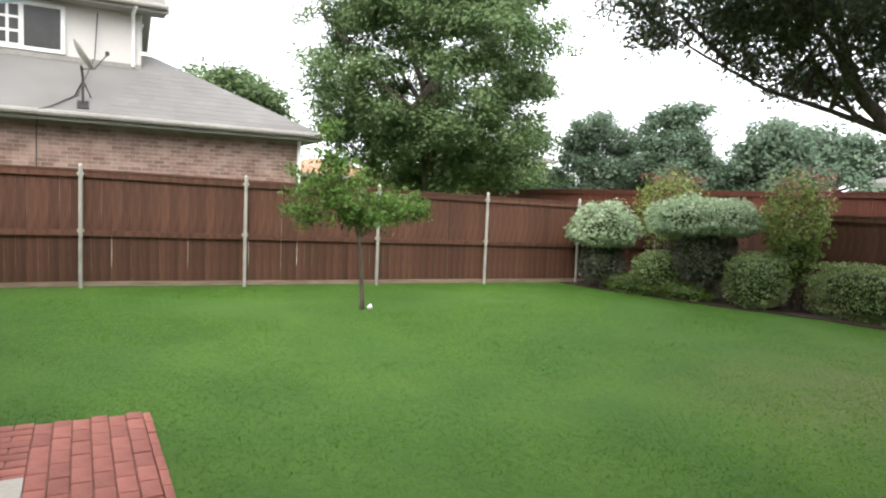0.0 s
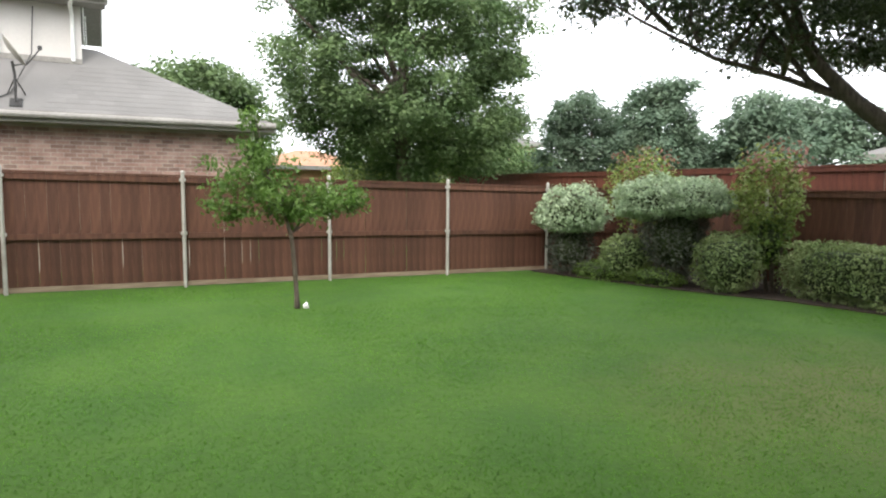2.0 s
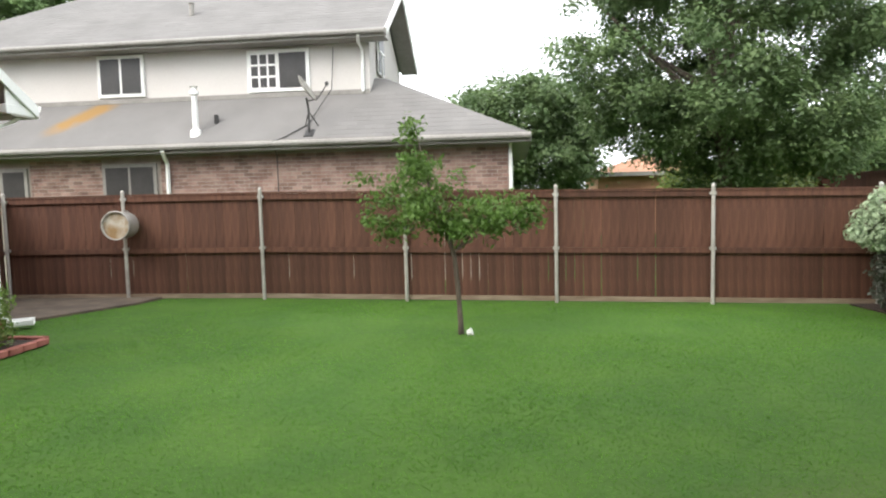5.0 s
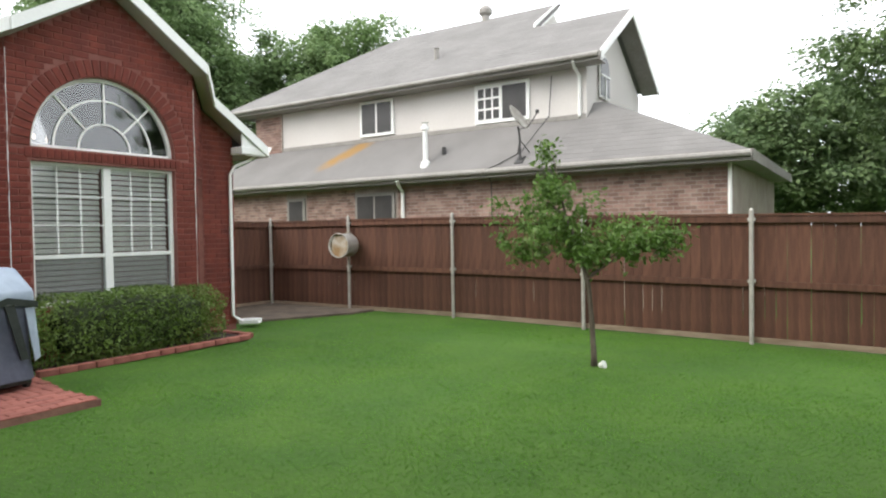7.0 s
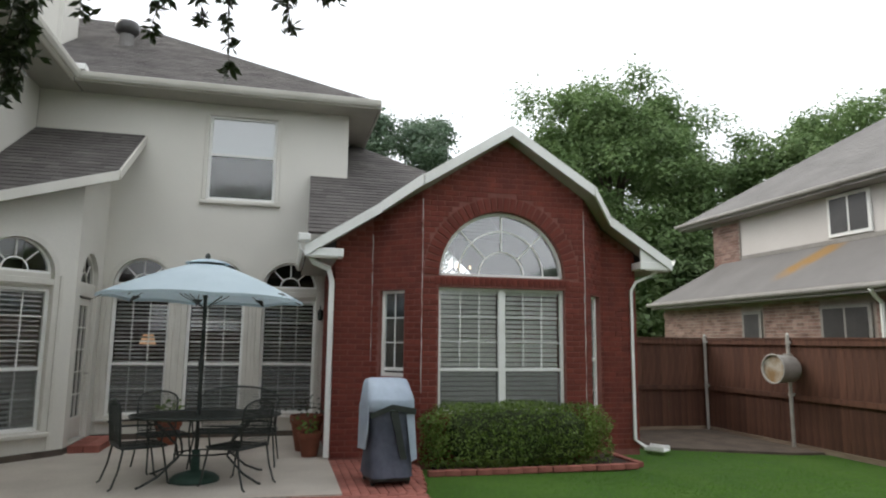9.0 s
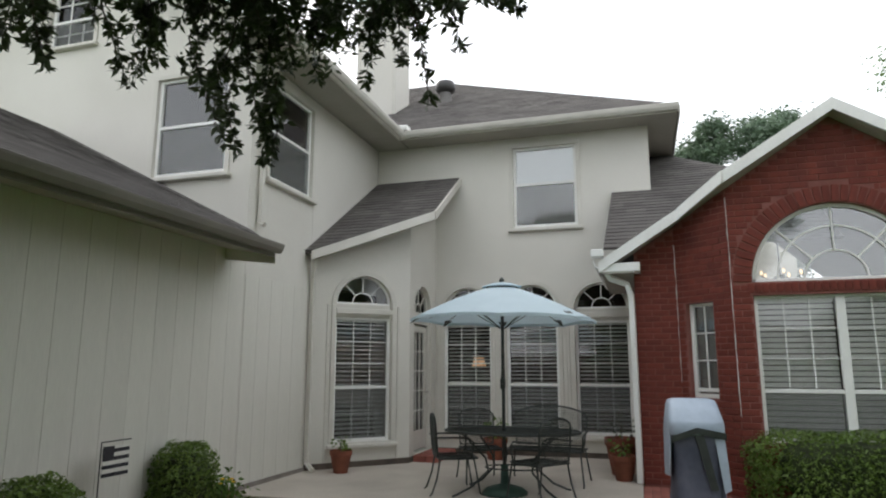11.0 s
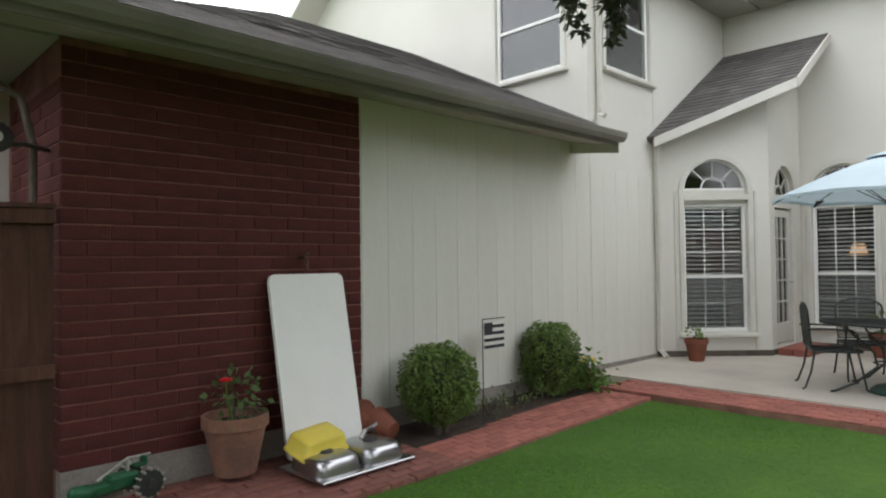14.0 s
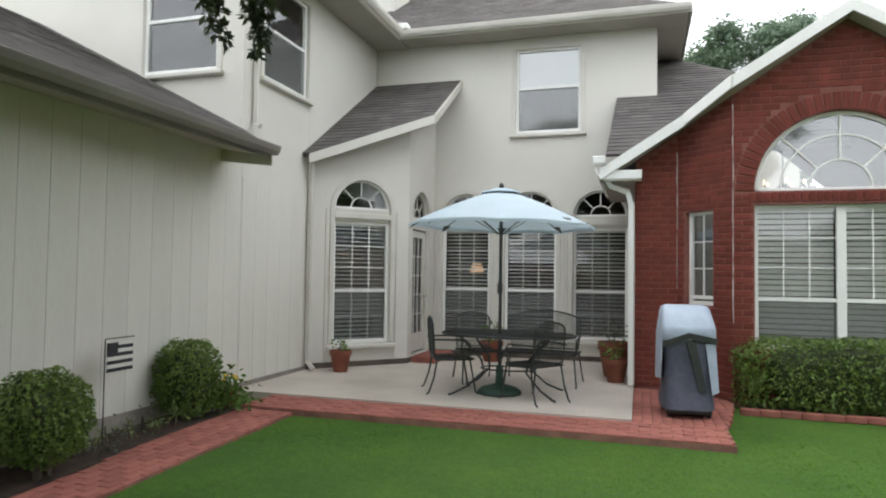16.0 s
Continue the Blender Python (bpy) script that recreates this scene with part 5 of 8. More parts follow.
# ---- leaves, trees, shrubs ----
def leaf_cloud(name, centres, size, material, parent, seed, slim=0.45, droop=0.3, spread=0.3, outward=0.0, hubs=None, ways=None):
    """One mesh of many folded leaves at the given centres; hubs are the middles that they turn away from, ways their directions."""
    rng = np.random.default_rng(seed)
    c = np.asarray(centres, float)
    n = len(c)
    d = rng.normal(size=(n, 3))
    d[:, 2] -= droop
    if ways is not None:
        d = np.asarray(ways, float) + 0.15 * d
    d /= np.linalg.norm(d, axis=1)[:, None]
    s = np.cross(d, rng.normal(size=(n, 3)))
    s /= np.linalg.norm(s, axis=1)[:, None] + 1e-9
    nn = np.cross(d, s)
    if outward:
        away = c - (c.mean(0) if hubs is None else hubs)
        away /= np.linalg.norm(away, axis=1)[:, None] + 1e-9
        nn = nn + outward * (away * 0.7 + (0, 0, 0.8))
        nn /= np.linalg.norm(nn, axis=1)[:, None]
        d = d - nn * (d * nn).sum(1)[:, None]
        d /= np.linalg.norm(d, axis=1)[:, None] + 1e-9
        s = np.cross(nn, d)
    ln = size * (1 + spread * rng.uniform(-1, 1, n))[:, None]
    w = ln * slim
    v = np.stack([c - d * ln * 0.5, c + s * w * 0.5 + nn * w * 0.12, c + d * ln * 0.5, c - s * w * 0.5 + nn * w * 0.12], 1).reshape(-1, 3)
    me = bpy.data.meshes.new(name)
    me.vertices.add(4 * n)
    me.vertices.foreach_set("co", v.astype(np.float32).ravel())
    me.loops.add(4 * n)
    me.loops.foreach_set("vertex_index", np.arange(4 * n, dtype=np.int32))
    me.polygons.add(n)
    me.polygons.foreach_set("loop_start", np.arange(0, 4 * n, 4, dtype=np.int32))
    me.update(calc_edges=True)
    me.materials.append(material)
    return part(name, me, material, parent)


def crown_points(seed, centre, radii, clusters, per, blob, hollow=0.45, rough=0.35, flat_base=0.0):
    """Leaf places in uneven clumps through an ellipsoid, thinner towards the middle."""
    rng = np.random.default_rng(seed)
    out = []
    while len(out) < clusters:
        d = rng.normal(size=3)
        d /= np.linalg.norm(d)
        k = 1 + rough * noise.noise((d[0] * 1.7 + seed, d[1] * 1.7, d[2] * 1.7)) * 1.6
        r = k * (hollow + (1 - hollow) * rng.random() ** 0.6)
        p = d * r
        if p[2] < -1 + flat_base:
            continue
        out.append(p * radii)
    cc = np.array(out) + np.array(centre)
    pts = np.repeat(cc, per, 0) + rng.normal(size=(clusters * per, 3)) * blob * np.array([1, 1, 0.75])
    return pts, cc


def bough_points(seed, centre, radii, boughs, clusters, per, size, blob, taper=0.0, inner=0.55):
    """Leaf places in boughs with gaps between them: clumps round each bough's middle. Gives places, middles for each leaf, bough middles."""
    rng = np.random.default_rng(seed)
    mids = []
    while len(mids) < boughs:
        d = rng.normal(size=3)
        d /= np.linalg.norm(d)
        k = 1 + 0.4 * noise.noise((d[0] * 1.9 + seed, d[1] * 1.9, d[2] * 1.9))
        p = d * k * (inner + (0.92 - inner) * rng.random() ** 0.5)
        narrow = 1 - taper * (p[2] + 1) / 2
        p = p * np.array((narrow, narrow, 1))
        if all(np.linalg.norm((p - q) * radii) > 0.62 * size for q in mids) or rng.random() < 0.12:
            mids.append(p)
    mids = np.array(mids) * radii + np.array(centre)
    hub = np.repeat(mids, clusters, 0)
    scale = np.repeat(rng.uniform(0.6, 1.25, boughs), clusters)[:, None]
    off = rng.normal(size=hub.shape)
    off /= np.linalg.norm(off, axis=1)[:, None]
    off[:, 2] = np.where(off[:, 2] < 0, off[:, 2] * 0.5, off[:, 2])
    cl = hub + off * size * scale * rng.uniform(0.35, 1.0, len(hub))[:, None] * np.array((1, 1, 0.7))
    pts = np.repeat(cl, per, 0) + rng.normal(size=(len(cl) * per, 3)) * blob * np.array((1, 1, 0.7))
    return pts, np.repeat(hub, per, 0) - np.array((0, 0, 0.3 * size)), mids


BARK = mat("grey_bark", (0.14, 0.115, 0.09), (0.08, 0.065, 0.05), rough=0.95, scale=6, fine=30, bump=1.0, grime=0.35, stretch=(3, 3, 0.8))
BARK_OAK = mat("oak_bark", (0.1, 0.085, 0.066), (0.055, 0.046, 0.036), rough=0.95, scale=9, fine=45, bump=1.0, grime=0.4, stretch=(3, 3, 0.9))
LEAF_MID = leaf_mat("mid_leaf", (0.085, 0.14, 0.055), (0.15, 0.215, 0.085), amount=0.16)
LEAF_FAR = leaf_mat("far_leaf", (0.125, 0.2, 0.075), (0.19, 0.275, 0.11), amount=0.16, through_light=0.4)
# Leaf paled and greyed, so distance haze is painted into the colour.
LEAF_HAZE = leaf_mat("far_leaf_haze", (0.1, 0.155, 0.1), (0.16, 0.22, 0.145), amount=0.12)
LEAF_OAK = leaf_mat("oak_leaf", (0.047, 0.063, 0.032), (0.074, 0.095, 0.047), through_light=0.15, rough=0.4)
LEAF_YOUNG = leaf_mat("young_leaf", (0.085, 0.16, 0.03), (0.12, 0.2, 0.045))
LEAF_HEDGE = leaf_mat("hedge_leaf", (0.1, 0.165, 0.036), (0.18, 0.262, 0.062), rough=0.4)
LEAF_PALE = leaf_mat("pale_leaf", (0.26, 0.35, 0.2), (0.4, 0.48, 0.31))
LEAF_VAR = leaf_mat("variegated_leaf", (0.17, 0.24, 0.085), (0.33, 0.39, 0.17))
LEAF_YELLOW = leaf_mat("yellow_green_leaf", (0.15, 0.21, 0.05), (0.22, 0.27, 0.07))
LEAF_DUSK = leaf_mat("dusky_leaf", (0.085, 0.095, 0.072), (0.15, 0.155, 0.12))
PINK = leaf_mat("pink_bloom", (0.3, 0.12, 0.11), (0.26, 0.16, 0.1))


def tree(x, y, height, crown, label, seed, leaf=0.17, clusters=230, per=130, material=None, trunk_r=0.18, blob=0.34, base_z=None, fork=None, category="tree", name="tree", group="", boughs=46, size=None, taper=0.0):
    """A tree: a tapered trunk, limbs that reach into the clumps, and a crown of leaves. crown: centre height and three radii."""
    zb = ground_z(min(x, 12), min(y, 14)) if base_z is None else base_z
    o = thing(name, Matrix.Translation((x, y, zb)), label, category, group)
    cz, rx, ry, rz = crown
    size = size or 0.3 * (rx + ry) / 2
    pts, hubs, cc = bough_points(seed, (0, 0, cz), np.array((rx, ry, rz)), boughs, max(3, clusters // boughs), per, size, blob, taper)
    rng = random.Random(seed)
    f = fork or max(0.8, cz - rz * 0.85)
    t = Geo()
    path, rad = [], []
    for k in range(9):
        s = k / 8
        path.append((0.12 * math.sin(3 * s + seed) * s, 0.12 * math.cos(2 * s + seed) * s - 0.12 * math.cos(seed) * s, -0.1 + (cz + rz * 0.4 + 0.1) * s))
        rad.append(trunk_r * (1.25 if k == 0 else 1.0) * (1 - 0.85 * s))
    t.tube(path, rad, 10)
    part("trunk", t, BARK, o, "", True)
    for i in range(14):
        a = cc[rng.randrange(len(cc))]
        zf = f + (cz - f) * rng.random()
        lm = Geo()
        lm.tube([(0, 0, zf), (a[0] * 0.35, a[1] * 0.35, zf + (a[2] - zf) * 0.45), (a[0] * 0.75, a[1] * 0.75, zf + (a[2] - zf) * 0.8), tuple(a)], [trunk_r * 0.4, trunk_r * 0.3, trunk_r * 0.18, 0.02], 6)
        part("limb", lm, BARK, o, "", True)
    leaf_cloud("crown", pts, leaf, material or LEAF_MID, o, seed, outward=0.9, hubs=hubs)
    return o


tree(8.45, 18.5, 11, (6.0, 4.3, 4.2, 4.6), "large green broadleaf tree behind the back fence", 11, leaf=0.13, clusters=1700, per=120, trunk_r=0.3, blob=0.22, boughs=200, size=0.95)
tree(3.0, 27.3, 7.5, (3.9, 3.8, 3.3, 2.4), "rounded dark green tree beyond the neighbour's house", 12, leaf=0.2, clusters=560, per=90, material=LEAF_MID, blob=0.28, boughs=110, size=0.9)
tree(16.6, 19.4, 6, (2.9, 2.1, 2.1, 2.7), "pale green tree beyond the fences", 13, leaf=0.16, clusters=420, per=70, material=LEAF_HAZE, boughs=84, blob=0.2, taper=0.25, size=0.55)
tree(16.9, 16.2, 6, (2.9, 1.95, 1.95, 2.9), "tall pointed green tree beyond the side fence", 14, leaf=0.15, clusters=480, per=70, material=LEAF_HAZE, boughs=96, blob=0.18, taper=0.4, size=0.5)
tree(18.6, 13.5, 5, (2.5, 1.9, 1.9, 2.4), "spiky green tree beyond the side fence", 15, leaf=0.15, clusters=420, per=70, material=LEAF_HAZE, boughs=84, blob=0.18, taper=0.45, size=0.5)
tree(22.5, 14.6, 6, (2.6, 3.0, 3.0, 2.4), "broad green tree behind the far house", 16, leaf=0.2, clusters=420, per=80, material=LEAF_HAZE, boughs=84, blob=0.24, size=0.75)
tree(21.5, 20.0, 5, (1.9, 4.4, 4.2, 2.1), "low mixed tree behind the red fence", 23, leaf=0.2, clusters=520, per=80, material=LEAF_HAZE, boughs=104, blob=0.26, size=0.85)
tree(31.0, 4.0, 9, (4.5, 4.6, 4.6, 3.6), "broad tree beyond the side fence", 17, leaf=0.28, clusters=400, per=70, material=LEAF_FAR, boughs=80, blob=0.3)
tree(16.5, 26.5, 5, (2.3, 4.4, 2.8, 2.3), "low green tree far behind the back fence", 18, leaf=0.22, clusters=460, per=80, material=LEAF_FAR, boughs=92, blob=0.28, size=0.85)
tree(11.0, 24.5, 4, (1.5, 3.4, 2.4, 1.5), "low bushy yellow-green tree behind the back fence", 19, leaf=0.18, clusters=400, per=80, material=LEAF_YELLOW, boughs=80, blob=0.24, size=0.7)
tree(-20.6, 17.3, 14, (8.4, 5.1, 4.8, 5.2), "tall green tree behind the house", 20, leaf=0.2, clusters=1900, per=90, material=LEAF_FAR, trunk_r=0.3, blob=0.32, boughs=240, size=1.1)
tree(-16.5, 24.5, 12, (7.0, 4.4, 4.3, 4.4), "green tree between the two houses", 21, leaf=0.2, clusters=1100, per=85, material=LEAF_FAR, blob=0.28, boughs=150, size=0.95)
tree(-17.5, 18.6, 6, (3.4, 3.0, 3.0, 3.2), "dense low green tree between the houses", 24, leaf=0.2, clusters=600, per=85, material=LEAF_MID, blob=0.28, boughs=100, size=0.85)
tree(-28.0, 8.3, 13, (9.0, 3.8, 3.8, 4.6), "dark green tree behind the main roof", 22, leaf=0.24, clusters=600, per=85, material=LEAF_HAZE, boughs=110, blob=0.3)


def oak():
    """The oak on the lawn: a leaning trunk, heavy limbs, a wide crown and sprigs that hang low."""
    x, y = 7.56, 3.38
    zb = ground_z(x, y)
    o = thing("oak_tree", Matrix.Translation((x, y, zb)), "live oak with a forked grey trunk and wide dark crown", "tree")
    t = Geo()
    t.tube([(0, 0, -0.1), (0, 0, 0.02), (0.01, -0.01, 0.2), (0.03, -0.01, 0.9), (0.07, -0.02, 1.5), (0.1, -0.03, 1.85), (0.12, -0.03, 2.05), (0.12, -0.02, 2.2)], [0.24, 0.2, 0.165, 0.15, 0.15, 0.165, 0.12, 0.06], 16)
    part("trunk", t, BARK_OAK, o, "", True)
    limbs = [
        ([(0.08, 0.0, 1.75), (-0.15, 0.28, 2.2), (-0.5, 0.7, 2.65), (-0.78, 1.0, 3.1), (-0.92, 1.15, 3.6), (-1.05, 1.35, 4.3)], 0.125),
        ([(-0.5, 0.7, 2.65), (-0.95, 1.25, 2.95), (-1.5, 1.75, 3.2), (-2.1, 2.2, 3.6), (-2.5, 2.5, 3.9)], 0.04),
        ([(0.1, -0.02, 1.8), (0.1, 0.0, 2.4), (0.05, 0.1, 3.1), (-0.1, 0.2, 4.0), (-0.2, 0.4, 5.0)], 0.12),
        ([(0.14, -0.05, 1.8), (0.35, -0.25, 2.25), (0.75, -0.6, 2.8), (1.3, -1.1, 3.5), (1.9, -1.6, 4.2)], 0.12),
        ([(0.2, -0.1, 2.05), (0.6, -0.1, 2.5), (1.2, 0.3, 3.0), (2.0, 0.9, 3.6)], 0.08),
        ([(0.05, -0.05, 2.0), (-0.6, -0.4, 3.0), (-1.5, -0.8, 3.9), (-2.7, -1.3, 4.5), (-4.0, -1.7, 4.55), (-5.0, -1.6, 4.2), (-5.5, -1.1, 4.0)], 0.08),
        ([(-1.5, -0.8, 3.9), (-2.6, -1.8, 4.1), (-3.6, -2.7, 3.8)], 0.04),
        ([(-2.7, -1.3, 4.5), (-4.0, -0.9, 4.3), (-5.2, -0.7, 3.9)], 0.035),
        ([(-0.78, 1.0, 3.1), (-1.6, 1.0, 3.7), (-2.6, 1.2, 4.0), (-3.3, 1.3, 4.1)], 0.045),
    ]
    br = random.Random(8)
    for k in range(16):
        bx, by, bz_ = (-0.5 - 0.107 * k, 0.7 + 0.1 * k, 2.65 + 0.066 * k) if k % 2 else (0.1 - 0.02 * k, 0.05 + 0.02 * k, 2.6 + 0.12 * k)
        a = br.uniform(0, 6.28)
        ln = br.uniform(0.7, 1.4)
        ex, ey = math.cos(a) * ln, math.sin(a) * ln
        limbs.append(([(bx, by, bz_), (bx + ex * 0.3, by + ey * 0.35, bz_ + 0.3), (bx + ex * 0.7, by + ey * 0.6, bz_ + 0.55 + br.uniform(-0.1, 0.2)), (bx + ex, by + ey, bz_ + 0.8 + br.uniform(-0.2, 0.4))], br.uniform(0.022, 0.04)))
    for pts, r in limbs:
        k = len(pts)
        part("limb", Geo().tube(pts, [r * (1 - 0.75 * i / (k - 1)) for i in range(k)], 10), BARK_OAK, o, "", True)
    rng = np.random.default_rng(5)
    a, ha, _ = bough_points(31, (-0.3, 0.4, 5.1), np.array((3.5, 3.4, 1.7)), 150, 6, 64, 0.6, 0.15, inner=0.42)
    b, hb, _ = bough_points(32, (-2.0, 2.1, 4.35), np.array((1.5, 1.4, 0.65)), 36, 6, 75, 0.42, 0.13)
    # High boughs to the west, above the view, added to shade the lawn.
    c, hc, _ = bough_points(33, (-4.1, -1.3, 5.35), np.array((3.5, 2.8, 0.75)), 175, 6, 80, 0.6, 0.17)
    d_, hd, _ = bough_points(36, (0.45, 0.3, 3.75), np.array((1.7, 3.0, 0.5)), 44, 6, 62, 0.42, 0.13)
    leaf_cloud("crown", np.concatenate([a, b, c, d_]), 0.085, LEAF_OAK, o, 34, slim=0.38, outward=0.4, hubs=np.concatenate([ha, hb, hc, hd]))
    base = np.array((x, y, zb))
    centres, ways = [], []

    def sprig(root, tip, side=7, reach=0.16):
        """A drooping twig with short side shoots, each ending in a rosette of narrow leaves."""
        root, tip = np.array(root), np.array(tip)
        mid = (root + tip) / 2 + rng.normal(size=3) * 0.05 + (0, 0, 0.05)
        part("twig", Geo().tube([root, mid, tip], [0.007, 0.005, 0.002], 5), BARK_OAK, o)
        nodes = []
        for q in np.linspace(0.05, 1, side):
            p = (1 - q) ** 2 * root + 2 * q * (1 - q) * mid + q * q * tip
            way = rng.normal(size=3) + (0, 0, -0.5)
            way /= np.linalg.norm(way)
            nodes += [(p, (tip - mid) / np.linalg.norm(tip - mid)), (p + way * reach * rng.uniform(0.3, 1.0) * (1.15 - 0.6 * q), way)]
        for p, way in nodes:
            k = int(rng.integers(9, 15))
            out = rng.normal(size=(k, 3))
            out -= np.outer(out @ way, way)
            out /= np.linalg.norm(out, axis=1)[:, None]
            w = out + way * rng.uniform(0.2, 1.1, k)[:, None]
            w /= np.linalg.norm(w, axis=1)[:, None]
            centres.append(p - way * rng.uniform(0, 0.07, k)[:, None] + w * 0.034)
            ways.append(w)

    tips = [(4.19, 0.52, 3.1), (3.88, 0.67, 3.1), (3.7, 0.77, 3.04), (3.5, 0.78, 3.22), (3.27, 0.83, 3.05), (3.12, 0.95, 2.92), (2.79, 1.13, 2.96), (2.66, 1.2, 3.15), (2.43, 1.41, 3.08), (2.22, 1.42, 2.76), (2.07, 1.57, 2.76), (2.12, 1.5, 2.98), (2.0, 1.82, 3.25), (2.05, 2.17, 3.18), (2.08, 2.42, 3.25), (2.04, 2.57, 3.0), (2.49, 2.88, 3.06), (2.45, 3.1, 3.28)]
    for q, tip in enumerate(tips):
        tp = np.array(tip) - base
        for k in range(2 if q < 12 else 1):
            sprig(tp + (rng.uniform(0, 0.2), rng.uniform(-0.1, 0.12), rng.uniform(0.4, 0.6)), tp + rng.normal(size=3) * 0.07 * k, 8 if q < 12 else 6, 0.15 if q < 12 else 0.09)
    for q in range(120):
        t_ = rng.uniform(-0.5, 1.0)
        c0 = np.array((3.35 - 1.3 * t_ + rng.normal() * 0.14, 0.85 + 1.05 * t_ + rng.normal() * 0.12, 3.3 + 0.05 * t_ + 0.75 * rng.random() ** 1.3)) - base
        sprig(c0 + (0.1, rng.normal() * 0.1, 0.22), c0 + rng.normal(size=3) * 0.06, 5, 0.17)
    for q in range(22):
        c0 = np.array((2.35 - 0.4 * rng.random(), 2.2 + 0.9 * rng.random(), 3.36 + 0.4 * rng.random())) - base
        sprig(c0 + (0.1, rng.normal() * 0.1, 0.2), c0 + rng.normal(size=3) * 0.06, 4, 0.13)
    leaf_cloud("low_foliage", np.concatenate(centres), 0.068, LEAF_OAK, o, 35, slim=0.36, droop=0.0, ways=np.concatenate(ways))


oak()


def young_tree():
    zb = ground_z(2.2, 8.58)
    o = thing("young_tree", Matrix.Translation((2.2, 8.58, zb)), "slender young tree with light green leaves on the lawn", "tree")
    t = Geo()
    t.tube([(0, 0, -0.05), (0, 0, 0.1), (-0.02, 0, 0.5), (-0.06, 0, 0.95), (-0.16, 0, 1.3), (-0.35, 0.02, 1.8), (-0.5, 0.02, 2.5)], [0.045, 0.036, 0.03, 0.028, 0.022, 0.015, 0.006], 10)
    part("trunk", t, BARK, o, "", True)
    for a, b in (((-0.08, 0, 1.0), (0.45, 0.1, 1.4)), ((-0.08, 0, 1.0), (0.85, -0.1, 1.55)), ((-0.16, 0, 1.3), (-0.75, 0.1, 1.6)), ((-0.2, 0, 1.4), (0.1, 0.2, 1.8)), ((-0.16, 0, 1.3), (-0.6, -0.3, 1.3)), ((-0.3, 0, 1.7), (-0.8, 0.1, 2.0))):
        mid = ((a[0] + b[0]) / 2, (a[1] + b[1]) / 2, (a[2] + b[2]) / 2 + 0.06)
        part("limb", Geo().tube([a, mid, b], [0.014, 0.01, 0.004], 6), BARK, o)
    rng = np.random.default_rng(3)
    pts = []
    for c, r, n in (((-0.55, 0, 1.65), (0.5, 0.45, 0.42), 46), ((0.35, 0, 1.42), (0.52, 0.45, 0.27), 40), ((-0.15, 0, 1.45), (0.4, 0.4, 0.3), 16), ((0.85, 0, 1.5), (0.2, 0.2, 0.2), 9), ((-0.5, 0, 2.15), (0.2, 0.2, 0.33), 17), ((-0.58, 0, 2.5), (0.1, 0.1, 0.16), 5), ((-0.95, 0, 1.35), (0.22, 0.2, 0.15), 8)):
        p, _ = crown_points(int(rng.integers(99)), c, np.array(r), int(n * 1.2), 34, 0.075, hollow=0.25, rough=0.7)
        pts.append(p)
    leaf_cloud("crown", np.concatenate(pts), 0.078, LEAF_YOUNG, o, 41, slim=0.42)
    part("trunk_guard", Geo().tube([(0.08, -0.03, 0.01), (0.14, -0.04, 0.03)], [0.03, 0.05], 8), WHITE_TRIM, o, "white plastic trunk guard piece")


young_tree()


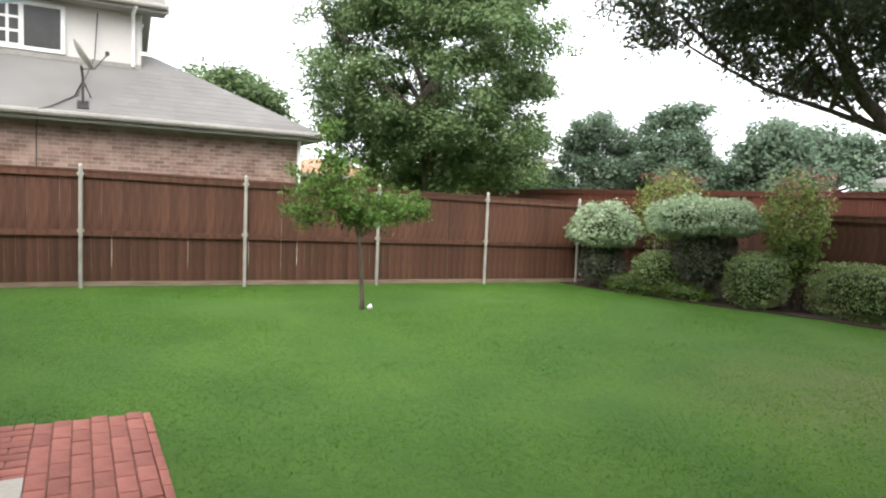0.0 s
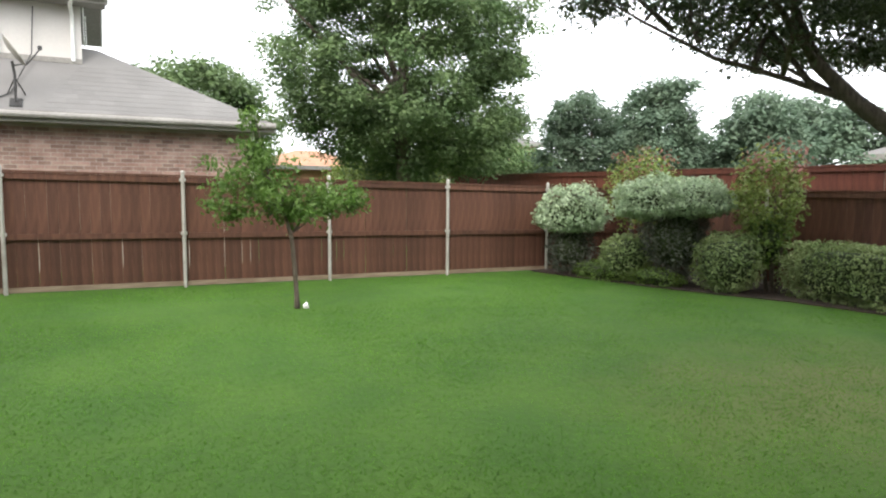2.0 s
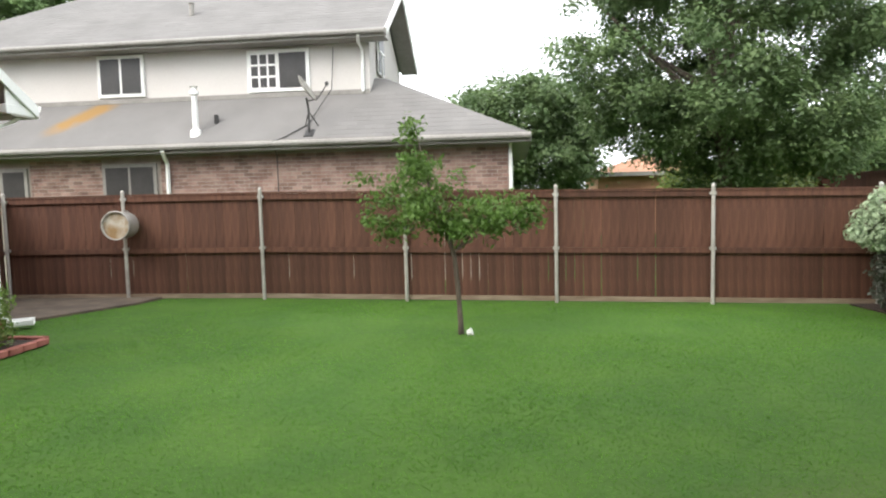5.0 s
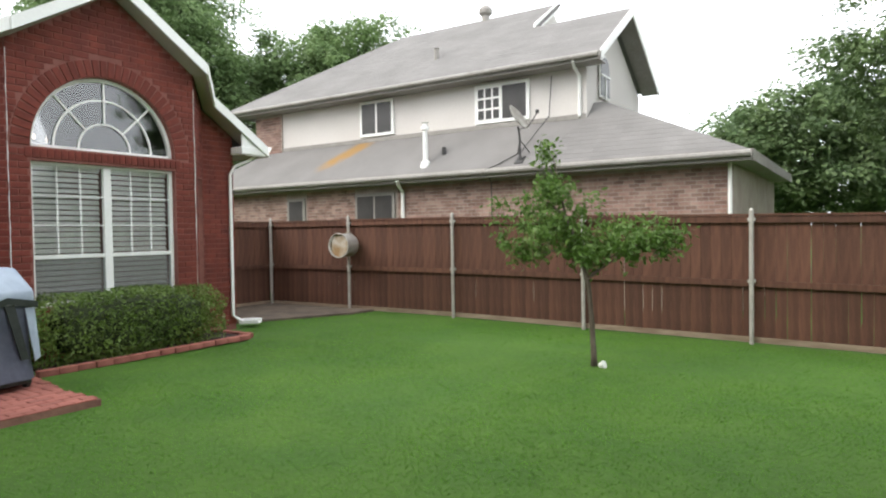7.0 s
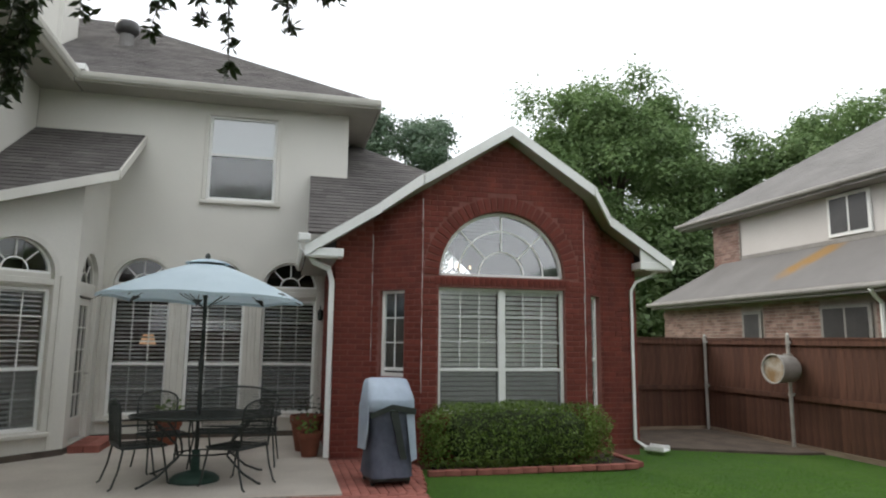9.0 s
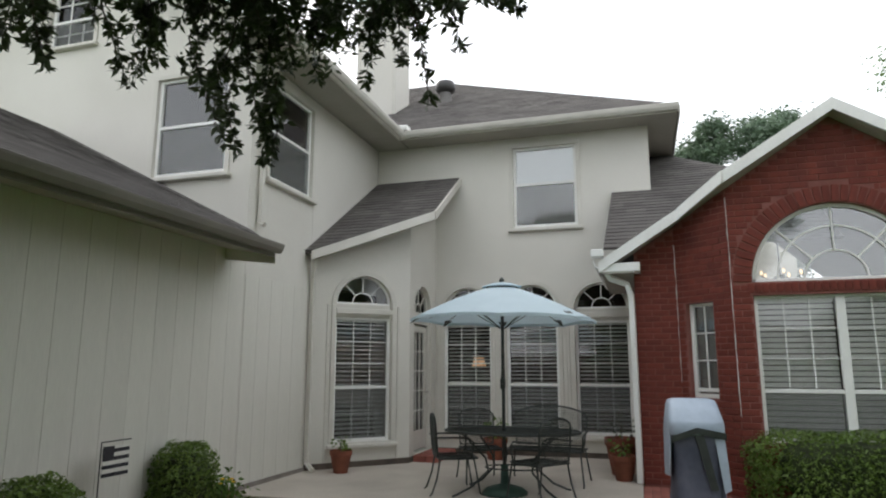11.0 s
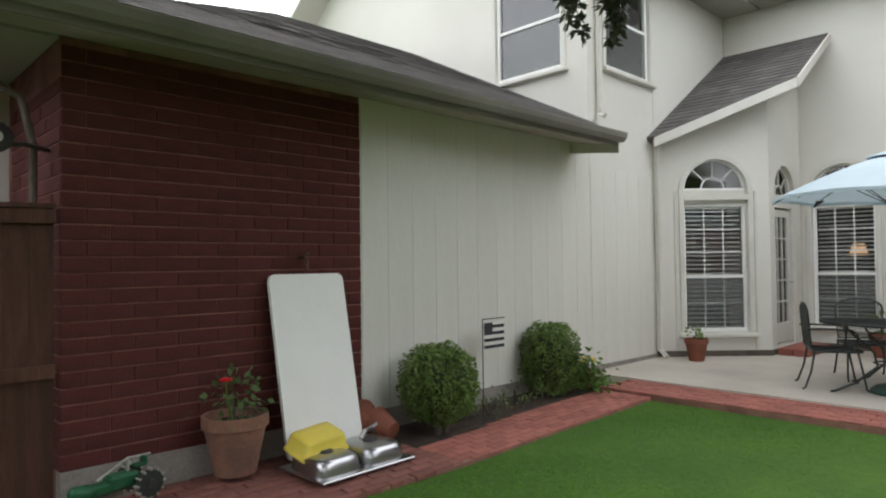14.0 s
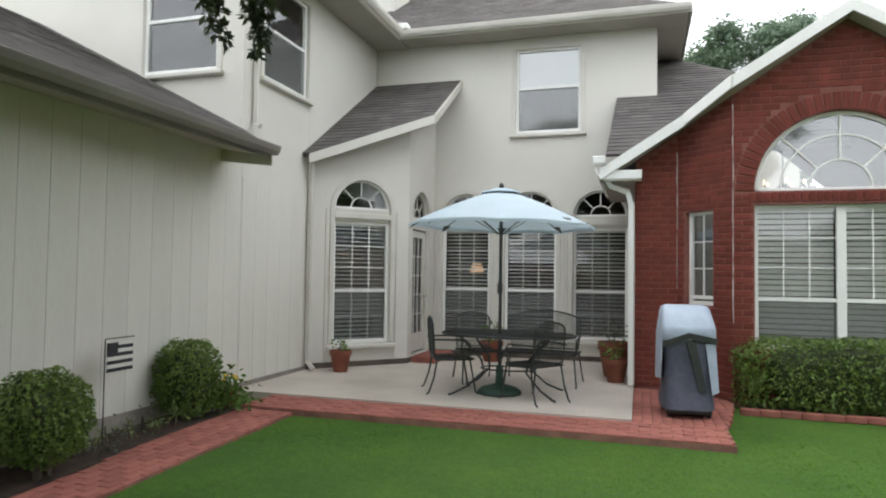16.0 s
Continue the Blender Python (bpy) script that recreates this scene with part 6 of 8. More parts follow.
def shrub(name, x, y, boxes, label, seed, leaf=0.06, group="", category="shrub", stems=True, z=None):
    """A shrub made of rounded masses: (dx, dy, height of centre, rx, ry, rz, count, material, squareness)."""
    zb = (ground_z(x, y) if z is None else z)
    o = thing(name, Matrix.Translation((x, y, zb)), label, category, group)
    rng = np.random.default_rng(seed)
    if stems:
        for k in range(5):
            a = rng.uniform(-1, 1, 2)
            b = boxes[k % len(boxes)]
            part("stem", Geo().tube([(a[0] * 0.08, a[1] * 0.08, -0.05), (b[0] * 0.6 + a[0] * b[3] * 0.3, b[1] * 0.6 + a[1] * b[4] * 0.3, b[2] * 0.55), (b[0] + a[0] * b[3] * 0.5, b[1] + a[1] * b[4] * 0.5, b[2])], [0.03, 0.022, 0.01], 6), BARK, o)
    for i, (dx, dy, cz, rx, ry, rz, n, material, square) in enumerate(boxes):
        d = rng.normal(size=(n, 3))
        d /= np.linalg.norm(d, axis=1)[:, None]
        if square:
            q = 2 / (1 - square)
            d /= (np.abs(d) ** q).sum(1)[:, None] ** (1 / q)
        lump = np.array([noise.noise((p[0] * 2.6 + seed, p[1] * 2.6, p[2] * 2.6 + i)) for p in d])
        r = (1 + (0.13 if square else 0.24) * lump) * (0.7 + (0.3 if square else 0.38) * rng.random(n) ** 0.6)
        if material is LEAF_YELLOW or material is PINK:
            r *= 0.75 + 0.5 * rng.random(n)
        if material is LEAF_PALE:
            d[:, 2] = np.where(d[:, 2] < 0, d[:, 2] * 0.55, d[:, 2])
        leaf_cloud("foliage", d * r[:, None] * (rx, ry, rz) + (dx, dy, cz), leaf, material, o, seed + i, slim=0.55, droop=0.0, outward=0.7)
        # A dark solid body stands in for the shade between the leaves.
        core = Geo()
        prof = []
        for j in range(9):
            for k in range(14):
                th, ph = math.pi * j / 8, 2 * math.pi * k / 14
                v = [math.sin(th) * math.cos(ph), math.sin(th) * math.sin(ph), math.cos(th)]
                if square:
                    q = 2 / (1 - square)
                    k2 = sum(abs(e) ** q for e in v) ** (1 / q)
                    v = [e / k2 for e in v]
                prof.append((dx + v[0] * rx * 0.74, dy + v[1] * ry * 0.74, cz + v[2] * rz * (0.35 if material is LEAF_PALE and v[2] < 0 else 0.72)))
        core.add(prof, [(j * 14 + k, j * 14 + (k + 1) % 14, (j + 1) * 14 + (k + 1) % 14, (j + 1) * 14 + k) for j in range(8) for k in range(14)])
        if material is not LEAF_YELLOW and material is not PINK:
            part("core", core, CORE_SHADE, o)
    return o


# Colour of the cores: inner shade painted as dark green-brown.
CORE_SHADE = mat("core_shade", (0.06, 0.08, 0.033), (0.035, 0.042, 0.022), rough=0.95, scale=14, fine=60, bump=1.0, grime=0.4)
# Dusky lower masses: shade under the pale domes put into the leaf colour.
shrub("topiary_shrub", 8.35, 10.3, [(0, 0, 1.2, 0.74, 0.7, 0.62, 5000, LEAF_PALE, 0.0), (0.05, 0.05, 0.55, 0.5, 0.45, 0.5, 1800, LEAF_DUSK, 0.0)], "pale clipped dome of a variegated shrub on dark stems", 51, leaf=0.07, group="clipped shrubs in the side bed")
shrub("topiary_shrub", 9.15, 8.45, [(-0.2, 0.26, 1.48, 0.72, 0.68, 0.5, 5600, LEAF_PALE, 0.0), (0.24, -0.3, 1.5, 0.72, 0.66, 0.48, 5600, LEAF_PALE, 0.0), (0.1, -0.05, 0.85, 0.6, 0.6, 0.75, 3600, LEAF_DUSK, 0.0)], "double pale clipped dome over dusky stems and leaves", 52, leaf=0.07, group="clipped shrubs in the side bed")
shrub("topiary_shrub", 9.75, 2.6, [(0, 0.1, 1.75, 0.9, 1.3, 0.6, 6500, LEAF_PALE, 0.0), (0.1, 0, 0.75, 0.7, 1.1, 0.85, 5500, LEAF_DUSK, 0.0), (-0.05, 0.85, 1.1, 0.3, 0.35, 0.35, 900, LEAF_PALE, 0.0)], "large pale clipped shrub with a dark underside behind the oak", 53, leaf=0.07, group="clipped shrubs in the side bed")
shrub("variegated_shrub", 8.75, 9.15, [(0, 0, 0.5, 0.5, 0.45, 0.42, 2600, LEAF_VAR, 0.2)], "low rounded variegated shrub in the side bed", 54, leaf=0.06)
shrub("round_shrub", 9.35, 7.35, [(0, 0, 0.52, 0.55, 0.52, 0.52, 3600, LEAF_VAR, 0.3)], "rounded green clipped shrub in the side bed", 55, leaf=0.06)
shrub("ground_cover", 8.6, 9.35, [(0, 0.3, 0.14, 0.4, 0.75, 0.2, 2600, LEAF_HEDGE, 0.0), (0.3, -0.75, 0.14, 0.35, 0.6, 0.2, 2000, LEAF_HEDGE, 0.0)], "low dark green ground cover at the lawn edge", 56, leaf=0.05, stems=False)
shrub("hedge", 10.05, 5.35, [(0, 0, 0.47, 0.44, 1.42, 0.47, 11000, LEAF_VAR, 0.62)], "long low variegated hedge in the side bed", 57, leaf=0.055, category="hedge")
shrub("crape_myrtle", 9.95, 6.95, [(0, 0.12, 1.65, 0.52, 0.5, 0.7, 3000, LEAF_YELLOW, 0.0), (0, 0.1, 0.9, 0.34, 0.34, 0.5, 900, LEAF_HEDGE, 0.0), (-0.1, -0.1, 2.25, 0.5, 0.5, 0.3, 240, PINK, 0.0)], "yellow-green crape myrtle with pink blooms at its top", 58, leaf=0.085)
shrub("crape_myrtle", 10.2, 10.2, [(0, 0, 1.75, 0.7, 0.7, 0.75, 2600, LEAF_YELLOW, 0.0), (0, 0, 2.35, 0.55, 0.55, 0.3, 200, PINK, 0.0)], "yellow-green crape myrtle with faded blooms by the back fence", 59, leaf=0.085)
shrub("bay_hedge", -3.05, 6.05, [(0, 0, 0.42, 0.42, 1.28, 0.42, 15000, LEAF_HEDGE, 0.68)], "clipped green hedge below the bay window", 60, leaf=0.045, category="hedge", z=-0.06)
shrub("ball_shrub", 1.45, -0.68, [(0, 0, 0.38, 0.36, 0.34, 0.37, 5600, LEAF_HEDGE, 0.15)], "round clipped shrub against the beige wall", 61, leaf=0.04, group="clipped shrubs by the wall", z=-0.06)
shrub("ball_shrub", -0.42, -0.82, [(0, 0, 0.4, 0.32, 0.28, 0.39, 5000, LEAF_HEDGE, 0.4)], "squared clipped shrub against the beige wall", 62, leaf=0.04, group="clipped shrubs by the wall", z=-0.06)


# ---- houses further off ----
def far_house(x, y, w, d, eave, rise, wall_mat, roof_mat, label, z=-0.3):
    o = thing("far_house", Matrix.Translation((x, y, z)), label, "house")
    part("wall", Geo().box((0, 0, eave / 2), (w, d, eave)), wall_mat, o)
    ov, r = 0.45, min(w, d) / 2 + 0.45
    hx, hy = w / 2 + ov, d / 2 + ov
    a, b = (hx - r, 0) if w > d else (0, hy - r)
    g = Geo()
    v = [(-hx, -hy, eave), (hx, -hy, eave), (hx, hy, eave), (-hx, hy, eave), (-a, -b, eave + rise), (a, b, eave + rise)]
    f = [(0, 1, 5, 4), (1, 2, 5), (2, 3, 4, 5), (3, 0, 4)] if w > d else [(0, 1, 4), (1, 2, 5, 4), (2, 3, 5), (3, 0, 4, 5)]
    g.add(v, f + [(3, 2, 1, 0)])
    part("roof", g, roof_mat, o)
    part("fascia", Geo().box((0, -hy, eave - 0.06), (2 * hx, 0.04, 0.18)).box((-hx, 0, eave - 0.06), (0.04, 2 * hy, 0.18)).box((hx, 0, eave - 0.06), (0.04, 2 * hy, 0.18)), N_TRIM, o)
    part("window", Geo().box((-w / 2 - 0.02, 0, eave * 0.55), (0.04, 1.1, 1.2), 0.01), N_DARK, o, "dark window")
    return o


ORANGE_BRICK = mat("orange_brick", (0.45, 0.24, 0.15), (0.36, 0.18, 0.11), rough=0.9, scale=2, fine=30, bump=0.3)
far_house(24.4, 9.3, 5.0, 5.2, 2.9, 1.2, N_PANEL, SHINGLE_N, "low pale house with a grey hip roof beyond the red fence")
far_house(9.6, 33.0, 6.0, 5.0, 2.75, 0.9, ORANGE_BRICK, ORANGE_BRICK, "low orange brick house behind the large tree")
far_house(19.2, 31.6, 4.6, 4.6, 4.2, 1.0, N_BRICK, SHINGLE_N, "tan brick house far behind the fence")
far_house(-4.7, -16.6, 9.0, 8.0, 6.3, 4.0, N_PANEL, SHINGLE, "two-storey house across the street with a dark hip roof")
ch = thing("chimney", Matrix.Translation((-2.1, -17.0, 6.3)), "white painted chimney of the far house", "chimney")
part("shaft", Geo().box((0, 0, 1.7), (0.95, 0.95, 4.6), 0.02), WHITE_TRIM, ch)
part("crown", Geo().box((0, 0, 4.05), (1.1, 1.1, 0.14), 0.03).lathe([(0.3, 0), (0.32, 0.25), (0.36, 0.3), (0.1, 0.4)], 14, (0, 0, 4.1)), WHITE_TRIM, ch)
ch = thing("chimney", Matrix.Translation((-8.0, -1.85, 7.0)), "beige boxed chimney on the main roof", "chimney")
part("shaft", Geo().box((0, 0, 1.2), (0.9, 0.95, 2.8), 0.01), BEIGE, ch)
part("corner_board", Geo().box((0.46, -0.44, 1.2), (0.03, 0.08, 2.7), 0.006).box((0.46, 0.44, 1.2), (0.03, 0.08, 2.7), 0.006), BEIGE_TRIM, ch)
part("crown", Geo().box((0, 0, 2.63), (1.04, 1.09, 0.12), 0.02).lathe([(0.22, 0), (0.22, 0.25), (0.3, 0.28), (0.3, 0.33)], 14, (0, 0, 2.66)), BEIGE_TRIM, ch)


def roof_vent(x, y, z, kindname, label):
    o = thing(kindname, Matrix.Translation((x, y, z)), label, "vent")
    if kindname == "turbine_vent":
        part("neck", Geo().lathe([(0.2, -0.35), (0.14, 0.02), (0.14, 0.2)], 16), SHINGLE_N, o)
        head = part("head", Geo().lathe([(0.15, 0.2), (0.22, 0.26), (0.24, 0.36), (0.21, 0.46), (0.06, 0.52)], 18), N_DARK, o, "", True)
    else:
        part("pipe", Geo().lathe([(0.11, -0.2), (0.06, 0.04), (0.045, 0.06), (0.045, 0.3), (0.06, 0.32), (0.06, 0.38)], 12), N_DARK, o)


roof_vent(-8.3, -0.42, 5.78 + 0.63 * 2.8, "turbine_vent", "round metal turbine vent on the main roof")
roof_vent(-9.6, 1.5, 5.78 + 0.63 * 4.1 - 0.75, "pipe_vent", "dark pipe vent on the main roof")

# ---- patio furniture ----
IRON = mat("black_iron", (0.028, 0.034, 0.031), (0.045, 0.052, 0.047), rough=0.45, scale=8, fine=60, bump=0.1, metal=0.3, spec=0.5)
BASE_GREEN = mat("green_cast_iron", (0.02, 0.05, 0.036), (0.03, 0.065, 0.048), rough=0.6, scale=8, fine=50, bump=0.2, spec=0.4)
CANVAS = mat("pale_blue_canvas", (0.6, 0.72, 0.78), (0.56, 0.68, 0.74), rough=0.85, scale=3, fine=120, bump=0.08, grime=0.06)
ct, cl = CANVAS.node_tree.nodes, CANVAS.node_tree.links
ctr, cmx = ct.new("ShaderNodeBsdfTranslucent"), ct.new("ShaderNodeMixShader")
cmx.inputs[0].default_value = 0.3
cl.new(ct["Principled BSDF"].inputs["Base Color"].links[0].from_socket, ctr.inputs[0])
cl.new(ct["Principled BSDF"].outputs[0], cmx.inputs[1])
cl.new(ctr.outputs[0], cmx.inputs[2])
cl.new(cmx.outputs[0], ct["Material Output"].inputs[0])
TERRACOTTA = mat("terracotta", (0.24, 0.085, 0.052), (0.17, 0.06, 0.038), rough=0.85, scale=5, fine=40, bump=0.2, grime=0.2)
TERRA_OLD = mat("weathered_terracotta", (0.25, 0.125, 0.085), (0.15, 0.092, 0.07), rough=0.9, scale=4, fine=30, bump=0.3, grime=0.3)


def umbrella():
    o = thing("patio_umbrella", Matrix.Translation((-2.56, 2.03, 0)), "open pale blue patio umbrella on a dark pole", "umbrella")
    part("base", Geo().lathe([(0.27, 0), (0.27, 0.03), (0.22, 0.07), (0.12, 0.1), (0.05, 0.12), (0.045, 0.34)], 24), BASE_GREEN, o, "round dark green cast base", True)
    part("pole", Geo().tube([(0, 0, 0.05), (0, 0, 2.5)], 0.021, 12), IRON, o)
    part("crank", Geo().box((0.02, 0, 1.28), (0.07, 0.06, 0.14), 0.015).tube([(0.05, 0, 1.28), (0.09, 0, 1.28), (0.09, 0, 1.38)], 0.008, 6), IRON, o)
    R, zt, zr, tilt = 1.15, 2.49, 2.055, Matrix.Rotation(radians(-1), 3, "X")
    n, sub, rings = 8, 8, 8
    top, g = [], Geo()
    for j in range(rings + 1):
        for k in range(n * sub):
            a = 2 * math.pi * (k + 2) / (n * sub)
            w = (k % sub) / sub
            between = math.sin(math.pi * w)
            s = 0.1 + 0.9 * j / rings
            r = R * s * (1 - 0.075 * between * s)
            z = zt - (zt - zr) * s ** 1.3 + 0.02 * between * s ** 3
            top.append(tilt @ Vector((r * math.cos(a), r * math.sin(a), z - 2.25)) + Vector((0, 0, 2.25)))
    m = n * sub
    fs = [(j * m + k, j * m + (k + 1) % m, (j + 1) * m + (k + 1) % m, (j + 1) * m + k) for j in range(rings) for k in range(m)]
    g.add(top, fs)
    edge = rings * m
    hem = [top[edge + k] - Vector((0, 0, 0.035)) for k in range(m)]
    g.add([top[edge + k] for k in range(m)] + hem, [(k, (k + 1) % m, m + (k + 1) % m, m + k) for k in range(m)])
    me = bpy.data.meshes.new("canopy")
    me.from_pydata([tuple(p) for p in g.v], [], g.f)
    me.materials.append(CANVAS)
    canopy = part("canopy", me, CANVAS, o)
    part("vent", Geo().lathe([(0.25, 2.462), (0.245, 2.472), (0.12, 2.51), (0.02, 2.525)], 16), CANVAS, canopy)
    # Dark ring painted as the shade in the gap below the vent.
    part("vent_shadow_band", Geo().lathe([(0.2, 2.44), (0.2, 2.468)], 16), IRON, canopy)
    part("finial", Geo().lathe([(0.012, 2.515), (0.03, 2.53), (0.03, 2.56), (0.01, 2.59)], 12), IRON, o)
    part("hub", Geo().lathe([(0.035, 2.38), (0.05, 2.4), (0.05, 2.44), (0.03, 2.46)], 12), IRON, o)
    for k in range(n):
        a = 2 * math.pi * (k * sub + 2) / (n * sub)
        c, s = math.cos(a), math.sin(a)
        rib = part("rib", Geo().tube([tilt @ Vector((q * R * c, q * R * s, zt - (zt - zr) * q ** 1.3 - 0.03 - 2.25)) + Vector((0, 0, 2.25)) for q in (0.04, 0.25, 0.45, 0.65, 0.85, 0.98)], 0.006, 6), IRON, o)
        part("strut", Geo().tube([(0.03 * c, 0.03 * s, 1.95), (0.52 * R * c, 0.52 * R * s, 2.29)], 0.005, 6), IRON, rib)
        part("pocket", Geo().prism([(R * c, R * s, 2.025), (R * 0.9 * c - 0.06 * s, R * 0.9 * s + 0.06 * c, 2.1), (R * 0.9 * c + 0.06 * s, R * 0.9 * s - 0.06 * c, 2.1)], (0, 0, -0.008)), IRON, rib)


umbrella()


def mesh_panel(outline, wire=0.004, step=0.035):
    """A flat lattice of thin wires inside an outline of (x, y) pairs."""
    g = Geo()
    xs, ys = [p[0] for p in outline], [p[1] for p in outline]
    for axis in (0, 1):
        lo, hi = (min(xs), max(xs)) if axis == 0 else (min(ys), max(ys))
        v = lo + step
        while v < hi:
            hits = []
            for p, q in zip(outline, outline[1:] + outline[:1]):
                a, b = p[axis], q[axis]
                if (a - v) * (b - v) < 0:
                    t = (v - a) / (b - a)
                    hits.append(p[1 - axis] + t * (q[1 - axis] - p[1 - axis]))
            hits.sort()
            for c, d in zip(hits[::2], hits[1::2]):
                if axis == 0:
                    g.box((v, (c + d) / 2, 0), (wire, d - c, wire))
                else:
                    g.box(((c + d) / 2, v, wire), (d - c, wire, wire))
            v += step
    return g


def oval(rx, ry, n=28):
    return [(rx * math.cos(2 * math.pi * k / n), ry * math.sin(2 * math.pi * k / n)) for k in range(n)]


def garden_table():
    o = thing("garden_table", Matrix.Translation((-2.6, 2.12, 0)), "black wrought-iron oval garden table with a mesh top", "table")
    ring = oval(0.52, 0.82, 36)
    part("rim", Geo().tube([(x, y, 0.72) for x, y in ring] + [(*ring[0], 0.72)], 0.016, 8, False), IRON, o)
    top = mesh_panel(ring, 0.006, 0.018)
    top.v = [(x, y, z + 0.716) for x, y, z in top.v]
    tagged(part("mesh_top", top, IRON, o), "fine black wire mesh", "", "", "stuff")
    part("under_ring", Geo().tube([(0.4 * x, 0.4 * y, 0.3) for x, y in ring] + [(0.4 * ring[0][0], 0.4 * ring[0][1], 0.3)], 0.01, 6, False), IRON, o)
    for sx, sy in ((-1, -1), (1, -1), (1, 1), (-1, 1)):
        x, y = 0.3 * sx, 0.52 * sy
        part("leg", Geo().tube([(x, y, 0.71), (x * 0.9, y * 0.85, 0.6), (x * 0.6, y * 0.55, 0.42), (x * 0.55, y * 0.5, 0.28), (x * 0.9, y * 0.85, 0.1), (x * 1.25, y * 1.15, 0.02), (x * 1.35, y * 1.22, 0.012)], 0.013, 8), IRON, o)
    return o


garden_table()


def garden_chair(w=0.5, arch=0.06, name="garden_chair", label="black wrought-iron garden chair with a mesh seat"):
    """A mesh chair that faces +y, its origin on the ground below the seat."""
    o = thing(name, Matrix(), label, "chair", "chairs round the table" if name == "garden_chair" else "")
    h = w / 2
    seat = [(-h, -0.22), (h, -0.22), (h, 0.16), (h * 0.86, 0.25), (-h * 0.86, 0.25), (-h, 0.16)]
    g = mesh_panel(seat, 0.0045, 0.022)
    g.v = [(x, y, z + 0.42 - 0.02 * math.cos(4 * y)) for x, y, z in g.v]
    tagged(part("seat", g, IRON, o), "fine black wire mesh", "", "", "stuff")
    part("seat_rim", Geo().tube([(x, y, 0.42) for x, y in seat] + [(*seat[0], 0.42)], 0.011, 8, False), IRON, o)
    back = [(-h * 0.92, 0.0), (h * 0.92, 0.0), (h, 0.36)] + [(h * math.cos(math.pi * k / 10), 0.36 + (arch + 0.06) * math.sin(math.pi * k / 10)) for k in range(1, 10)] + [(-h, 0.36)]
    lean = Matrix.Rotation(radians(80), 3, "X")
    g = mesh_panel(back, 0.0042, 0.024)
    g.v = [tuple(lean @ Vector((x, y, z)) + Vector((0, -0.23, 0.45)) - Vector((0, 0.25 * y, 0))) for x, y, z in g.v]
    tagged(part("backrest", g, IRON, o), "fine black wire mesh", "", "", "stuff")
    part("back_rim", Geo().tube([lean @ Vector((x, y, 0)) + Vector((0, -0.23 - 0.25 * y, 0.45)) for x, y in back + back[:1]], 0.011, 8, False), IRON, o)
    for sx in (-1, 1):
        part("leg", Geo().tube([(sx * h * 0.95, 0.2, 0.42), (sx * h, 0.24, 0.2), (sx * h * 1.04, 0.27, 0.03), (sx * h * 1.04, 0.3, 0.011)], 0.011, 8), IRON, o)
        part("leg", Geo().tube([(sx * h * 0.95, -0.2, 0.42), (sx * h, -0.24, 0.2), (sx * h * 1.04, -0.3, 0.03), (sx * h * 1.04, -0.33, 0.011)], 0.011, 8), IRON, o)
        part("armrest", Geo().tube([(sx * h, -0.27, 0.66), (sx * h * 1.08, -0.05, 0.66), (sx * h * 1.08, 0.14, 0.65), (sx * h * 1.02, 0.2, 0.6), (sx * h, 0.17, 0.43)], 0.011, 8), IRON, o)
    return o


chair = garden_chair()
chair.matrix_world = pose(-2.5, 1.42, 0, 0, 0, 25)
for x, y, a in ((-2.24, 2.5, 143), (-3.35, 1.55, -62)):
    copy_thing(chair, pose(x, y, 0, 0, 0, a))
settee = garden_chair(1.0, 0.1, "garden_settee", "black wrought-iron settee with an arched mesh back")
settee.matrix_world = pose(-3.5, 2.4, 0, 0, 0, -94)


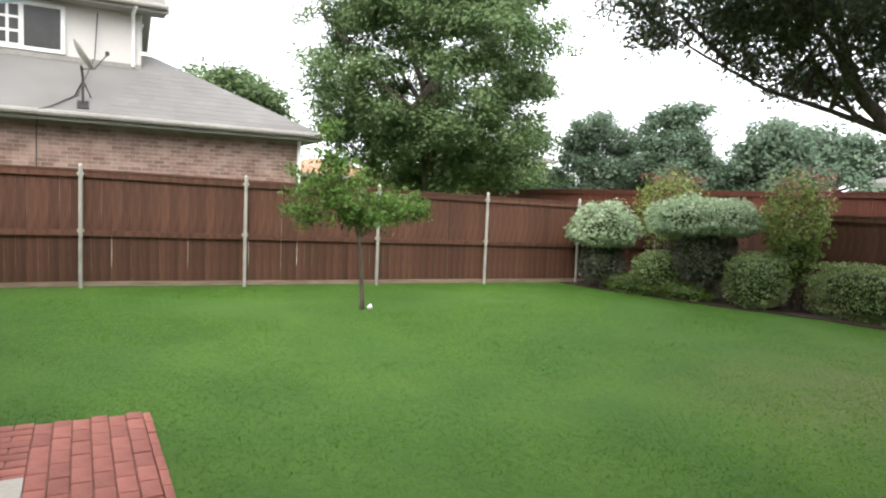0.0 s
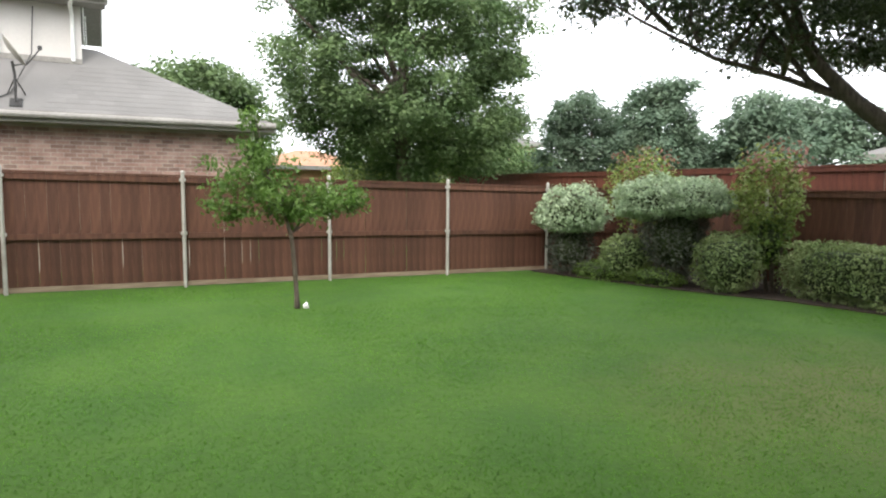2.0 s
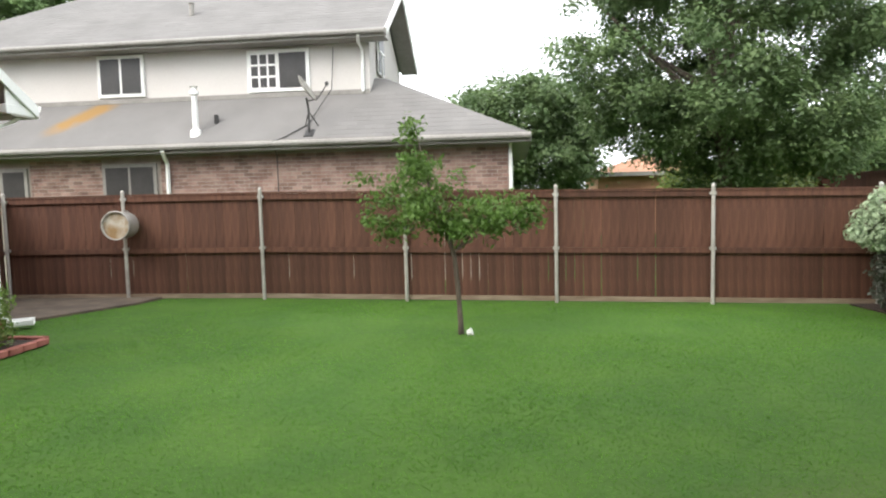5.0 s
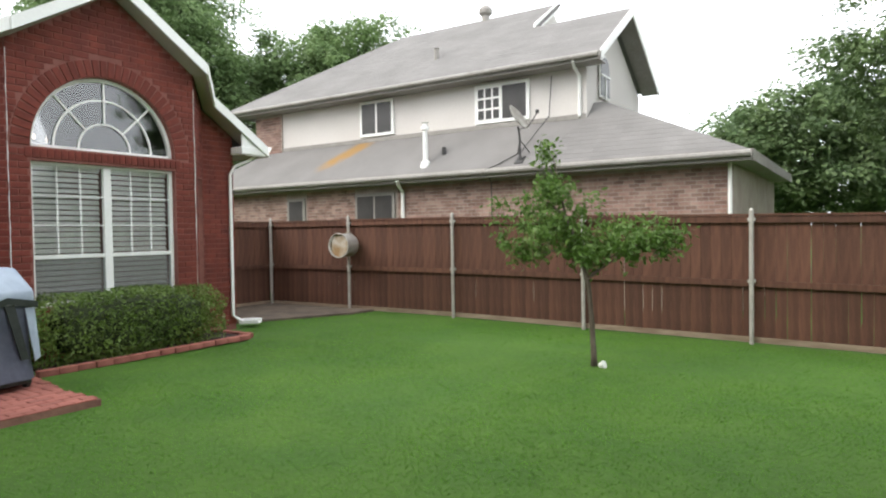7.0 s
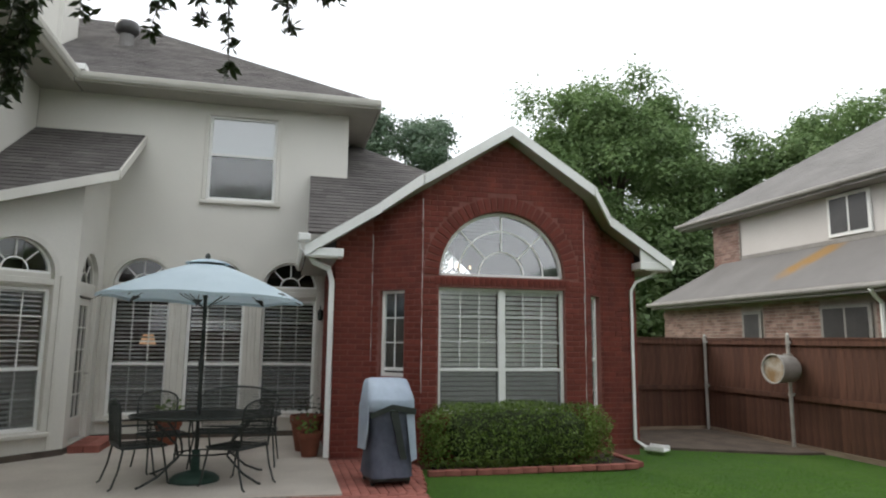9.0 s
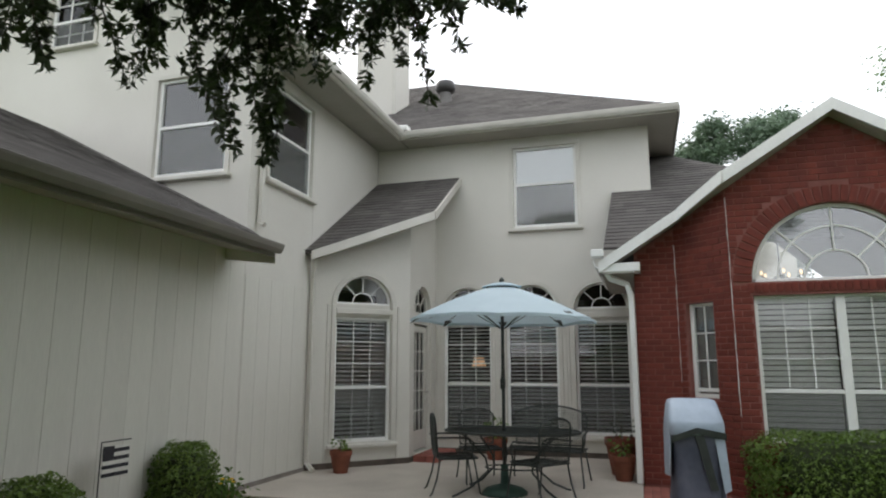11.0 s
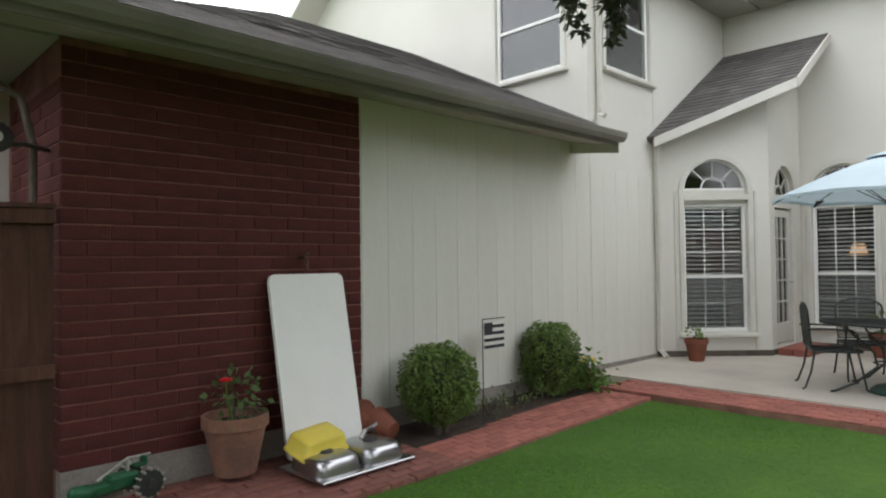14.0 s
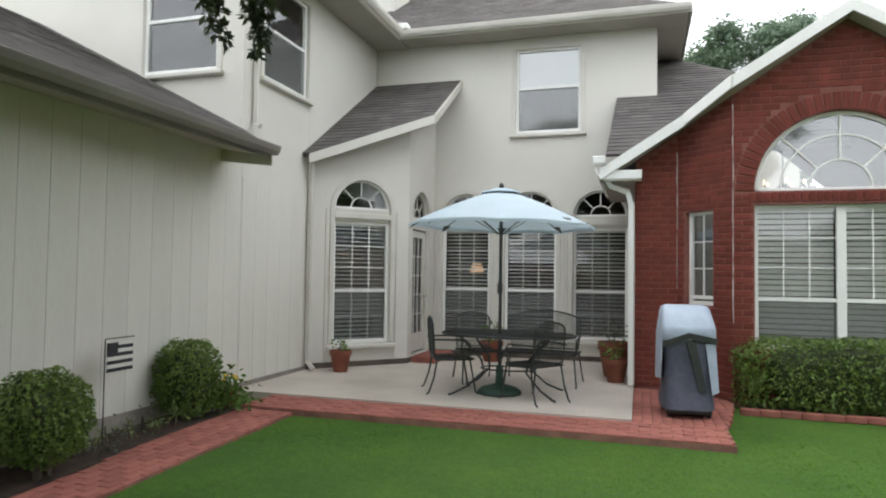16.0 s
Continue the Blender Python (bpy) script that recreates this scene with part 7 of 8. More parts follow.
def grill():
    o = thing("covered_grill", pose(-2.2, 4.15, -0.02, 0, 0, -84) @ Matrix.Diagonal((0.9, 1.04, 0.98, 1)), "barbecue under a silver and navy weather cover", "grill")
    NAVY = mat("navy_cover", (0.06, 0.068, 0.095), (0.1, 0.11, 0.145), rough=0.55, scale=4, fine=18, bump=0.5, grime=0.2)
    SILVER = mat("silver_cover", (0.4, 0.47, 0.55), (0.33, 0.39, 0.47), rough=0.45, scale=4, fine=14, bump=0.45, grime=0.12)

    def loft(sections, n=32, p=3.4):
        g = Geo()
        vs = []
        for z, w, d, off in sections:
            for k in range(n):
                a = 2 * math.pi * k / n
                c, s = math.cos(a), math.sin(a)
                r = (abs(c) ** p + abs(s) ** p) ** (-1 / p)
                fold = 1 + 0.025 * math.sin(7 * a + 5 * z) * min(1.0, max(0.0, (1.0 - z) * 1.2))
                vs.append((w * r * c * fold, d * r * s * fold + off, z))
        m = len(sections)
        g.add(vs, [(i * n + k, i * n + (k + 1) % n, (i + 1) * n + (k + 1) % n, (i + 1) * n + k) for i in range(m - 1) for k in range(n)] + [tuple(range((m - 1) * n, m * n))])
        return g

    part("skirt", loft([(0.1, 0.29, 0.3, 0.02), (0.3, 0.27, 0.28, 0.01), (0.55, 0.262, 0.262, 0), (0.8, 0.28, 0.27, 0), (0.86, 0.27, 0.26, 0)], p=5), NAVY, o, "navy lower cover", True)
    part("hood_cover", loft([(0.83, 0.3, 0.285, 0), (0.84, 0.306, 0.29, 0), (0.95, 0.305, 0.285, 0), (0.98, 0.3, 0.275, -0.005), (1.14, 0.275, 0.155, -0.07), (1.18, 0.255, 0.125, -0.08), (1.195, 0.2, 0.09, -0.08)], p=7), SILVER, o, "silver upper cover", True)
    for a, b in (((0.3, 0.79), (0.02, 0.885)), ((0.02, 0.885), (-0.29, 0.83))):
        part("strap", Geo().prism([(a[0], 0.292, a[1] - 0.035), (b[0], 0.292, b[1] - 0.035), (b[0], 0.292, b[1] + 0.03), (a[0], 0.292, a[1] + 0.03)], (0, 0.012, 0)), IRON, o, "black strap")
    part("strap_tail", Geo().prism([(0.05, 0.27, 0.86), (-0.05, 0.27, 0.86), (-0.17, 0.3, 0.3), (-0.09, 0.3, 0.3)], (0, 0.018, 0)), IRON, o)
    part("side_flap", Geo().prism([(-0.17, 0.265, 0.8), (-0.28, 0.25, 0.8), (-0.31, 0.28, 0.3), (-0.23, 0.31, 0.27)], (0, 0.012, 0)), SILVER, o, "loose silver flap")
    part("side_panel", Geo().prism([(0.29, -0.24, 0.9), (0.29, 0.2, 0.9), (0.31, 0.24, 0.6), (0.3, 0.12, 0.4), (0.3, -0.24, 0.36)], (0.014, 0, 0)), SILVER, o, "silver side panel of the cover")
    part("cart", Geo().box((0, 0, 0.07), (0.5, 0.48, 0.06), 0.01), IRON, o)
    for x in (-0.22, 0.22):
        part("wheel", Geo().tube([(x - 0.02, 0.18, 0.05), (x + 0.02, 0.18, 0.05)], 0.05, 16), IRON, o)
        part("foot", Geo().box((x, -0.18, 0.03), (0.05, 0.05, 0.06), 0.008), IRON, o)


grill()


def pot(x, y, z, r, h, material, label, plant=None, seed=0, tilt=(0, 0), group="", n_leaf=120):
    o = thing("flower_pot", pose(x, y, z, tilt[0], tilt[1], 0), label, "flower pot", group)
    part("vessel", Geo().lathe([(0.62 * r, 0), (0.92 * r, 0.78 * h), (r, 0.8 * h), (r, h), (0.9 * r, h), (0.84 * r, 0.8 * h), (0.55 * r, 0.1 * h)], 28), material, o)
    part("soil", Geo().lathe([(0.02, 0.84 * h), (0.86 * r, 0.85 * h)], 20), MULCH, o)
    if plant:
        rng = np.random.default_rng(seed)
        pts = rng.normal(size=(n_leaf, 3)) * (r * 0.5, r * 0.5, r * 0.45) + (0, 0, h + r * 0.55)
        leaf_cloud("foliage", pts, 0.06, plant, o, seed, slim=0.7)
        part("stem", Geo().tube([(0, 0, 0.8 * h), (0.02, 0, h + 0.7 * r)], 0.008, 6), BARK, o)
    return o


pot(-3.42, -0.52, 0, 0.16, 0.31, TERRACOTTA, "terracotta pot with a small plant by the nook window", LEAF_HEDGE, 71, n_leaf=40)
pot(-3.95, 3.36, 0, 0.17, 0.32, TERRACOTTA, "terracotta pot in front of a larger pot", LEAF_HEDGE, 72, n_leaf=40)
pot(-4.45, 3.33, 0, 0.24, 0.5, TERRACOTTA, "large dark terracotta pot by the wall", LEAF_DUSK, 73, n_leaf=60)
pot(-5.4, 1.3, 0, 0.2, 0.34, TERRACOTTA, "terracotta pot with a bushy plant behind the table", LEAF_HEDGE, 74, n_leaf=150)
big = pot(3.31, -0.86, -0.085, 0.235, 0.42, TERRA_OLD, "large weathered terracotta pot with a red flower", LEAF_MID, 75, n_leaf=110)
RED = mat("red_petal", (0.6, 0.012, 0.02), (0.45, 0.01, 0.015), rough=0.5, scale=8, fine=30, bump=0)
g = Geo()
for k in range(6):
    a = 2 * math.pi * k / 6
    g.lathe([(0.004, -0.01), (0.026, 0.0), (0.022, 0.012), (0.004, 0.018)], 10, (0.1 + 0.022 * math.cos(a), 0.06 + 0.022 * math.sin(a), 0.68))
part("bloom", g, RED, big, "red bloom", True)
part("bloom_stem", Geo().tube([(0.03, 0.02, 0.38), (0.09, 0.05, 0.55), (0.1, 0.06, 0.68)], 0.006, 6), LEAF_HEDGE, big)
pot(2.0, -0.66, 0.0, 0.12, 0.22, TERRACOTTA, "terracotta pot tipped on its side", None, 0, (70, 20), "tipped pots behind the sink")
pot(2.12, -0.84, 0.03, 0.13, 0.22, TERRACOTTA, "small terracotta pot tipped over behind the sink", None, 0, (62, -35), "tipped pots behind the sink")
pot(-0.98, -0.72, -0.05, 0.11, 0.2, TERRACOTTA, "small terracotta pot at the end of the bed", LEAF_HEDGE, 76, n_leaf=20)


def flowering_plant():
    o = thing("flowering_plant", Matrix.Translation((-0.76, -0.6, -0.06)), "low green plant with small yellow flowers", "plant")
    rng = np.random.default_rng(8)
    leaf_cloud("foliage", rng.normal(size=(420, 3)) * (0.13, 0.11, 0.1) + (0, 0, 0.2), 0.07, LEAF_YOUNG, o, 81, slim=0.5)
    part("stem", Geo().tube([(0, 0, 0), (0.02, 0, 0.3)], 0.008, 6), BARK, o)
    YELLOW = mat("yellow_petal", (0.75, 0.5, 0.02), (0.65, 0.4, 0.02), rough=0.5, scale=9, fine=30, bump=0)
    for k in range(7):
        p = rng.normal(size=3) * (0.09, 0.08, 0.02) + (0.05, 0.05, 0.36)
        part("flower", Geo().lathe([(0.004, 0), (0.022, 0.006), (0.018, 0.016), (0.004, 0.02)], 8, tuple(p)), YELLOW, o)


flowering_plant()


def seedling(x, y, seed, size):
    o = thing("bed_plant", Matrix.Translation((x, y, -0.055)), "sparse grey-green seedling in the mulch bed", "plant", "seedlings in the bed")
    rng = np.random.default_rng(seed)
    leaf_cloud("foliage", rng.normal(size=(40, 3)) * (size * 0.5, size * 0.5, size * 0.35) + (0, 0, size * 0.6), 0.05, LEAF_DUSK if seed % 2 else LEAF_VAR, o, seed, slim=0.35)
    part("stem", Geo().tube([(0, 0, -0.02), (0.01, 0, size)], 0.004, 5), BARK, o)


for i, (x, y) in enumerate(((0.95, -0.75), (0.75, -0.62), (0.5, -0.72), (0.35, -0.85), (0.2, -0.68), (0.05, -0.8), (0.62, -0.9), (1.0, -0.55), (-0.05, -0.66))):
    seedling(x, y, 90 + i, 0.09 + 0.03 * (i % 3))


def garden_flag():
    o = thing("garden_flag", Matrix.Translation((0.74, -0.78, -0.06)), "small striped garden flag on a thin black stand", "flag")
    part("stand", Geo().tube([(0, 0, -0.05), (0, 0, 0.9), (-0.01, 0, 0.905), (-0.34, 0, 0.905)], 0.006, 6), IRON, o)
    CLOTH = mat("flag_cloth", (0.72, 0.71, 0.66), (0.66, 0.65, 0.6), rough=0.9, scale=6, fine=60, bump=0.1)
    DARKC = mat("flag_stripe", (0.03, 0.03, 0.035), (0.045, 0.045, 0.05), rough=0.9, scale=6, fine=60, bump=0.1)
    cloth = part("cloth", Geo().box((-0.175, 0, 0.735), (0.3, 0.004, 0.26)), CLOTH, o)
    for k in range(4):
        part("stripe", Geo().box((-0.175, 0, 0.625 + 0.067 * k), (0.3, 0.008, 0.032)), DARKC, cloth)
    part("canton", Geo().box((-0.085, 0, 0.815), (0.12, 0.01, 0.1)), DARKC, cloth)
    part("ground_spike", Geo().tube([(-0.42, 0.05, 0), (-0.42, 0.05, 0.16)], 0.012, 6), IRON, o)


garden_flag()


def folding_table():
    o = thing("folding_table", pose(2.56, -0.79, -0.085, 10.5, 0, 4), "white plastic folding table leaning on the brick wall", "table")
    PLASTIC = mat("white_plastic", (0.86, 0.86, 0.82), (0.82, 0.82, 0.78), rough=0.5, scale=2, fine=60, bump=0.08, grime=0.05)
    r, w, h = 0.06, 0.37, 1.44
    pts = []
    for cx, cz, a0 in ((w - r, h - r, 0), (-w + r, h - r, 90), (-w + r, r, 180), (w - r, r, 270)):
        pts += [(cx + r * math.cos(radians(a0 + 15 * k)), 0.0, cz + r * math.sin(radians(a0 + 15 * k))) for k in range(7)]
    part("top", Geo().prism(pts, (0, -0.025, 0)), PLASTIC, o)
    part("skirt", Geo().prism([(x * 0.975, -0.0245, (z - h / 2) * 0.985 + h / 2) for x, _, z in pts], (0, -0.02, 0)), PLASTIC, o)
    part("folded_leg", Geo().tube([(-0.25, -0.06, 0.15), (-0.25, -0.06, 1.2), (0.25, -0.06, 1.2), (0.25, -0.06, 0.15)], 0.012, 8), GALV, o)


folding_table()


def sink():
    o = thing("kitchen_sink", pose(2.62, -0.44, -0.085, 0, 0, 2), "stainless double-bowl sink lying upside down on the path", "sink")
    STEEL = mat("brushed_steel", (0.5, 0.5, 0.5), (0.42, 0.42, 0.43), rough=0.28, scale=5, fine=60, bump=0.06, metal=1.0, grime=0.12)
    part("rim", Geo().box((0, 0, 0.008), (0.86, 0.56, 0.016), 0.006), STEEL, o)
    for cx in (-0.21, 0.21):
        g = Geo()
        n, vs = 36, []
        prof = [(0.014, 1.0), (0.05, 0.985), (0.09, 0.95), (0.115, 0.89), (0.128, 0.8), (0.132, 0.3)]
        for z, k in prof:
            for q in range(n):
                a = 2 * math.pi * q / n
                c, s = math.cos(a), math.sin(a)
                r = (abs(c) ** 5 + abs(s) ** 5) ** (-0.2)
                vs.append((cx + 0.19 * k * r * c, 0.22 * k * r * s, z))
        g.add(vs, [(i * n + q, i * n + (q + 1) % n, (i + 1) * n + (q + 1) % n, (i + 1) * n + q) for i in range(len(prof) - 1) for q in range(n)] + [tuple(range(5 * n, 6 * n))])
        bowl = part("bowl", g, STEEL, o, "", True)
        part("drain", Geo().lathe([(0.06, 0.128), (0.06, 0.14), (0.045, 0.145), (0.045, 0.15), (0.03, 0.15)], 18, (cx, 0, 0)), N_DARK, bowl)
    part("faucet", Geo().tube([(-0.34, -0.1, 0.14), (-0.28, -0.06, 0.2), (-0.16, 0.0, 0.21), (-0.1, 0.03, 0.17)], 0.016, 8).tube([(-0.24, -0.14, 0.15), (-0.3, -0.02, 0.24)], 0.012, 8), STEEL, o, "loose chrome faucet", True)


sink()


def yellow_tub():
    o = thing("dish_tub", pose(2.82, -0.56, 0.045, -16, 4, 6), "yellow plastic dish tub resting upside down on the sink", "tub")
    Y = mat("yellow_plastic", (0.72, 0.58, 0.09), (0.65, 0.52, 0.08), rough=0.4, scale=3, fine=40, bump=0.05, grime=0.06)
    g = Geo()
    n, vs = 32, []
    prof = [(0.0, 1.08), (0.012, 1.08), (0.012, 1.02), (0.11, 0.88), (0.125, 0.84), (0.127, 0.5)]
    for z, k in prof:
        for q in range(n):
            a = 2 * math.pi * q / n
            c, s = math.cos(a), math.sin(a)
            r = (abs(c) ** 12 + abs(s) ** 12) ** (-1 / 12)
            vs.append((0.2 * k * r * c, 0.13 * k * r * s, z))
    g.add(vs, [(i * n + q, i * n + (q + 1) % n, (i + 1) * n + (q + 1) % n, (i + 1) * n + q) for i in range(5) for q in range(n)] + [tuple(range(5 * n, 6 * n))])
    part("shell", g, Y, o, "", True)


yellow_tub()


def sprinkler_tractor():
    o = thing("sprinkler_tractor", pose(4.08, -0.82, -0.075, 0, 0, 12), "green cast-iron travelling sprinkler tractor by the brick wall", "sprinkler")
    GREEN = mat("green_enamel", (0.016, 0.085, 0.036), (0.024, 0.11, 0.05), rough=0.4, scale=6, fine=40, bump=0.1, grime=0.2)
    part("body", Geo().box((0.02, 0, 0.13), (0.2, 0.11, 0.1), 0.02).box((0.17, 0, 0.11), (0.16, 0.08, 0.08), 0.018), GREEN, o)
    part("hood", Geo().lathe([(0.045, 0), (0.05, 0.05), (0.04, 0.12), (0.02, 0.15)], 16, (0.2, 0, 0.1), Matrix.Rotation(radians(75), 3, "Y")), GREEN, o, "", True)
    part("seat", Geo().box((-0.1, 0, 0.2), (0.07, 0.08, 0.02), 0.008).box((-0.13, 0, 0.225), (0.015, 0.08, 0.05), 0.005), GREEN, o)
    part("sprinkler_arm", Geo().tube([(-0.02, 0, 0.18), (-0.02, 0, 0.25)], 0.012, 8).tube([(0.2, 0.04, 0.18), (-0.02, 0, 0.26), (-0.2, -0.04, 0.24)], 0.008, 6), GALV, o)
    for sy in (-1, 1):
        g = Geo()
        g.tube([(-0.1, sy * 0.1, 0.1), (-0.1, sy * 0.135, 0.1)], 0.085, 20)
        w = part("wheel", g, IRON, o)
        for k in range(12):
            a = 2 * math.pi * k / 12
            part("lug", Geo().box((-0.1 + 0.09 * math.cos(a), sy * 0.118, 0.1 + 0.09 * math.sin(a)), (0.02, 0.045, 0.012), 0.002, Matrix.Rotation(-a, 3, "Y")), GALV, w)
        part("hub", Geo().tube([(-0.1, sy * 0.134, 0.1), (-0.1, sy * 0.15, 0.1)], 0.03, 12), N_DARK, w)
    part("front_wheel", Geo().tube([(0.22, -0.02, 0.045), (0.22, 0.02, 0.045)], 0.045, 16), GALV, o)


sprinkler_tractor()


def small_fixtures():
    o = thing("hose_tap", Matrix.Translation((2.62, -1.09, 1.46)), "old brass hose tap above the leaning table", "tap")
    RUST = mat("dark_brass", (0.16, 0.09, 0.06), (0.1, 0.06, 0.04), rough=0.6, scale=8, fine=50, bump=0.2, metal=0.5)
    part("body", Geo().tube([(0, 0, 0), (0, 0.08, 0), (0, 0.1, -0.02), (0, 0.1, -0.1)], 0.015, 8), RUST, o)
    part("handle", Geo().lathe([(0.035, 0), (0.035, 0.012)], 12, (0, 0.07, 0.03)).tube([(0, 0.07, 0), (0, 0.07, 0.04)], 0.007, 6), RUST, o)
    o = thing("wall_lantern", Matrix.Translation((-5.98, 3.555, 2.05)), "small black wall lantern by the patio windows", "lamp")
    part("bracket", Geo().tube([(-0.02, 0, 0.1), (0.06, 0, 0.12), (0.09, 0, 0.06)], 0.009, 6), IRON, o)
    part("cage", Geo().lathe([(0.02, 0.06), (0.055, 0.03), (0.05, -0.1), (0.02, -0.13)], 6, (0.09, 0, 0)), IRON, o)
    o = thing("floodlight", Matrix.Translation((4.72, -1.32, 2.2)), "round black floodlight on a bent conduit", "lamp")
    part("head", Geo().lathe([(0.03, -0.1), (0.07, -0.04), (0.1, 0.03), (0.105, 0.06)], 18, (0, 0.1, 0), Matrix.Rotation(radians(-75), 3, "X")), N_DARK, o, "", True)
    part("lens", Geo().lathe([(0.005, 0.062), (0.09, 0.058)], 18, (0, 0.1, 0), Matrix.Rotation(radians(-75), 3, "X")), GALV, o)
    part("arm", Geo().tube([(-0.33, 0.0, -0.02), (-0.18, 0.05, 0.0), (-0.05, 0.06, -0.02), (0, 0.08, 0)], 0.016, 8), N_DARK, o)
    part("conduit", Geo().tube([(0.35, -0.1, 0.52), (0.05, -0.1, 0.45), (-0.18, -0.05, 0.32), (-0.24, 0, 0.0), (-0.24, 0, -0.4)], 0.025, 8), BARK, o)
    o = thing("splash_block", pose(-3.75, 8.62, -0.05, 0, 0, 35), "white plastic splash block below the downspout", "splash block")
    part("trough", Geo().box((0, 0, 0.02), (0.32, 0.24, 0.03), 0.01).box((0, -0.11, 0.05), (0.32, 0.025, 0.07), 0.008).box((0, 0.11, 0.05), (0.32, 0.025, 0.07), 0.008), WHITE_TRIM, o)
    o = thing("metal_tub", pose(-3.7, 10.78, 1.2, 0, 0, 4), "galvanised round tub hung on the fence post", "tub")
    turn = Matrix.Rotation(radians(90), 3, "X")
    part("shell", Geo().lathe([(0.2, -0.38), (0.215, -0.36), (0.235, 0.0), (0.245, 0.005), (0.245, 0.02), (0.225, 0.02), (0.222, 0.0), (0.2, -0.34)], 32, (0, 0, 0), turn), GALV, o, "", True)
    RUSTY = mat("rusted_enamel", (0.55, 0.5, 0.42), (0.3, 0.19, 0.09), rough=0.7, scale=5, fine=25, bump=0.2, grime=0.2)
    part("inner_face", Geo().lathe([(0.004, -0.03), (0.222, -0.02)], 32, (0, 0, 0), turn), RUSTY, o, "off-white end with a brown rust patch")
    part("hanger", Geo().tube([(0.02, 0.4, 0.2), (0.02, 0.36, 0.24), (0.02, 0.2, 0.235)], 0.012, 6), GALV, o)
    o = thing("door_step", Matrix.Translation((-5.25, 0.33, 0)), "low red brick step below the nook door", "step")
    for i in range(5):
        for j in range(2):
            part("brick", Geo().box((-0.44 + 0.21 * i + 0.02, -0.12 + 0.21 * j, 0.05), (0.2, 0.2, 0.1), 0.006), PAVER, o)
    o = thing("floor_lamp", Matrix.Translation((-7.1, 0.62, 0.04)), "lit floor lamp seen through the patio window", "lamp")
    GLOW = bpy.data.materials.new("lamp_glow")
    GLOW.use_nodes = True
    gb = GLOW.node_tree.nodes["Principled BSDF"]
    gb.inputs["Base Color"].default_value = (0.9, 0.6, 0.35, 1)
    gb.inputs["Emission Color"].default_value, gb.inputs["Emission Strength"].default_value = (1.0, 0.6, 0.32, 1), 0.26
    part("shade", Geo().lathe([(0.15, 1.42), (0.09, 1.62)], 20), GLOW, o, "glowing cream shade")
    part("pole", Geo().tube([(0, 0, 0.02), (0, 0, 1.45)], 0.012, 8), IRON, o)
    part("base", Geo().lathe([(0.14, 0), (0.14, 0.02), (0.03, 0.03)], 20), IRON, o)
    o = thing("chandelier", Matrix.Translation((-4.5, 5.55, 2.7)), "small lit chandelier inside the brick room", "lamp")
    part("rod", Geo().tube([(0, 0, 0), (0, 0, 1.2)], 0.01, 6), IRON, o)
    BULB = bpy.data.materials.new("bulb_glow")
    BULB.use_nodes = True
    bb = BULB.node_tree.nodes["Principled BSDF"]
    bb.inputs["Emission Color"].default_value, bb.inputs["Emission Strength"].default_value = (1.0, 0.7, 0.42, 1), 1.3
    for k in range(5):
        a = 2 * math.pi * k / 5
        arm = part("arm", Geo().tube([(0, 0, 0.05), (0.15 * math.cos(a), 0.15 * math.sin(a), -0.05), (0.26 * math.cos(a), 0.26 * math.sin(a), 0.03)], 0.008, 6), IRON, o)
        part("bulb", Geo().lathe([(0.006, 0.03), (0.018, 0.05), (0.014, 0.08), (0.003, 0.1)], 10, (0.26 * math.cos(a), 0.26 * math.sin(a), 0)), BULB, arm)
    for p in ((-5.42, -0.35, 5.79), (-3.42, 3.16, 2.93)):
        o = thing("gutter_guard", Matrix.Translation(p), "white splash guard on a gutter corner", "guard")
        part("plate", Geo().box((0, 0, 0.04), (0.2, 0.16, 0.1), 0.01), WHITE_TRIM, o)


small_fixtures()


# ---- pieces: boards, bricks, pavers, grass ----
def boards(wall_name, x0, x1, z0, z1, step=0.305):
    w = bpy.data.objects[wall_name]
    me = mesh_of("board", Geo().box((0, 0, 0), (step - 0.003, 0.011, z1 - z0), 0.002), BEIGE_BOARD)
    x = x0 - step / 2
    while x > x1 + step / 2 - 0.01:
        b = new("board", me)
        b.parent = w
        b.matrix_local = Matrix.Translation((x, YW + 0.001, (z0 + z1) / 2))
        x -= step


boards("wall_side_beige", 1.975, XC, 0.06, 2.9)
boards("wall_side_tall", XC - 0.02, -3.4, 0.06, 2.64)

no_hole = lambda s, a, b: False
bricks(bpy.data.objects["wall_side"], (4.37, YW), (1.99, YW), 0.1, 2.88, no_hole, BRICK_SHADED, BRICK_SHADED_J, limit=300, seed=21, bl=0.295, bh=0.095, joint=0.011, head=0.004)
bricks(gar_end, (4.37, -2.5), (4.37, YW), 0.1, 2.72, no_hole, BRICK_SHADED, BRICK_SHADED_J, limit=150, seed=22, bl=0.295, bh=0.095, joint=0.011, head=0.004)


def bay_hole(s, a, b):
    y = 4.75 + s
    if b > bay_top(y) - 0.12:
        return True
    if 4.978 < y < 6.852 and b > 0.61 and a < 2.36:
        return True
    return a > 2.4 and math.hypot(y - 5.915, a - 2.49) < 1.145 or (a > 2.4 and math.hypot(y - 5.915, b - 2.49) < 1.145)


bricks(bay, A0, A1, 0.0, 4.6, bay_hole, BRICK, BRICK_J, limit=300, keep=lambda c: 0.8 < c.z < 3.3, seed=23)
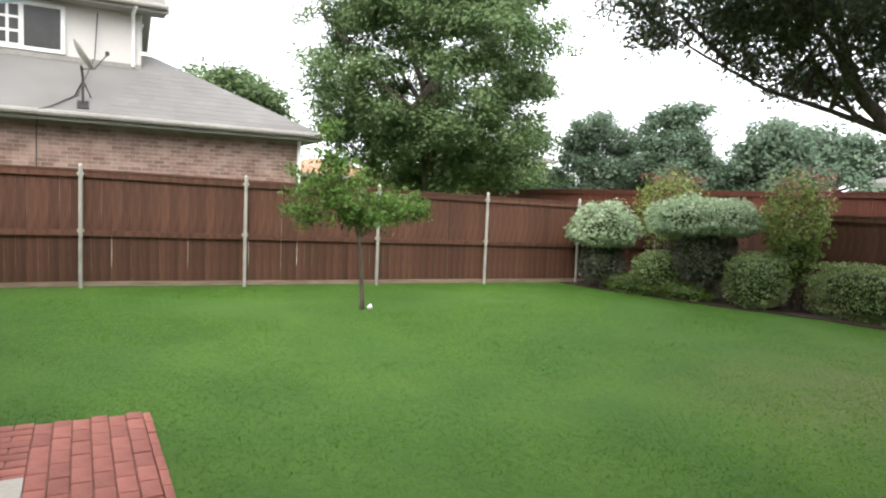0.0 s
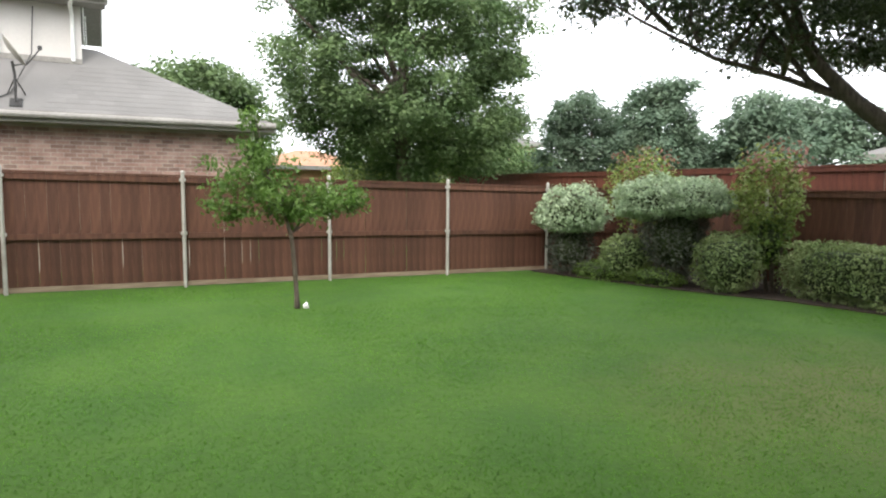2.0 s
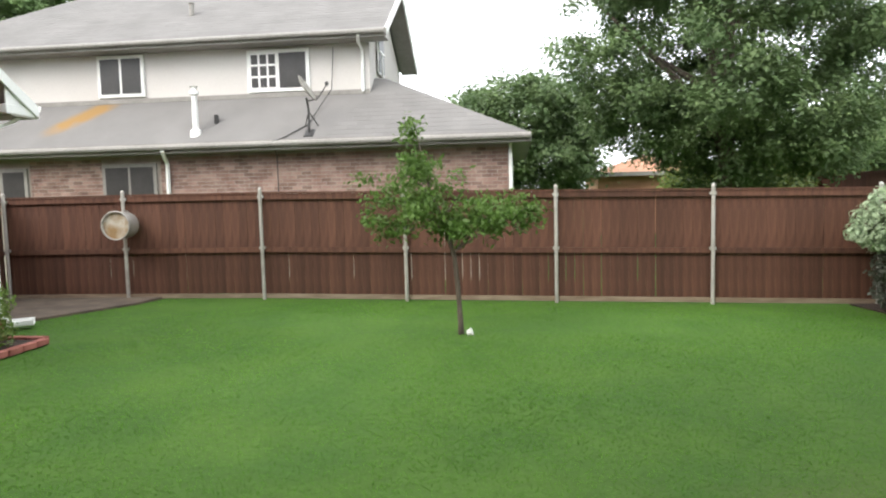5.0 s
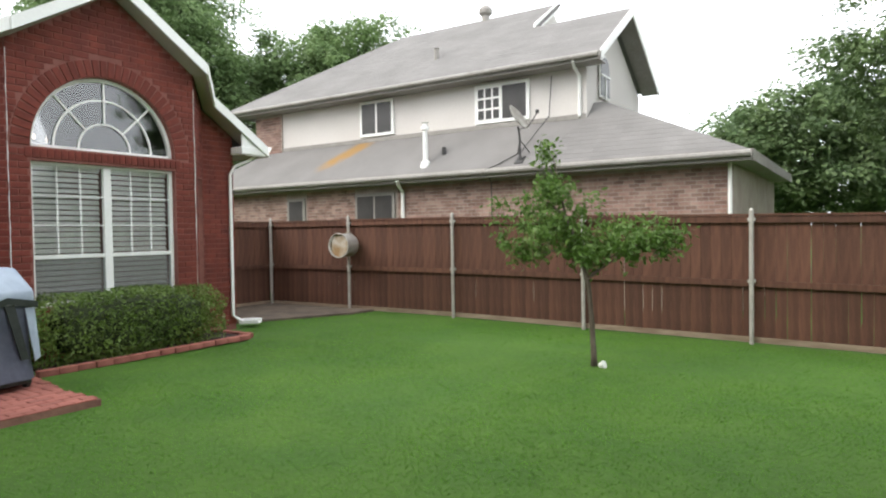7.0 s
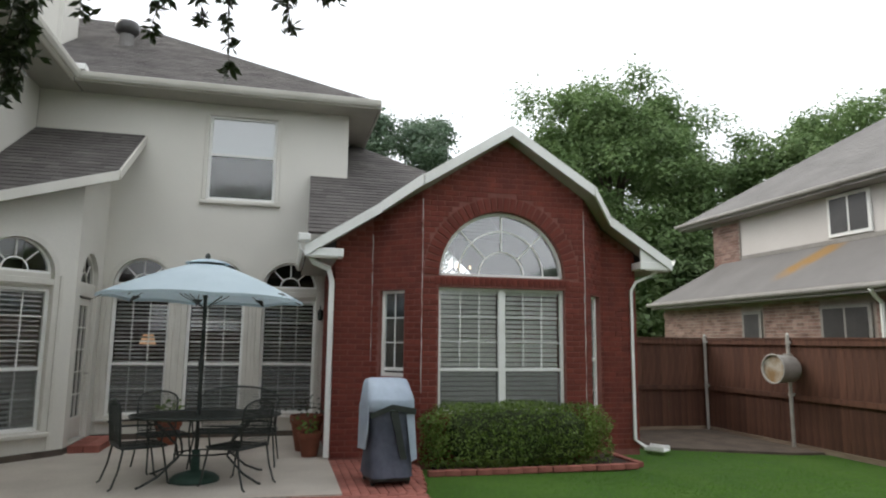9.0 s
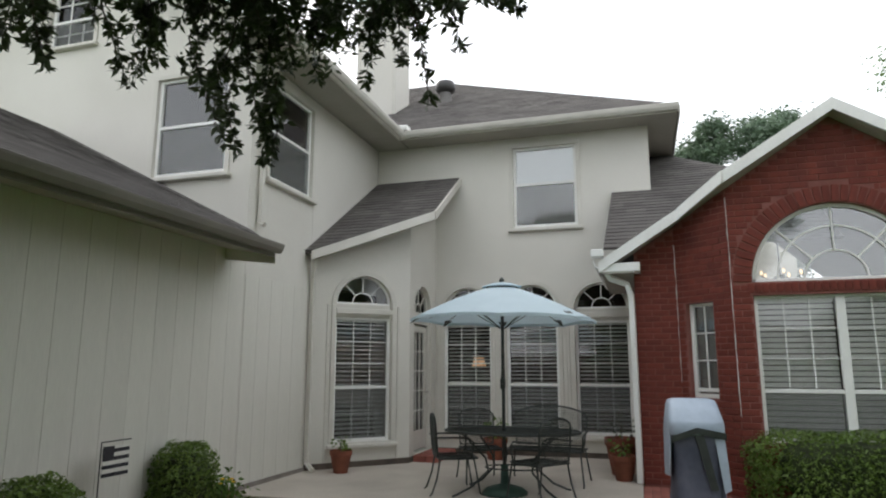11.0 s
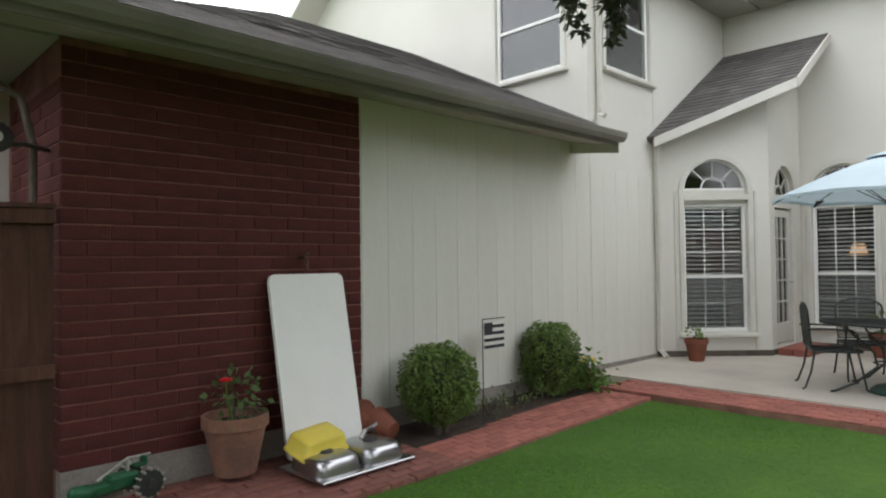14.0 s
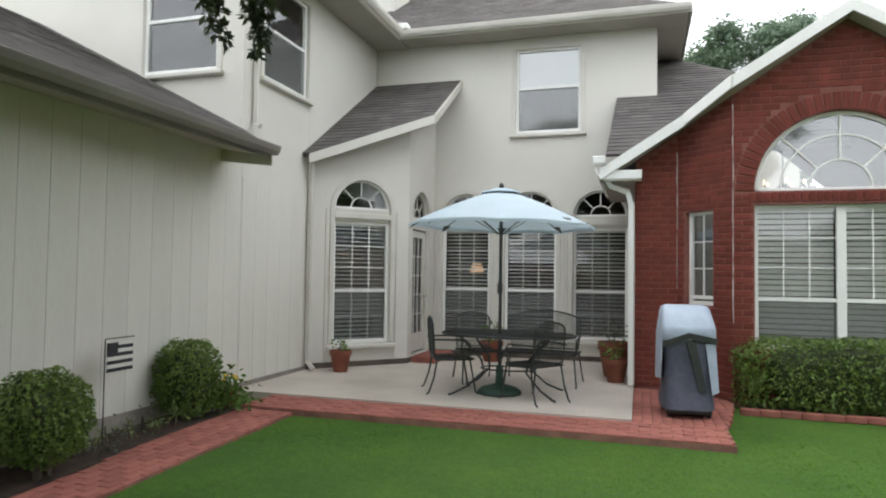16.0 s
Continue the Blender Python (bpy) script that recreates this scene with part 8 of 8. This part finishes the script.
# soldier courses round the fan window and over the twin window
for k in range(34):
    a = math.pi * (k + 0.5) / 34
    ob = part("brick", Geo().box((0, 0, 0), (0.2, 0.026, 0.078), 0.003) if k == 0 else arch_mesh, BRICK, bay)
    if k == 0:
        arch_mesh = ob.data
    y, z = 5.915 + 1.04 * math.cos(a), 2.49 + 1.04 * math.sin(a)
    ob.matrix_local = Matrix.Translation((XG, y, z)) @ Matrix.Rotation(a, 4, "X") @ Matrix.Rotation(radians(90), 4, "Z")
row_mesh = mesh_of("brick", Geo().box((0, 0, 0), (0.026, 0.07, 0.11), 0.003), BRICK)
for k in range(25):
    ob = new("brick", row_mesh)
    ob.parent = bay
    ob.matrix_local = Matrix.Translation((XG, 4.96 + 0.08 * k, 2.415))
bricks(cant_l, B0, A0, 0.0, 4.0, lambda s, a, b: b > bay_top(4.15 + s * 0.707) - 0.12 or (0.122 < s < 0.568 and b > 1.09 and a < 2.3), BRICK, BRICK_J, limit=120, seed=24)
bricks(cant_r, A1, B1, 0.0, 4.0, lambda s, a, b: b > bay_top(7.15 + s * 0.707) - 0.12 or (0.282 < s < 0.728 and b > 0.61 and a < 2.3), BRICK, BRICK_J, seed=25)
bricks(sh_l, (-3.74, YL), B0, 0.0, 3.6, lambda s, a, b: b > bay_top(YL + s) - 0.12, BRICK, BRICK_J, limit=120, seed=26)
bricks(sh_r, B1, (-3.74, YR), 0.0, 3.6, lambda s, a, b: b > bay_top(7.75 + s) - 0.12, BRICK, BRICK_J, seed=27)
bricks(side_l, (XB, YL), (-3.74, YL), 0.0, 2.7, no_hole, BRICK, BRICK_J, seed=28)
bricks(side_r, (-3.74, YR), (-6.5, YR), 0.0, 2.7, no_hole, BRICK, BRICK_J, seed=29)


def paving(name, corners, along_x, z_of, label, seed, material=None):
    """A bed of sand with brick pavers laid in running bond over a convex outline."""
    g = Geo()
    top = [(x, y, z_of(x, y) - 0.012) for x, y in corners]
    low = [(x, y, z - 0.2) for x, y, z in top]
    n = len(top)
    g.add(top + low, [tuple(range(n))] + [(i, (i + 1) % n, n + (i + 1) % n, n + i) for i in range(n)])
    o = setting(name, g, SAND, label, "path")
    rng = random.Random(seed)
    me = mesh_of("paver", Geo().box((0, 0, -0.02), (0.195, 0.095, 0.04), 0.005), material or PAVER)
    outline = corners if area(corners) > 0 else corners[::-1]
    xs, ys = [p[0] for p in corners], [p[1] for p in corners]
    la, lb = (0.2, 0.1) if along_x else (0.1, 0.2)
    i, y = 0, min(ys) + lb / 2
    while y < max(ys):
        j, x = 0, min(xs) + la / 2 - (la / 2 if along_x and i % 2 else 0)
        while x < max(xs) + la / 2:
            yy = y + (lb / 2 if not along_x and j % 2 else 0)
            cut = clip([(x - la / 2, yy - lb / 2), (x + la / 2, yy - lb / 2), (x + la / 2, yy + lb / 2), (x - la / 2, yy + lb / 2)], outline)
            k = abs(area(cut)) / (la * lb) if len(cut) > 2 else 0
            if k > 0.3:
                cx, cy = (x, yy) if k > 0.98 else (sum(p[0] for p in cut) / len(cut), sum(p[1] for p in cut) / len(cut))
                w, d = (1, 1) if k > 0.98 else ((max(p[0] for p in cut) - min(p[0] for p in cut)) / la, (max(p[1] for p in cut) - min(p[1] for p in cut)) / lb)
                ob = new("paver", me)
                ob.parent = o
                turn = Matrix() if along_x else Matrix.Rotation(radians(90), 4, "Z")
                scale = Matrix.Diagonal((w, d, 1, 1)) if along_x else Matrix.Diagonal((d, w, 1, 1))
                ob.matrix_local = Matrix.Translation((cx, cy, z_of(cx, cy) + rng.uniform(-0.003, 0.003))) @ turn @ pose(0, 0, 0, rng.uniform(-0.7, 0.7), rng.uniform(-0.7, 0.7), rng.uniform(-0.8, 0.8)) @ scale
            x += la
            j += 1
        y += lb
        i += 1
    return o


near = lambda x, y: ground_z(x, y) + 0.028
paving("path_wall", [(-0.95, -0.53), (0.2, -0.53), (1.95, -0.4), (1.95, 0.13), (-0.95, 0.1)], True, near, "red brick paver path beside the planting bed", 31)
paving("path_corner", [(1.95, -1.09), (4.6, -1.09), (4.6, -0.2), (3.83, -0.06), (3.0, 0.06), (1.95, 0.13)], True, near, "stained red brick paver area below the brick wall, darkened for shade", 32, PAVER_STAIN_SHADE)
paving("path_patio", [(-1.6, -0.53), (-0.95, -0.53), (-0.95, 4.5), (-1.6, 4.5)], False, lambda x, y: -0.018, "red brick paver border of the patio", 33)
paving("path_bay", [(-3.7, 3.6), (-1.6, 3.6), (-1.6, 4.5), (-3.1, 4.75), (-3.7, 4.15)], True, lambda x, y: -0.018, "red brick pavers under the grill", 34)

edging = thing("brick_edging", Matrix.Translation((-2.62, 6.2, -0.06)), "row of red bricks edging the hedge bed", "edging")
em = mesh_of("brick", Geo().box((0, 0, 0.025), (0.1, 0.2, 0.07), 0.006), PAVER)
rng = random.Random(4)
for k in range(14):
    ob = new("brick", em)
    ob.parent = edging
    ob.matrix_local = pose(rng.uniform(-0.01, 0.01), -1.35 + 0.205 * k, 0, 0, 0, rng.uniform(-3, 3))
for k in range(4):
    ob = new("brick", em)
    ob.parent = edging
    ob.matrix_local = pose(-0.15 - 0.205 * k, 1.5, 0, 0, 0, 90 + rng.uniform(-3, 3))


BLADE = leaf_mat("grass_blade", (0.088, 0.202, 0.023), (0.124, 0.263, 0.032), amount=0.16, rough=0.8, through_light=0.5)


def grass():
    """Short blades over the mown lawn."""
    r = np.random.default_rng(77)
    n = 420000
    x, y = r.uniform(-4.2, 10.2, n), r.uniform(-1.2, 11.2, n)
    keep = ~((x < -0.93) & (y < 4.52)) & ~((y < 0.14 - 0.1 * np.clip(x - 1.95, 0, 3)) & (x < 4.6)) & ~((x < -2.55) & (y > 4.6) & (y < 7.85)) & ~((x < -3.6) & (y < 8.7)) & ~((x < -3.2) & (y > 8.4) & (x + 0.35 * (11 - y) < -3.3)) & ~((x > 8.0 + 0.35 * np.clip(11 - y, 0, 5.4)) & (y > 3)) & ~((x > 9.9) & (y <= 3))
    x, y = x[keep], y[keep]
    n = len(x)
    gz_ = -0.06 - 0.017 * np.maximum(0, x + 2) - 0.005 * np.maximum(0, y - 4) - 0.012
    a, h, lean = r.uniform(0, 2 * np.pi, n), r.uniform(0.014, 0.019, n), r.normal(size=(n, 2)) * 0.026
    w = r.uniform(0.002, 0.0042, n)
    c, s = np.cos(a) * w, np.sin(a) * w
    v = np.stack([np.stack([x - c, y - s, gz_], 1), np.stack([x + c, y + s, gz_], 1), np.stack([x + lean[:, 0], y + lean[:, 1], gz_ + h], 1)], 1).reshape(-1, 3)
    me = bpy.data.meshes.new("grass")
    me.vertices.add(3 * n)
    me.vertices.foreach_set("co", v.astype(np.float32).ravel())
    me.loops.add(3 * n)
    me.loops.foreach_set("vertex_index", np.arange(3 * n, dtype=np.int32))
    me.polygons.add(n)
    me.polygons.foreach_set("loop_start", np.arange(0, 3 * n, 3, dtype=np.int32))
    me.update(calc_edges=True)
    me.materials.append(BLADE)
    tagged(part("grass", me, BLADE), "short green mown grass blades on the lawn", "grass", "", "stuff")


grass()


# pale string-like lines down the corners of the bay
for i, (x, y, lo, hi) in enumerate(((XG, 4.75, 0.9, 3.55), (-3.74, 4.15, 1.3, 3.1), (XG, 7.15, 0.6, 3.5))):
    r_ = random.Random(i)
    pts = [(x + 0.012, y + (0.004 if y > 6 else -0.004) + r_.uniform(-0.004, 0.004), lo + (hi - lo) * k / 24) for k in range(25)]
    setting("trim", Geo().tube(pts, [r_.uniform(0.001, 0.0055) for k in pts], 5), WHITE_TRIM, "thin uneven pale string-like line down the brick corner", "caulk")
